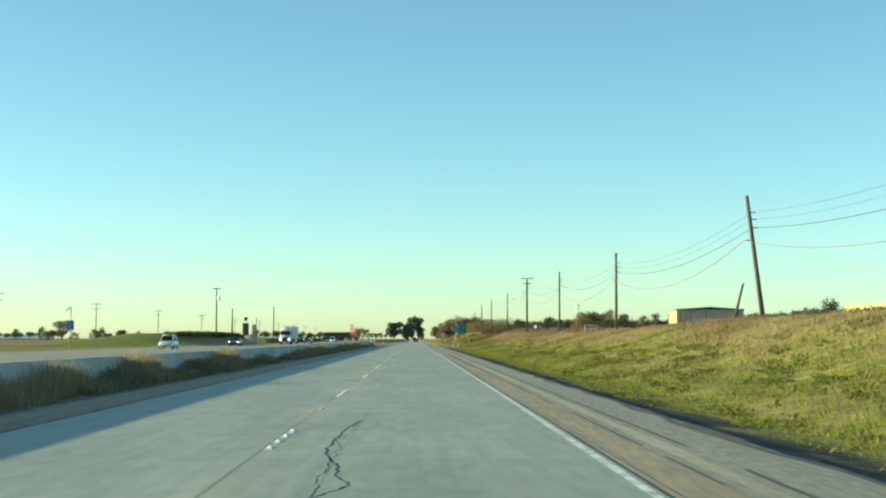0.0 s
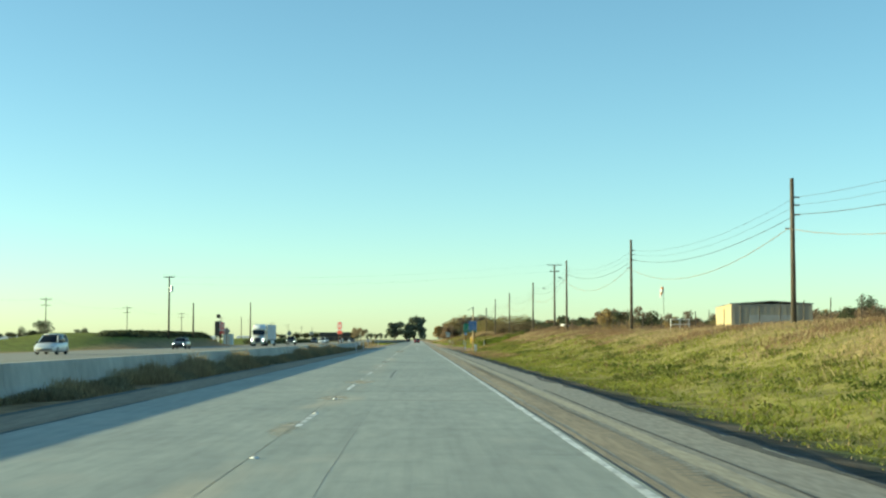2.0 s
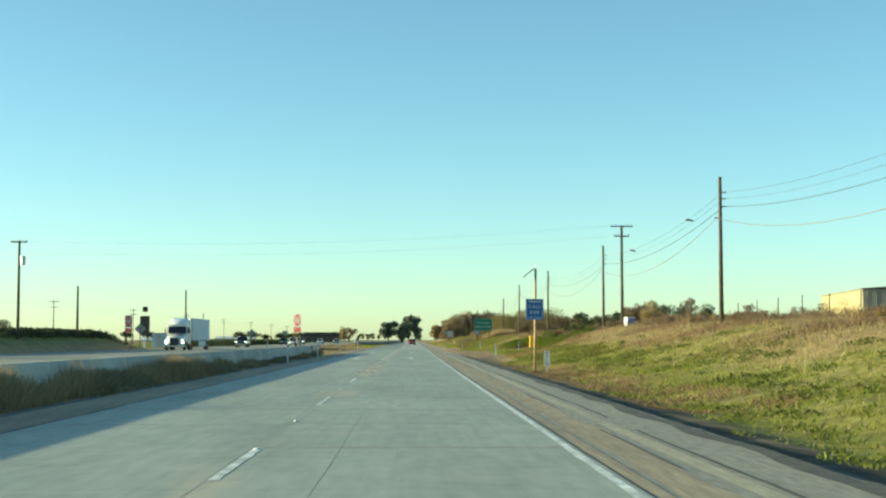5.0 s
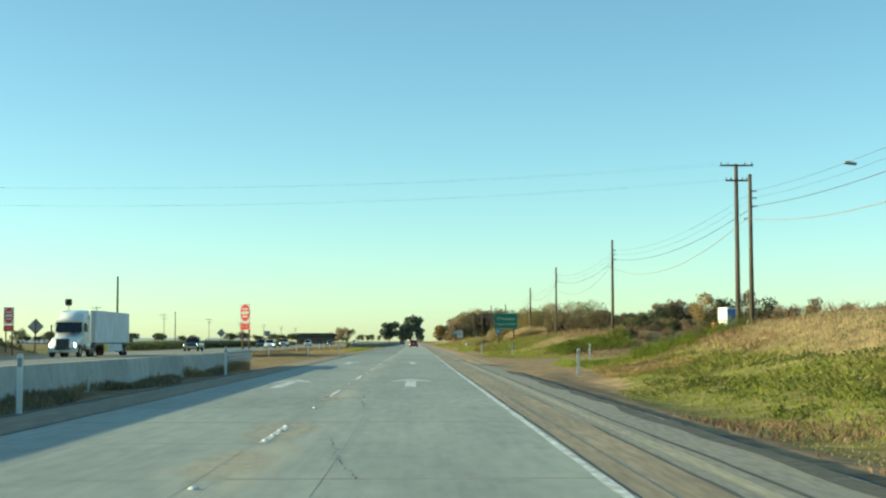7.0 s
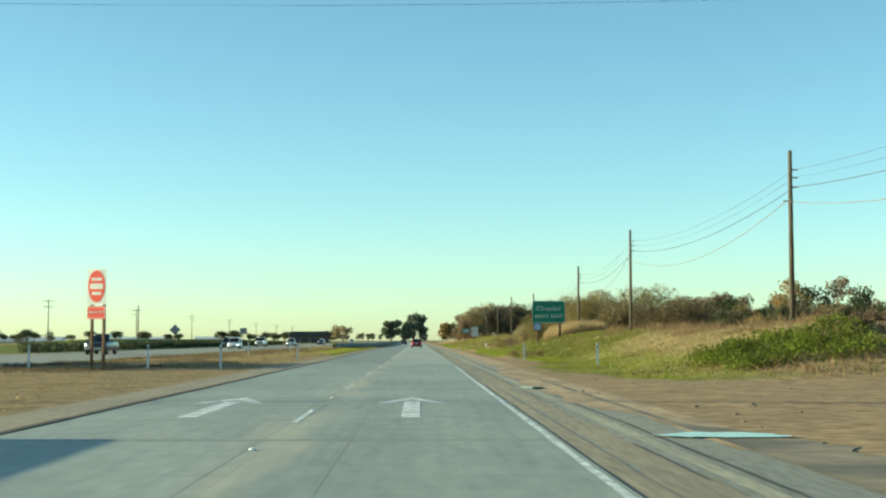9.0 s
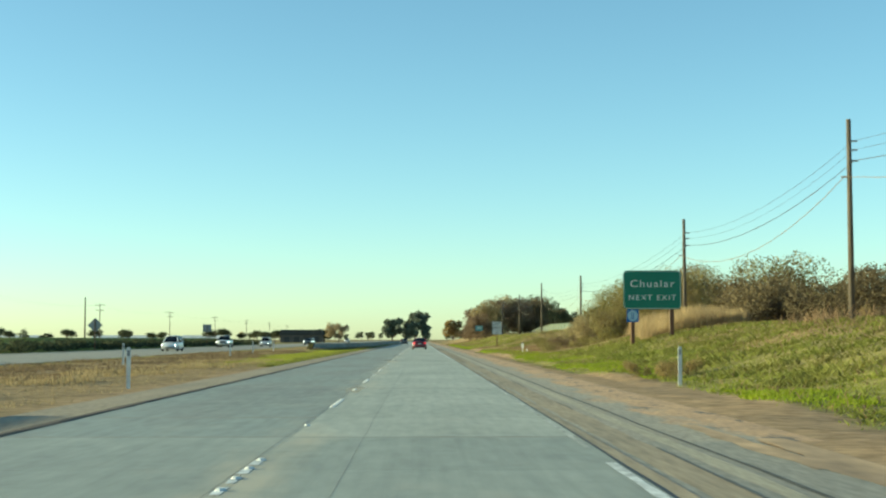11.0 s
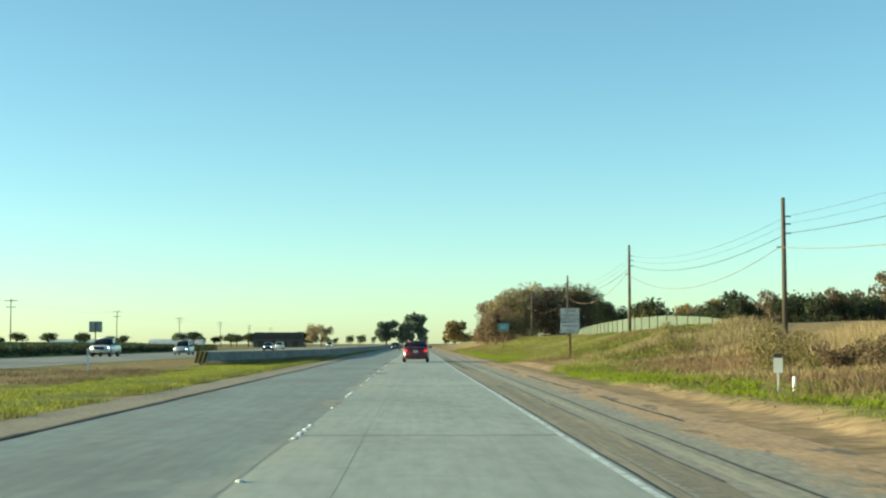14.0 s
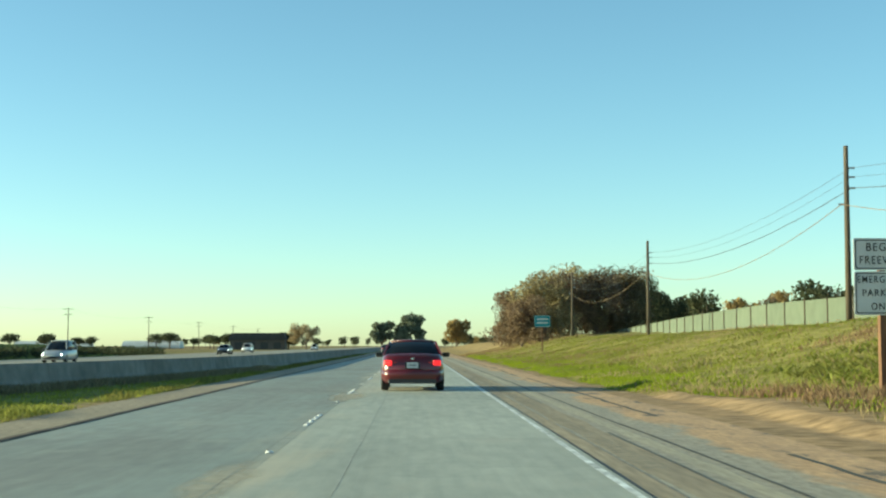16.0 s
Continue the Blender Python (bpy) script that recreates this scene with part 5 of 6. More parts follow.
def shed(x0, y0, w, l, eave, base, label, doors=3, turn=0.0):
    t = thing("warehouse", (x0, y0, base - 0.4), label, "warehouse", "warehouses", turn=turn)
    h = eave - base + 0.4
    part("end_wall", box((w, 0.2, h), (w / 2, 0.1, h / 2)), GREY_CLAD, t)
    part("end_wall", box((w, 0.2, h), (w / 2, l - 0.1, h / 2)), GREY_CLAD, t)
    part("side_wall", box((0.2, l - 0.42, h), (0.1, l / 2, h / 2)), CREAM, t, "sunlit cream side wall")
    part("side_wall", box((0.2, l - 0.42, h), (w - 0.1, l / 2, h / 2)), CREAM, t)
    part("roof", prism([(-0.25, h), (w / 2, h + 0.5), (w + 0.25, h), (w + 0.25, h + 0.12), (w / 2, h + 0.64), (-0.25, h + 0.12)], l + 0.5, pose(w / 2 - w / 2, l / 2, 0)), ROOFING, t)
    for k in range(int(w / 1.2)):
        part("cladding_rib", box((0.05, 0.04, h - 0.1), (0.6 + 1.2 * k, -0.02, h / 2)), GREY_CLAD, t)
    for k in range(doors):
        part("roller_door", box((w / doors * 0.55, 0.06, min(3.4, h * 0.6)), (w * (k + 0.5) / doors, -0.05, min(3.4, h * 0.6) / 2 + 0.35), 0.01), ROOFING, t)


shed(60.0, 322.0, 15.2, 32.0, 8.05, 2.6, "low metal warehouse with a cream side wall", 1, turn=-6.8)
shed(96.7, 276.0, 26.0, 40.0, 8.9, 2.6, "long low metal warehouse beyond the bank", 5)

# fence of pale green sheets along the hill
FENCE = mat("pale green windscreen fabric", (0.12, 0.145, 0.105), 0.9, vary=0.14, scale=1.2, each=0.06)
t = thing("screen_fence", (0, 0, 0), "chain fence covered with pale green screen fabric on the hill", "fence")
fy = list(np.arange(460.0, 640.0, 4.0))
fx = [22.0 + 1.2 * math.sin(y / 30.0) for y in fy]
fence_top = np.interp(fy, [460, 475, 485, 500, 520, 550, 585, 640], [1.7, 2.45, 3.2, 3.6, 3.7, 3.5, 3.1, 2.9])
for i in range(len(fy) - 1):
    za, zb = fence_top[i] - 1.3, fence_top[i + 1] - 1.3
    bm = bmesh.new()
    vs = [bm.verts.new(p) for p in ((fx[i], fy[i] + 0.03, za), (fx[i + 1], fy[i + 1] - 0.03, zb), (fx[i + 1], fy[i + 1] - 0.03, zb + 1.3), (fx[i], fy[i] + 0.03, za + 1.3))]
    f0 = bm.faces.new(vs)
    r = bmesh.ops.extrude_face_region(bm, geom=[f0])
    bmesh.ops.translate(bm, vec=(0.02, 0, 0), verts=[v for v in r["geom"] if isinstance(v, bmesh.types.BMVert)])
    part("fabric_panel", bm, FENCE, t)
    part("post", rod((fx[i] - 0.03, fy[i], za - 0.1), (fx[i] - 0.03, fy[i], za + 1.36), 0.045, 0.045, 8), WOOD_POLE, t)

# yard by the tall pole
def place_on(x, y):
    return (x, y, height(x, y) - 0.04)


BLUE_PLASTIC = mat("blue moulded plastic", (0.03, 0.13, 0.38), 0.5, vary=0.12)
t = thing("portable_toilet", place_on(26.8, 310), "blue portable toilet with a white side on the bank", "portable toilet")
part("cabin", box((1.15, 1.15, 2.0), (0, 0, 1.05), 0.05), BLUE_PLASTIC, t)
part("door", box((0.8, 0.04, 1.75), (0, -0.59, 1.0), 0.02), BLUE_PLASTIC, t)
part("roof", box((1.2, 1.2, 0.14), (0, 0, 2.1), 0.06), PLASTIC_WHITE, t)
part("side_panel", box((0.05, 1.1, 1.9), (-0.6, 0, 1.05), 0.015), PLASTIC_WHITE, t)
t.rotation_euler.z = radians(30)
t = thing("utility_cabinet", place_on(28.6, 309), "beige steel utility cabinet", "cabinet")
part("cabinet_body", box((0.8, 0.5, 1.1), (0, 0, 0.58), 0.03), CREAM, t)
part("cabinet_door", box((0.7, 0.02, 0.9), (0, -0.26, 0.6), 0.01), CREAM, t)
t = thing("red_barrel", place_on(25.4, 308.6), "faded red steel barrel", "barrel")
part("barrel_body", rod((0, 0, 0.02), (0, 0, 0.88), 0.29, 0.29, 20), mat("faded red paint", (0.5, 0.09, 0.05), 0.6, vary=0.2), t)
part("barrel_hoop", rod((0, 0, 0.3), (0, 0, 0.33), 0.3, 0.3, 20), mat("faded red hoop", (0.45, 0.08, 0.05), 0.6), t)
t = thing("windsock", place_on(18.7, 161), "orange and white windsock hanging on a thin pole", "windsock")
part("pole", rod((0, 0, 0), (0, 0, 3.4), 0.022, 0.016, 10), WOOD_POLE, t)
for k in range(4):
    part("sock_band", rod((-0.08 - 0.04 * k, 0, 3.38 - 0.2 * k), (-0.12 - 0.04 * k, 0, 3.19 - 0.2 * k), 0.12 - 0.012 * k, 0.108 - 0.012 * k, 12),
         SIGN_WHITE if k % 2 else mat("faded orange fabric", (0.6, 0.27, 0.15), 0.8), t)
t = thing("pipe_frame", place_on(20.3, 163), "white welded pipe frame on the bank", "frame")
for x in (-0.7, 0, 0.7):
    part("upright", rod((x, 0, 0), (x, 0, 0.9), 0.035, 0.035, 8), PLASTIC_WHITE, t)
for z in (0.5, 0.88):
    part("rail", rod((-0.75, 0, z), (0.75, 0, z), 0.03, 0.03, 8), PLASTIC_WHITE, t)
# low wire-fence stakes on the crest
for k in range(34):
    y = 92 + 4.5 * k
    st = thing("fence_stake", place_on(19.0, y), "thin weathered fence stake on the crest", "stake", "fence stakes")
    part("stake", rod((0, 0, 0), (0.03, 0, 1.35), 0.03, 0.025, 6), WOOD_POLE, st)

t = thing("farm_building", (-57, 873, -0.03), "long low dark farm building in the distance", "building")
part("wall", box((17, 9, 3.0), (8.5, 4.5, 1.5)), mat("dark weathered boards", (0.11, 0.10, 0.09), 0.85, vary=0.2, scale=1), t)
part("roof", prism([(-0.5, 3.0), (17.5, 3.0), (16.6, 5.2), (0.4, 5.2)], 10, pose(0, 4.5, 0)), mat("dark roofing felt", (0.06, 0.06, 0.06), 0.85, vary=0.2, scale=1), t)
for k in range(4):
    part("door", box((2.2, 0.08, 2.2), (2.6 + 4 * k, -0.05, 1.2)), GREY_PLASTIC, t)

# ---- plants ----
rng = np.random.default_rng(5)


def sample(grid, x, y):
    """A value of the ground's grid at x, y, between its lines."""
    i = np.clip(np.searchsorted(gx, x) - 1, 0, len(gx) - 2)
    j = np.clip(np.searchsorted(gy, y) - 1, 0, len(gy) - 2)
    u, v = (x - gx[i]) / (gx[i + 1] - gx[i]), (y - gy[j]) / (gy[j + 1] - gy[j])
    return (grid[j, i] * (1 - u) + grid[j, i + 1] * u) * (1 - v) + (grid[j + 1, i] * (1 - u) + grid[j + 1, i + 1] * u) * v


def patchy(x, y, size, seed):
    """Smooth random patches, -1 to 1."""
    r = np.random.default_rng(seed)
    out = np.zeros_like(x)
    for k in range(6):
        a, p = r.uniform(0, 2 * math.pi), r.uniform(0, 2 * math.pi)
        f = 2 * math.pi / (size * r.uniform(0.6, 1.8))
        out += np.sin((x * math.cos(a) + y * math.sin(a)) * f + p)
    return out / 3.0


def blades(name, x, y, tall, wide, lean, material, label, category="grass"):
    """Grass: one tapering bent blade for each x, y."""
    n = len(x)
    z = sample(GZ, x, y) - 0.02
    a, b = rng.uniform(0, 2 * math.pi, n), rng.uniform(0, 2 * math.pi, n)
    h, w = tall * rng.uniform(0.55, 1.25, n), wide * rng.uniform(0.7, 1.4, n)
    dx, dy = np.cos(a) * w / 2, np.sin(a) * w / 2
    ox, oy = np.cos(b) * h * lean * rng.uniform(0.2, 1.2, n), np.sin(b) * h * lean * rng.uniform(0.2, 1.2, n)
    v = np.stack([np.stack([x, y, z], -1), np.stack([x + ox * 0.3 + dx, y + oy * 0.3 + dy, z + h * 0.5], -1), np.stack([x + ox, y + oy, z + h], -1),
                  np.stack([x + ox * 0.3 - dx, y + oy * 0.3 - dy, z + h * 0.5], -1)], 1).reshape(-1, 3)
    me = bpy.data.meshes.new(name)
    me.vertices.add(4 * n)
    me.vertices.foreach_set("co", v.astype(np.float32).ravel())
    me.loops.add(4 * n)
    me.loops.foreach_set("vertex_index", np.arange(4 * n, dtype=np.int32))
    me.polygons.add(n)
    me.polygons.foreach_set("loop_start", np.arange(n, dtype=np.int32) * 4)
    me.update(calc_edges=True)
    me.materials.append(material)
    return tagged(new(name, me), label, category, "", "stuff")


GREEN_GRASS = mat("green verge grass", (0.275, 0.29, 0.055), 0.85, vary=0.18, scale=0.6, second=(0.225, 0.24, 0.05), second_scale=0.25, leafy=0.45, island=0.2)
WEED = mat("dark broad weeds", (0.235, 0.25, 0.06), 0.85, vary=0.2, scale=0.8, second=(0.215, 0.2, 0.065), second_scale=0.3, leafy=0.4, island=0.25)
STRAW = mat("dry straw grass", (0.42, 0.325, 0.18), 0.85, vary=0.2, scale=0.6, second=(0.33, 0.25, 0.14), second_scale=0.3, leafy=0.35, island=0.35)
BROWN_WEED = mat("dead brown weeds", (0.31, 0.205, 0.12), 0.85, vary=0.2, scale=0.8, second=(0.23, 0.155, 0.095), second_scale=0.3, leafy=0.35, island=0.35)

DRY, GRN = gd[..., 1], gd[..., 0]


def scatter(n, x0, x1, y0, y1, clump=0.35):
    """Points in a stretch, half of them drawn together into tufts."""
    m = n // 8
    cx, cy = rng.uniform(x0, x1, m), rng.uniform(y0, y1, m)
    x, y = rng.uniform(x0, x1, n), rng.uniform(y0, y1, n)
    pick = rng.random(n) < 0.7
    c = rng.integers(0, m, n)
    x[pick] = cx[c[pick]] + rng.normal(0, clump * 0.35, pick.sum())
    y[pick] = cy[c[pick]] + rng.normal(0, clump * 0.35, pick.sum())
    ok = (x > x0) & (x < x1) & (y > y0) & (y < y1)
    return x[ok], y[ok]


# the bank beside the lane
x, y = scatter(520000, 4.6, 17.5, 8, 620)
g, d = sample(GRN, x, y), sample(DRY, x, y)
keep = rng.random(len(x)) < np.clip(g * 1.25, 0, 1)
x, y, d = x[keep], y[keep], d[keep]
dry = rng.random(len(x)) < np.clip(d * 0.9 + 0.03, 0, 1)
p = patchy(x, y, 7, 2)
rough = ((x > 8.6) & (y > 335) & (y < 386)) | ((x > 9.5) & (y > 447) & (y < 476)) | ((x > 8.6) & (x < 11.8) & (y > 214) & (y < 251))
dry &= ~(rough & (rng.random(len(x)) < 0.7))
weed = ~dry & (p + rng.normal(0, 0.25, len(x)) + 1.1 * rough > 0.75)
green = ~dry & ~weed
edge = np.where(y > 335, 1.15 * np.clip((x - 5.6) / 1.2, 0.35, 1) * np.clip(1.5 - (x - 6) / 8, 0.7, 1), np.clip((x - 5.0) / 2.4, 0.3, 1))
blades("verge_grass", x[green], y[green], (0.115 + 0.06 * np.clip(p[green], -0.6, 1)) * edge[green], 0.026, 1.2, GREEN_GRASS, "short green grass on the sloping verge")
blades("verge_weeds", x[weed], y[weed], (0.13 + 0.07 * rough[weed]) * edge[weed], 0.06, 1.6, WEED, "dark broad-leaved weeds in the verge", "weeds")
s = dry & (patchy(x, y, 9, 3) > -0.1)
blades("dry_grass", x[s], y[s], 0.20 * edge[s], 0.02, 0.6, STRAW, "dry straw-coloured grass on the bank")
s = dry & ~(patchy(x, y, 9, 3) > -0.1)
blades("dead_weeds", x[s], y[s], 0.24 * edge[s], 0.026, 0.8, BROWN_WEED, "dead brown weeds on the bank", "weeds")
# ragged weeds on the crumbled strip beside the shoulder
x, y = scatter(34000, 4.75, 7.0, 10, 205, 0.6)
keep = patchy(x, y, 2.6, 71) + (x - 5.9) * 0.6 > 0.35
blades("edge_weeds", x[keep], y[keep], 0.10 * np.clip(1 + 0.5 * patchy(x[keep], y[keep], 3, 72), 0.4, 1.6), 0.034, 1.4, mat("olive roadside weeds", (0.22, 0.235, 0.055), 0.85, vary=0.25, scale=0.8, leafy=0.4, island=0.25), "ragged olive weeds on the crumbled strip", "weeds")
# dark low clumps of weeds about the middle of the bank
clumps = []
for k in range(420):
    x, y, r = rng.normal(9.9, 1.9), rng.uniform(16, 236), rng.uniform(0.16, 0.55)
    if 6.4 < x < 15.5:
        clumps.append((x, y, height(x, y) + 0.03, r, r * rng.uniform(0.8, 2.2), 0.10 + 0.12 * r))
# bright strip of fresh grass at the foot of the bank
x, y = scatter(120000, 5.5, 8.8, 326, 600, 0.5)
keep = (x > 5.95 + 0.55 * patchy(x * 0.3, y, 9, 51) + 0.9 * np.interp(y, [390, 400, 418, 428], [0, 1, 1, 0]) + 1.7 * np.interp(y, [326, 344, 358, 445, 453, 466, 478], [0.7, 0.7, 0, 0, 1, 1, 0])) & (patchy(x, y, 9, 52) + (8.2 - x) * 0.6 > -0.1)
blades("fresh_grass", x[keep], y[keep], 0.12 * np.clip((x[keep] - 5.4) / 0.7, 0.4, 1), 0.024, 1.1, mat("fresh green grass", (0.30, 0.36, 0.03), 0.85, vary=0.2, scale=0.6, second=(0.24, 0.30, 0.035), second_scale=0.4, leafy=0.45, island=0.2), "fresh bright green grass at the foot of the bank")
# tall dry brush on the crest
x, y = scatter(42000, 14.5, 30, 40, 425, 0.9)
keep = (1 - np.array([crossing(v) for v in y]) > rng.random(len(x))) & (patchy(x, y, 14, 8) > -0.35)
blades("crest_brush", x[keep], y[keep], np.interp(y[keep], [0, 185, 208, 255, 290, 425], [0.14, 0.28, 0.5, 0.5, 0.45, 0.45]) * np.clip(1 + patchy(x[keep], y[keep], 11, 9), 0.4, 1.7), 0.026, 1.0, BROWN_WEED, "tall brown dead brush along the crest of the bank", "brush")
REED = mat("pale dry reeds", (0.50, 0.375, 0.205), 0.85, vary=0.2, scale=0.6, second=(0.40, 0.29, 0.16), second_scale=0.4, leafy=0.3, island=0.35)
# reeds behind the town sign and beyond
x, y = scatter(38000, 11.8, 17.5, 375, 399, 0.6)
keep = x > 11.6 + 0.13 * (y - 375) + 0.5 * patchy(x, y, 6, 4)
blades("reeds", x[keep], y[keep], 0.85 * np.clip(1 + 0.4 * patchy(x[keep], y[keep], 4, 5), 0.5, 1.4), 0.02, 0.35, REED, "stand of tall dry reeds", "reeds")
x, y = scatter(15000, 12.0, 18.0, 423, 441, 0.8)
keep = x > 12.8 + 0.8 * patchy(x, y, 5, 61)
blades("reeds", x[keep], y[keep], 0.75 * np.clip(1 + 0.35 * patchy(x[keep], y[keep], 4, 62), 0.5, 1.4), 0.022, 0.4, REED, "tall stand of pale dry reeds beside the thicket", "reeds")
x, y = scatter(20000, 9.0, 18, 422, 462, 0.7)
keep = patchy(x, y, 8, 6) + (x - 13.0) * 0.15 > 0
blades("reeds", x[keep], y[keep], 0.42 * np.clip(1 + 0.4 * patchy(x[keep], y[keep], 5, 7), 0.4, 1.5), 0.028, 0.45, STRAW, "ragged tall dry grass on the bank", "reeds")
# pale dry stalks lying about the bank
x, y = scatter(420, 8.5, 14.5, 40, 190, 0.8)
blades("dry_stalks", x, y, 0.5, 0.022, 1.3, mat("bleached dry stalks", (0.50, 0.40, 0.22), 0.85, vary=0.2, scale=2, leafy=0.2), "bleached dry stalks leaning over the bank", "stalks")
# dead weeds along the ditch by the call box
x, y = scatter(9000, 4.9, 8.2, 165, 218, 0.5)
keep = patchy(x, y, 5, 12) > -0.2
blades("ditch_weeds", x[keep], y[keep], 0.13 * np.clip(1 + 0.7 * patchy(x[keep], y[keep], 3, 17), 0.4, 1.9), 0.03, 1.2, BROWN_WEED, "dead brown weeds along the ditch", "weeds")
# dead weeds in the open median; their dark tone also paints the ditch's shade
x, y = scatter(60000, -20.5, -11.0, 302, 450, 1.2)
keep = patchy(x, y, 9, 31) + 0.5 * patchy(x, y, 3, 32) > 0.0
blades("median_dead_weeds", x[keep], y[keep], 0.15 * np.clip(1 + 0.5 * patchy(x[keep], y[keep], 6, 33), 0.4, 1.6), 0.03, 0.8, mat("dead weeds darkened for ditch shade", (0.19, 0.14, 0.09), 0.85, vary=0.25, scale=0.8, second=(0.26, 0.19, 0.115), second_scale=0.3, leafy=0.3, island=0.35), "dead brown weeds in the open median, dark as the shaded ditch", "weeds")
x, y = scatter(22000, -13.5, -8.4, 310, 386, 1.1)
keep = patchy(x, y, 6, 34) > 0.1
blades("median_tufts", x[keep], y[keep], 0.19 * np.clip(1 + 0.5 * patchy(x[keep], y[keep], 4, 35), 0.4, 1.6), 0.026, 0.7, STRAW, "tufts of dry grass in the open median", "grass")
DUSTY_WEED = mat("dusty olive weeds", (0.29, 0.245, 0.145), 0.85, vary=0.25, scale=0.8, island=0.35, leafy=0.3)
# weeds along the flared barrier
y = rng.uniform(466, 513, 14000)
x = np.interp(y, [467, 480, 496, 512], [-13.0, -11.3, -9.6, -8.7]) + 0.32 + np.abs(rng.normal(0, 0.4, len(y)))
blades("barrier_weeds", x, y, 0.26, 0.03, 0.7, DUSTY_WEED, "dusty weeds grown up along the flared barrier", "weeds")
# foot of the median barrier
x, y = scatter(150000, -8.28, -7.1, -5, 256, 0.5)
full = np.interp(y, [-5, 60, 72, 86, 98, 185, 208, 256], [1, 1, 0.35, 0.35, 0.8, 1, 0.3, 0.2])
keep = patchy(x, y, 9, 14) + (-x - 7.6) * 1.4 + 1.6 * full > 0.45
x, y, full = x[keep], y[keep], full[keep]
back = np.clip((-x - 6.95) / 0.7, 0.3, 1)
k = patchy(x * 0.3, y, 10, 16) + rng.normal(0, 0.12, len(x)) > 0.2
tall = (0.15 + 0.22 * full) * np.clip(1 + 0.45 * patchy(x, y, 6, 15), 0.45, 1.5) * back
blades("median_grass", x[k], y[k], tall[k] * 1.7, 0.02, 0.35, STRAW, "dry grass along the foot of the median barrier")
blades("median_weeds", x[~k], y[~k], tall[~k], 0.04, 0.7, DUSTY_WEED, "dusty olive weeds along the barrier foot", "weeds")
# open median
x, y = scatter(65000, -21, -7.3, 268, 640, 0.5)
g, d = sample(GRN, x, y), sample(DRY, x, y)
keep = rng.random(len(x)) < g * 1.1
x, y, d = x[keep], y[keep], d[keep]
k = rng.random(len(x)) < d
blades("median_straw", x[k], y[k], 0.09, 0.02, 0.7, STRAW, "short dry grass in the open median")
blades("median_turf", x[~k], y[~k], 0.085, 0.022, 0.7, GREEN_GRASS, "short green grass in the median")
x, y = scatter(70000, -12.6, -7.1, 368, 640, 0.5)
keep = (-x + 1.3 * patchy(x, y, 14, 81) < 11.6) & (patchy(x, y, 8, 82) > -0.75 + 1.2 * np.clip((388 - y) / 20, 0, 1))
blades("median_lush", x[keep], y[keep], 0.085, 0.03, 0.9, mat("sunlit yellow-green grass", (0.36, 0.37, 0.065), 0.85, vary=0.2, scale=0.6, second=(0.30, 0.32, 0.06), second_scale=0.3, leafy=0.45, island=0.2), "short yellow-green grass along the median edge")
x, y = scatter(30000, -7.75, -7.0, 366, 640, 0.6)
keep = patchy(x, y, 5, 83) > -0.25
blades("median_edge_grass", x[keep], y[keep], 0.17 * np.clip(1 + 0.5 * patchy(x[keep], y[keep], 4, 84), 0.4, 1.6), 0.026, 0.8, WEED, "dark clumps of weeds along the shoulder edge", "weeds")

CLUMP_LEAF = mat("dark green clump leaves", (0.12, 0.145, 0.035), 0.85, vary=0.25, scale=0.8, second=(0.165, 0.17, 0.05), second_scale=0.3, leafy=0.35, island=0.35)
BARK = mat("grey brown bark", (0.12, 0.09, 0.065), 0.9, vary=0.35, scale=5, bump=0.5)


def leaf_mesh(name, blobs, n, size, material, hollow=0.45, flat=0.0):
    """Many small leaf sprays on the outside of a few overlapping lumps (x, y, z, rx, ry, rz)."""
    w = np.array([b[3] * b[4] + b[4] * b[5] + b[3] * b[5] for b in blobs])
    which = rng.choice(len(blobs), n, p=w / w.sum())
    B = np.array(blobs)[which]
    q = rng.normal(size=(n, 3))
    q /= np.linalg.norm(q, axis=1)[:, None]
    rad = hollow + (1.0 - hollow) * rng.random(n) ** 0.6
    rad *= 1 + 0.16 * np.sin(q[:, 0] * 7 + B[:, 0] * 3) * np.cos(q[:, 2] * 6 + B[:, 1])
    c = B[:, :3] + q * B[:, 3:] * rad[:, None]
    a = rng.normal(size=(n, 3))
    a /= np.linalg.norm(a, axis=1)[:, None]
    a[:, 2] *= 1 - flat
    b = np.cross(a, rng.normal(size=(n, 3)))
    b /= np.linalg.norm(b, axis=1)[:, None]
    s = size * rng.uniform(0.5, 1.3, n)[:, None]
    v = np.stack([c - a * s, c - b * s * 0.45, c + a * s, c + b * s * 0.45], 1).reshape(-1, 3)
    me = bpy.data.meshes.new(name)
    me.vertices.add(4 * n)
    me.vertices.foreach_set("co", v.astype(np.float32).ravel())
    me.loops.add(4 * n)
    me.loops.foreach_set("vertex_index", np.arange(4 * n, dtype=np.int32))
    me.polygons.add(n)
    me.polygons.foreach_set("loop_start", np.arange(n, dtype=np.int32) * 4)
    me.update(calc_edges=True)
    me.materials.append(material)
    return me


tagged(new("weed_clumps", leaf_mesh("weed_clumps", clumps, 42000, 0.055, CLUMP_LEAF, 0.3)), "dark green clumps of low weeds on the bank", "weeds", "", "stuff")


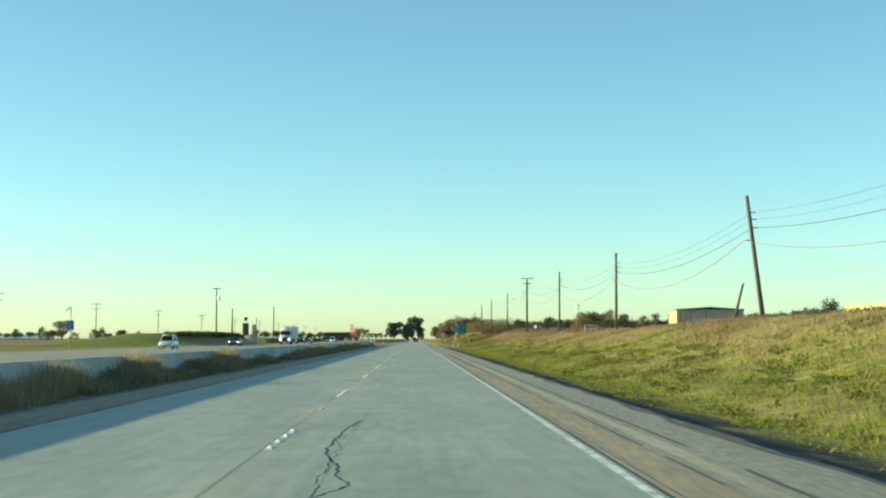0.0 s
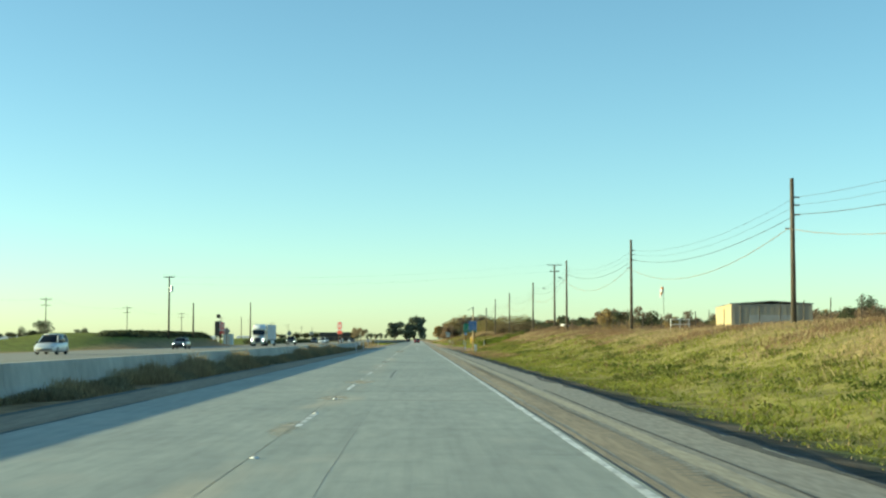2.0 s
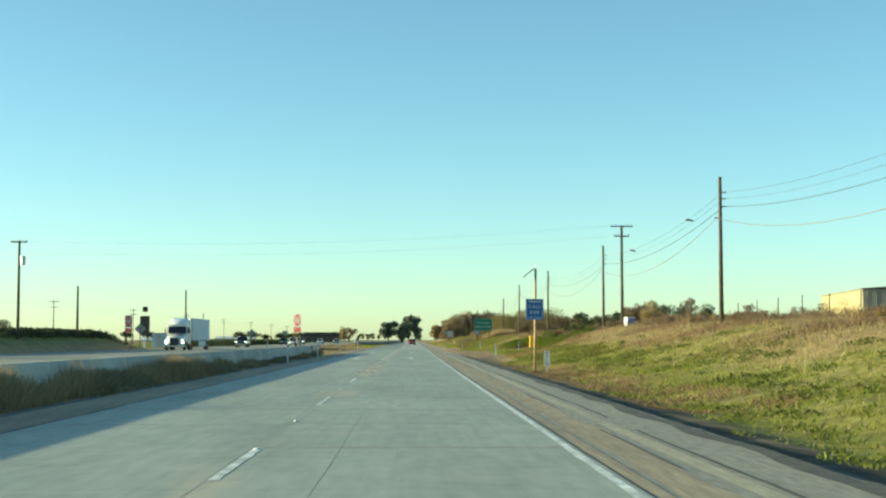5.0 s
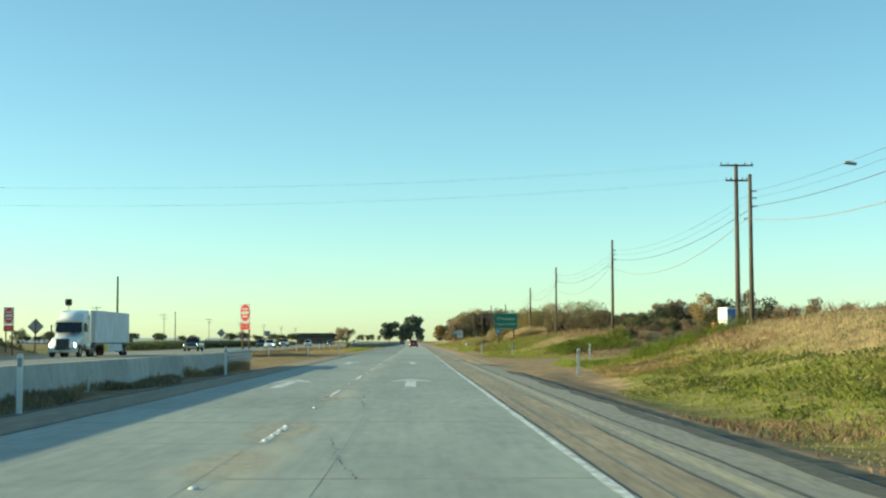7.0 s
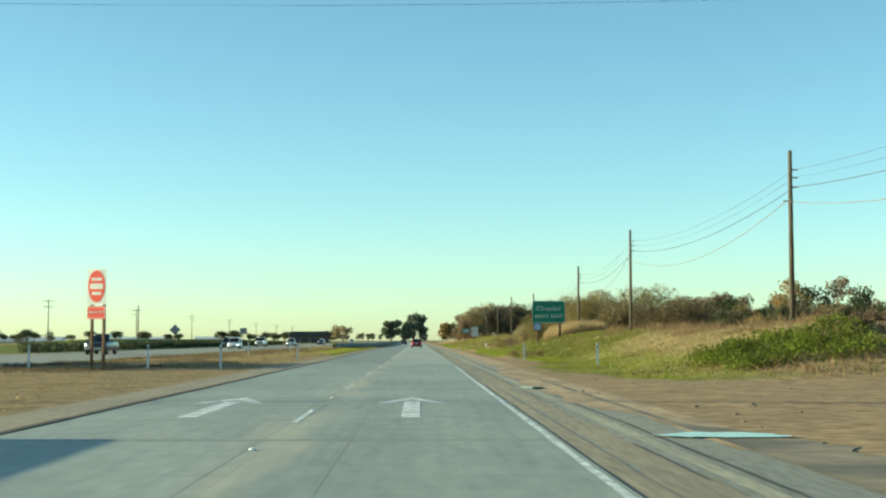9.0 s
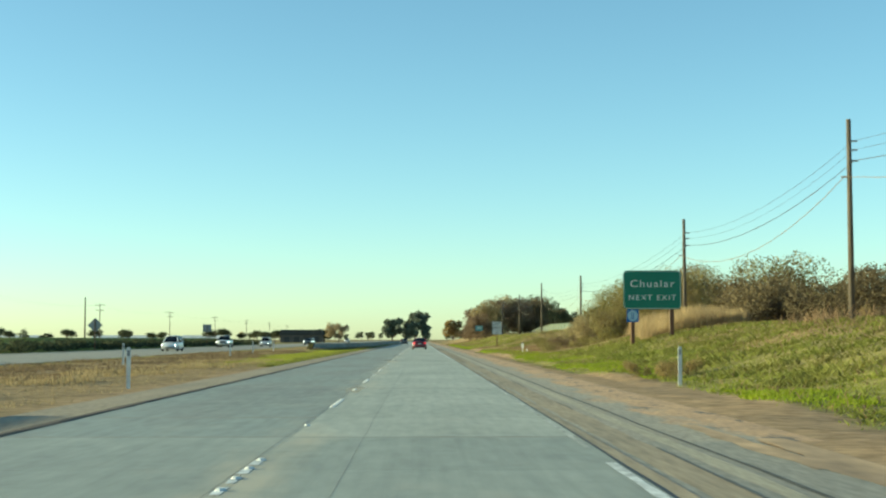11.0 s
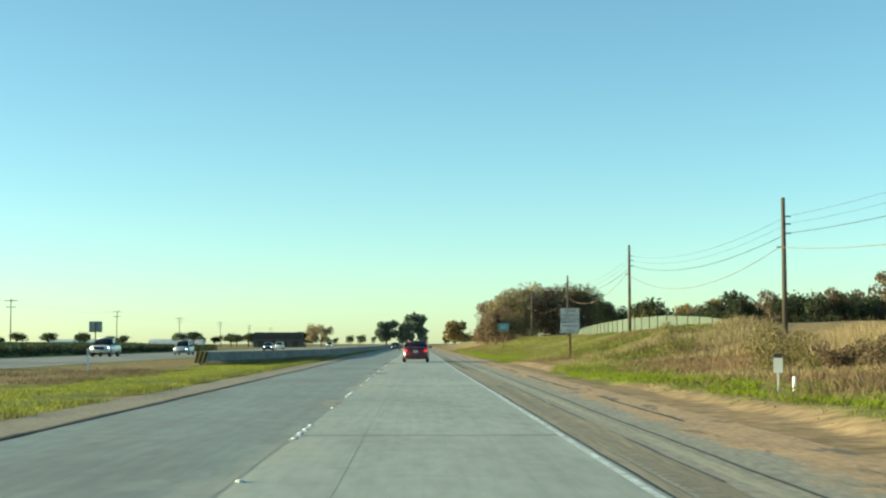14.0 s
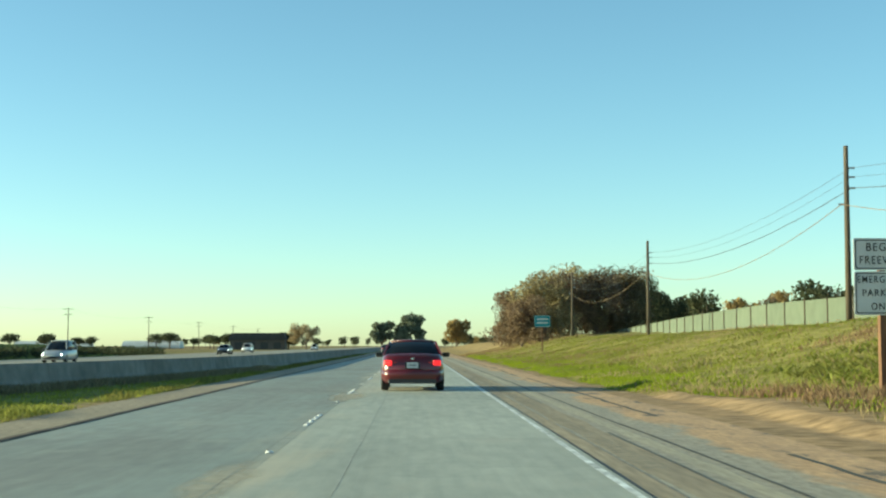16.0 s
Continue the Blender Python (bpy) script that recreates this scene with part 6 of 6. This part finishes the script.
def plant(name, place, blobs, n, size, leaf, label, category, trunk=0.2, group="", stems=None, hollow=0.45):
    """A tree or bush: trunk and limbs that reach into each lump of its crown."""
    t = thing(name, place, label, category, group)
    base = min(b[2] - b[5] for b in blobs)
    fork = Vector((0, 0, max(0.3, base * 0.9)))
    bm = rod((0, 0, -0.2), fork, trunk, trunk * 0.75, 8)
    part("trunk", bm, BARK, t)
    for b in blobs[:6]:
        tip = Vector((b[0], b[1], b[2] + b[5] * 0.3))
        mid = fork.lerp(tip, 0.5) + Vector((rng.uniform(-0.1, 0.1), rng.uniform(-0.1, 0.1), 0)) * (tip - fork).length
        bm = rod(fork - Vector((0, 0, 0.05)), mid, trunk * 0.55, trunk * 0.38, 6)
        rod(mid, tip, trunk * 0.38, trunk * 0.12, 6, bm)
        part("limb", bm, BARK, t)
    me = leaf_mesh("crown", blobs, n, size, leaf, hollow)
    ob = new("crown", me)
    ob.parent = t
    return t


OLIVE = mat("olive bush leaves", (0.25, 0.22, 0.085), 0.85, vary=0.3, scale=0.5, second=(0.27, 0.205, 0.10), second_scale=0.35, leafy=0.35, island=0.3)
RUST = mat("autumn brown leaves", (0.40, 0.28, 0.125), 0.85, vary=0.25, scale=0.5, second=(0.31, 0.235, 0.105), second_scale=0.3, leafy=0.4, island=0.3)
DARK_LEAF = mat("dark green leaves", (0.08, 0.09, 0.05), 0.85, vary=0.25, scale=0.4, second=(0.10, 0.105, 0.06), second_scale=0.3, leafy=0.35, island=0.4)
# evergreen leaf colour lightened to carry the haze of distance
HAZY_LEAF = mat("haze-paled evergreen leaves", (0.23, 0.25, 0.18), 0.9, vary=0.25, scale=0.2, second=(0.18, 0.20, 0.14), second_scale=0.1, leafy=0.25, island=0.4)
BRUSH = mat("bare brown brush", (0.27, 0.19, 0.125), 0.85, vary=0.25, scale=0.5, second=(0.19, 0.14, 0.095), second_scale=0.3, leafy=0.3, island=0.4)


def lumps(n, rx, ry, z0, z1, r, seed):
    q = np.random.default_rng(seed)
    return [(q.uniform(-rx, rx), q.uniform(-ry, ry), q.uniform(z0, z1), r * q.uniform(0.7, 1.2), r * q.uniform(0.7, 1.2), r * q.uniform(0.6, 1.0)) for _ in range(n)]


def on(x, y):
    return (x, y, height(x, y))


# the big thicket behind the town sign
STRAW_TWIGS = mat("dry straw-coloured twigs", (0.37, 0.295, 0.16), 0.85, vary=0.25, scale=0.5, second=(0.28, 0.225, 0.12), second_scale=0.4, leafy=0.3, island=0.35)
DARK_BRUSH = mat("dark half-bare twigs", (0.16, 0.125, 0.075), 0.85, vary=0.25, scale=0.5, second=(0.21, 0.16, 0.085), second_scale=0.3, leafy=0.3, island=0.35)
for i, (x, y, h, r, leaf) in enumerate(((15.8, 419, 3.9, 1.8, OLIVE), (16.2, 413, 5.6, 2.5, OLIVE), (15.6, 406, 5.6, 2.5, OLIVE), (18.6, 404, 6.0, 3.0, OLIVE), (16.4, 399, 5.9, 2.5, OLIVE), (18.2, 395, 6.6, 2.9, OLIVE), (19.0, 413, 6.2, 3.0, OLIVE),
                                        (14.4, 401, 3.8, 1.8, OLIVE), (13.9, 408, 3.4, 1.6, OLIVE), (13.4, 396, 2.8, 1.5, OLIVE), (13.6, 413, 2.4, 1.4, STRAW_TWIGS), (12.6, 403, 2.2, 1.4, STRAW_TWIGS), (21.5, 390, 3.6, 2.6, DARK_BRUSH), (20.0, 381, 2.8, 2.4, DARK_BRUSH), (23.5, 376, 3.3, 2.6, DARK_BRUSH), (24.5, 398, 5.6, 3.2, OLIVE), (23, 412, 5.2, 3.0, BRUSH), (27, 384, 3.6, 2.8, DARK_BRUSH))):
    b = lumps(9, r * 0.75, r * 0.85, h * 0.28, h * 0.72, r * 0.62, 20 + i)
    b += lumps(5, r * 0.9, r * 0.9, 0.5, 1.2, r * 0.5, 60 + i)
    plant("thicket_bush", on(x, y), b, 25000 if i < 7 else (13000 if i < 12 else 9000), 0.062 if i < 12 else 0.1, leaf, "tall olive-brown leafy thicket bush on the bank" if leaf is OLIVE else "tall brown half-bare thicket bush on the bank", "bush", 0.12,
          "bushes of the thicket", hollow=0.35)
# tree clump across the fence end
for i, (x, y, h, r) in enumerate(((11.5, 588, 7.0, 2.6), (14.0, 592, 8.6, 3.2), (18.5, 600, 9.4, 3.6), (22.5, 606, 9.2, 3.6), (26.5, 612, 9.4, 3.6), (30.5, 618, 8.0, 3.2), (12.5, 604, 7.6, 3.0), (16.3, 596, 9.0, 3.4), (34.5, 628, 6.5, 2.6), (20.8, 598, 9.3, 3.4), (24.6, 601, 9.0, 3.4))):
    h *= 0.87
    leaf = (BRUSH, STRAW_TWIGS, DARK_BRUSH, DARK_LEAF)[(0, 1, 1, 0, 3, 3, 0, 0, 3, 0, 2)[i]]
    b = lumps(9, r * 0.7, r * 0.7, h * 0.45, h * 0.85, r * 0.55, 90 + i) + lumps(7, r * 0.85, r * 0.85, 0.9, 3.2, r * 0.6, 120 + i)
    plant("roadside_tree", on(x, y), b, 9500, 0.155, leaf, "dark green spreading tree in a dense clump" if leaf is DARK_LEAF else "brown half-bare spreading tree in a dense clump", "tree", 0.2, "trees of the clump", hollow=0.4)
# shrubs along the crest
kinds = []
for i in range(5):
    r = (0.9, 1.2, 1.5, 1.1, 1.8)[i]
    kinds.append(plant("crest_shrub", on(24 + i, 310 + 22 * i), lumps(8, r * 0.9, r * 0.9, r * 0.3, r * 1.1, r * 0.55, 150 + i), 1700, 0.085, (BRUSH, RUST, OLIVE, BRUSH, RUST)[i],
                       ("bare brown shrub on the crest", "rust-brown shrub on the crest", "olive shrub on the crest")[(0, 1, 2, 0, 1)[i]], "shrub", 0.05, "shrubs on the crest", hollow=0.3))
random.seed(8)
for i in range(110):
    y = random.uniform(50, 430)
    if crossing(y) > 0.2 or 250 < y < 322:
        continue
    x = random.choice((random.uniform(18.5, 26), random.uniform(26, 60)))
    low = 0.42 if y < 388 else 1.0
    copy_thing(kinds[i % 5], pose(*on(x, y), 0, 0, random.uniform(0, 360)) @ Matrix.Scale(low * random.uniform(0.7, 1.25), 4))
# low brown brush on the crest before the side road
for i in range(26):
    x, y = random.uniform(16.5, 27), random.uniform(226, 256)
    copy_thing(kinds[(0, 3)[i % 2]], pose(*on(x, y), 0, 0, 77 * i) @ Matrix.Scale(random.uniform(0.35, 0.62), 4))
# brush about the mouth of the side road
for x, y, s, k in ((17.0, 296, 0.4, 0), (18.6, 299, 0.45, 3), (20.2, 294, 0.5, 0), (16.2, 301, 0.35, 3), (22, 290, 0.5, 0), (24.5, 286, 0.5, 0), (27, 283, 0.5, 3), (19, 303, 0.4, 0), (21.5, 300, 0.4, 3), (12.4, 262, 0.55, 3), (14.0, 258, 0.6, 0), (15.5, 263, 0.6, 3), (17.5, 259, 0.6, 0)):
    copy_thing(kinds[k], pose(*on(x, y), 0, 0, 40 * x) @ Matrix.Scale(s, 4))
LUSH = mat("lush green leaves", (0.18, 0.215, 0.035), 0.85, vary=0.25, scale=0.5, second=(0.10, 0.12, 0.03), second_scale=0.4, leafy=0.35, island=0.35)
mass = [(q.x, q.y, height(13.2 + q.x, 296.0 + q.y) - height(13.2, 296.0) + 0.2, 0.7, 0.7, 0.4) for q in (Vector((random.uniform(-2.8, 2.8), random.uniform(-3.2, 2.6))) for _ in range(56))]
plant("green_bush", on(13.2, 296.0), mass, 20000, 0.06, LUSH, "low lush green creeper spread over the bank", "bush", 0.04, "green bushes", hollow=0.3)
# green growth and dry tufts at the near corner of the side road
FRESH = mat("fresh green leaves", (0.34, 0.37, 0.075), 0.85, vary=0.3, scale=0.8, second=(0.22, 0.25, 0.05), second_scale=0.5, leafy=0.35, island=0.35)
for bx, by, rx, ry, n, h, leaf, label in ((9.6, 263.0, 2.0, 4.5, 60, 0.24, FRESH, "fresh green low growth beside the dirt side road"), (13.0, 257.0, 2.4, 4.5, 46, 0.5, LUSH, "lush green low bushes beside the dirt side road"),
                                          (9.4, 247.0, 1.6, 4.0, 40, 0.22, RUST, "orange-brown dry tufts at the foot of the bank")):
    mass = [(q.x, q.y, height(bx + q.x, by + q.y) - height(bx, by) + 0.3 * h, 0.6, 0.6, h * random.uniform(0.5, 1.3)) for q in (Vector((random.uniform(-rx, rx), random.uniform(-ry, ry))) for _ in range(n))]
    plant("low_bush", on(bx, by), mass, 20000, 0.04, leaf, label, "bush", 0.03, "low bushes at the side road", hollow=0.3)
# bare brown brush across the side road
for i, (x, y) in enumerate(((15.8, 296.5), (17.2, 294.5), (18.6, 293.0), (20.0, 291.5), (21.6, 290.5), (23.2, 289.0), (25.0, 288.0), (27.0, 286.5), (17.0, 298.0), (19.2, 296.5))):
    copy_thing(kinds[(0, 3)[i % 2]], pose(*on(x, y), 0, 0, 61 * i) @ Matrix.Scale(0.42 + 0.05 * (i % 3), 4))
# tall brush beyond the bank
tall_brush = [plant("brush_thicket", on(56 + 4 * i, 262 + 5 * i), lumps(14, 2.6, 2.4, 0.7, 2.2, 1.0, 185 + i), 2000, 0.18, (BRUSH, DARK_LEAF)[i], ("tall bare brown brush beyond the bank", "dark leafy brush beyond the bank")[i], "bush", 0.06, "brush beyond the bank", hollow=0.25) for i in range(2)]
for k in range(20):
    x, y = 50 + 0.42 * k + random.uniform(-1.5, 1.5), 150 + 5.3 * k
    copy_thing(tall_brush[k % 2], pose(*on(x, y), 0, 0, 70 * k) @ Matrix.Scale(random.uniform(0.75, 1.1), 4))
for k in range(26):
    copy_thing(tall_brush[(1, 1, 0)[k % 3]], pose(*on(20 + 0.9 * k, 336 + random.uniform(-6, 6)), 0, 0, 59 * k) @ Matrix.Scale(random.uniform(0.42, 0.62), 4))
# scrub under the thicket
for i in range(11):
    x, y = random.uniform(11.0, 13.6), random.uniform(394, 424)
    copy_thing(kinds[(2, 0, 2, 3)[i % 4]], pose(*on(x, y), 0, 0, 47 * i) @ Matrix.Scale(random.uniform(0.45, 0.8), 4))
for x, y, s in ((6.9, 345.5, 0.3), (7.6, 344, 0.4), (8.6, 346, 0.35), (7.2, 349, 0.25)):
    copy_thing(kinds[1], pose(*on(x, y), 0, 0, 90 * x) @ Matrix.Scale(s, 4))
# low shrubs in the reeds
for x, y, s in ((12.6, 430, 0.75), (12.0, 447, 0.55), (10.8, 425, 0.6), (9.2, 402, 0.6), (13.5, 456, 0.45)):
    copy_thing(kinds[2], pose(*on(x, y), 0, 0, 50 * s) @ Matrix.Scale(s, 4))
# taller trees standing behind the crest
wood = []
for i in range(4):
    h, r = (9.0, 7.5, 10.0, 8.0)[i], (2.4, 2.8, 2.2, 3.0)[i]
    wood.append(plant("field_tree", on(52 + 5 * i, 440 + 6 * i), lumps(15, r * 0.85, r * 0.85, h * 0.22, h * 0.8, r * 0.55, 200 + i), 1600, 0.26, (RUST, DARK_LEAF, BRUSH, DARK_LEAF)[i],
                      ("brown-leaved tree beyond the bank", "dark green tree beyond the bank")[i % 2], "tree", 0.2, "trees beyond the bank", hollow=0.35))
random.seed(12)
for x, y, s, k in ((68, 270, 0.85, 1), (60, 436, 0.7, 3), (66, 452, 0.68, 1), (72, 446, 0.7, 0), (47, 455, 0.8, 1), (36, 430, 0.5, 1), (40, 438, 0.55, 3), (33, 450, 0.5, 1), (44, 470, 0.6, 3), (38, 462, 0.55, 1), (30, 462, 0.5, 3), (50, 480, 0.7, 1),
                   (80, 470, 0.9, 2), (90, 480, 0.8, 3), (84, 340, 0.6, 1), (92, 352, 0.6, 3), (104, 350, 0.7, 2), (120, 352, 0.7, 1), (112, 300, 0.6, 3), (130, 330, 0.8, 1), (97, 290, 0.5, 0), (150, 400, 1.0, 2)):
    copy_thing(wood[k], pose(*on(x, y), 0, 0, 37 * x) @ Matrix.Scale(s, 4))
thin = []
for i in range(3):
    thin.append(plant("far_tree", on(70 + 9 * i, 640), lumps(8, 2.2, 2.2, 3.4, 6.8, 1.6, 260 + i), 600, 0.42, (DARK_LEAF, RUST, DARK_LEAF)[i], ("dark green tree in the far wood", "brown-leaved tree in the far wood")[i % 2], "tree", 0.2, "trees of the far wood", hollow=0.3))
for i in range(62):
    x = 44 + 1.5 * i + random.uniform(-0.8, 0.8)
    tall = np.interp(x, [44, 66, 70, 75, 79, 93, 96, 140], [0.9, 0.98, 1.35, 1.35, 1.2, 1.2, 1.1, 1.15])
    kind = 2 if 68 < x < 77 else (1, 3, 1, 3, 2, 3)[i % 6]
    size = tall * random.uniform(0.85, 1.1)
    bx, by, bz = on(x, 580 + random.uniform(-6, 10))
    copy_thing(wood[kind], pose(bx, by, bz - 1.3 * size, 0, 0, 53 * i) @ Matrix.Scale(size, 4))
for i in range(26):
    x = 80 + 2.3 * i + random.uniform(-0.8, 0.8)
    copy_thing(wood[(2, 0, 3, 2)[i % 4]], pose(*on(x, 364 + random.uniform(-6, 6)), 0, 0, 41 * i) @ Matrix.Scale(random.uniform(0.6, 0.85), 4))
copy_thing(wood[3], pose(*on(204, 692), 0, 0, 20) @ Matrix.Scale(2.7, 4))
for i in range(64):
    x = 47 + 0.78 * i + random.uniform(-0.5, 0.5)
    size = np.interp(x, [47, 60, 75, 97], [0.78, 0.92, 1.15, 1.2]) * random.uniform(0.86, 1.04)
    bx, by, bz = on(x, 640 + random.uniform(-9, 9))
    copy_thing(wood[(1, 3, 1, 3, 1, 3, 2)[i % 7]], pose(bx, by, bz - 1.3 * size, 0, 0, 61 * i) @ Matrix.Scale(size, 4))
for i in range(70):
    x = random.choice((random.uniform(-130, -24), random.uniform(16, 70)))
    copy_thing(thin[i % 3], pose(*on(x, random.uniform(1120, 1380)), 0, 0, 29 * i) @ Matrix.Scale(random.uniform(0.5, 0.9), 4))
for i in range(80):
    far_y = random.uniform(650, 880)
    x = (far_y - 437) * random.uniform(0.17, 0.42)
    copy_thing(thin[i % 3], pose(*on(x, far_y), 0, 0, 71 * i) @ Matrix.Scale(random.uniform(0.85, 1.2), 4))
for i in range(30):
    x = random.uniform(14, 80)
    copy_thing(thin[i % 3], pose(*on(x, random.uniform(760, 1100)), 0, 0, 71 * i) @ Matrix.Scale(random.uniform(0.4, 0.75), 4))
# single trees ahead
plant("round_tree", on(12.2, 837), lumps(9, 2.6, 2.4, 3.0, 6.8, 2.0, 301), 3500, 0.4, RUST, "round brown tree beside the highway", "tree", 0.3)
plant("shade_tree", on(-22, 1400), lumps(9, 6, 6, 8, 16, 4.0, 303) + lumps(4, 5, 6, 4, 8, 3, 304), 6000, 0.9, HAZY_LEAF, "large dark evergreen tree at the road's far end", "tree", 0.7, hollow=0.3)
plant("shade_tree", on(-3, 1405), lumps(14, 8, 6, 9, 20, 4.6, 305) + lumps(8, 8, 6, 4, 10, 4.0, 306), 8000, 0.9, HAZY_LEAF, "large dark evergreen tree at the road's far end", "tree", 0.7, hollow=0.3)
plant("bare_tree", on(-33, 868), lumps(12, 4.6, 4.0, 2.6, 7.0, 1.8, 307), 4200, 0.26, mat("pale half-bare twigs", (0.42, 0.33, 0.2), 0.85, vary=0.25, scale=0.3, leafy=0.3, island=0.3), "brown half-bare tree beside the farm building", "tree", 0.3, hollow=0.25)
plant("low_tree", on(-39.5, 880), lumps(7, 2.0, 2.4, 1.5, 4.4, 1.6, 308), 2000, 0.4, DARK_LEAF, "low dark tree beside the farm building", "tree", 0.3)
# long white plastic tunnels under the far oaks
TUNNEL = mat("white tunnel plastic", (0.62, 0.62, 0.58), 0.6, vary=0.15, scale=0.3)
for x, y, w in ((-118, 1075, 26), (-165, 1085, 34), (-228, 1075, 40), (-300, 1080, 44), (-372, 1075, 40)):
    t = thing("plastic_tunnel", (x, y, -0.1), "long low white plastic crop tunnel across the field", "tunnel", "crop tunnels")
    arch = [(6.0 * math.cos(q), 3.6 * math.sin(q)) for q in np.linspace(0, math.pi, 9)]
    part("cover", prism(arch, w, pose(0, 0, 0, 0, 0, 90)), TUNNEL, t, smooth=False)
    part("base_rail", box((w, 12.1, 0.3), (0, 0, 0.15)), GREY_PLASTIC, t)
# flat-topped trees far across the fields
for x, y, sc in ((-243, 970, 2.0), (-262, 985, 1.3), (-272, 960, 1.1), (-225, 990, 1.15), (-214, 960, 1.2), (-205, 980, 0.9), (-196, 1000, 0.9)):
    copy_thing(wood[1 if x % 2 else 3], pose(x, y, 0, 0, 0, 3 * x) @ Matrix.Scale(sc, 4))
flat = []
for i in range(3):
    flat.append(plant("field_oak", (-150 - 14 * i, 1010, 0), [(q.x, q.y, 4.3 + 0.6 * math.sin(5 * q.x), 2.2, 2.2, 1.6) for q in (Vector((random.uniform(-3.5, 3.5), random.uniform(-2, 2))) for _ in range(8))], 900, 0.45,
                      DARK_LEAF, "dark flat-topped oak far across the field", "tree", 0.3, "far field oaks", hollow=0.2))
for i in range(44):
    x = -95 - i * 9.5 + random.uniform(-3, 3)
    if -195 < x < -150:
        continue
    copy_thing(flat[i % 3], pose(x, 1010 + random.uniform(-25, 60), 0, 0, 0, 40 * i) @ Matrix.Scale(random.uniform(0.7, 1.15), 4))
for i, x in enumerate((-62, -70, -58, -80)):
    copy_thing(flat[i % 3], pose(x, 900 + 30 * i, 0, 0, 0, 40 * i) @ Matrix.Scale(random.uniform(0.7, 1.0), 4))
for i in range(8):
    copy_thing(wood[1], pose(-95 - 22 * i + random.uniform(-8, 8), 560 + random.uniform(0, 120), 0, 0, 0, 33 * i) @ Matrix.Scale(random.uniform(0.35, 0.6), 4))
# dark leaves added as the shade on the mound's slope by the oncoming road
v = leaf_mesh("mound_crop", [(-38.8 - 4.4 * random.random(), yy, 0.0, 1.4, 2.2, 0.35) for yy in np.arange(246, 336, 1.1)], 10000, 0.24, DARK_LEAF, 0.3)
for q in v.vertices:
    q.co.z += max(0.0, height(min(q.co.x, -38.0), q.co.y)) + 0.05
tagged(new("mound_crop", v), "dark green leaves standing in for shade on the mound's slope", "crop", "", "stuff")
# hedge at the field edge
v = leaf_mesh("field_hedge", [(-40.6 + random.uniform(-0.6, 0.6), yy, height(-41.0, yy) * 0.6 + 0.45, 1.2, 2.6, 0.75) for yy in list(np.arange(285, 335, 4.0)) + list(np.arange(395, 660, 4.0))], 22000, 0.2, DARK_LEAF, 0.3)
tagged(new("field_hedge", v), "low dark hedge along the field edge", "hedge", "", "stuff")
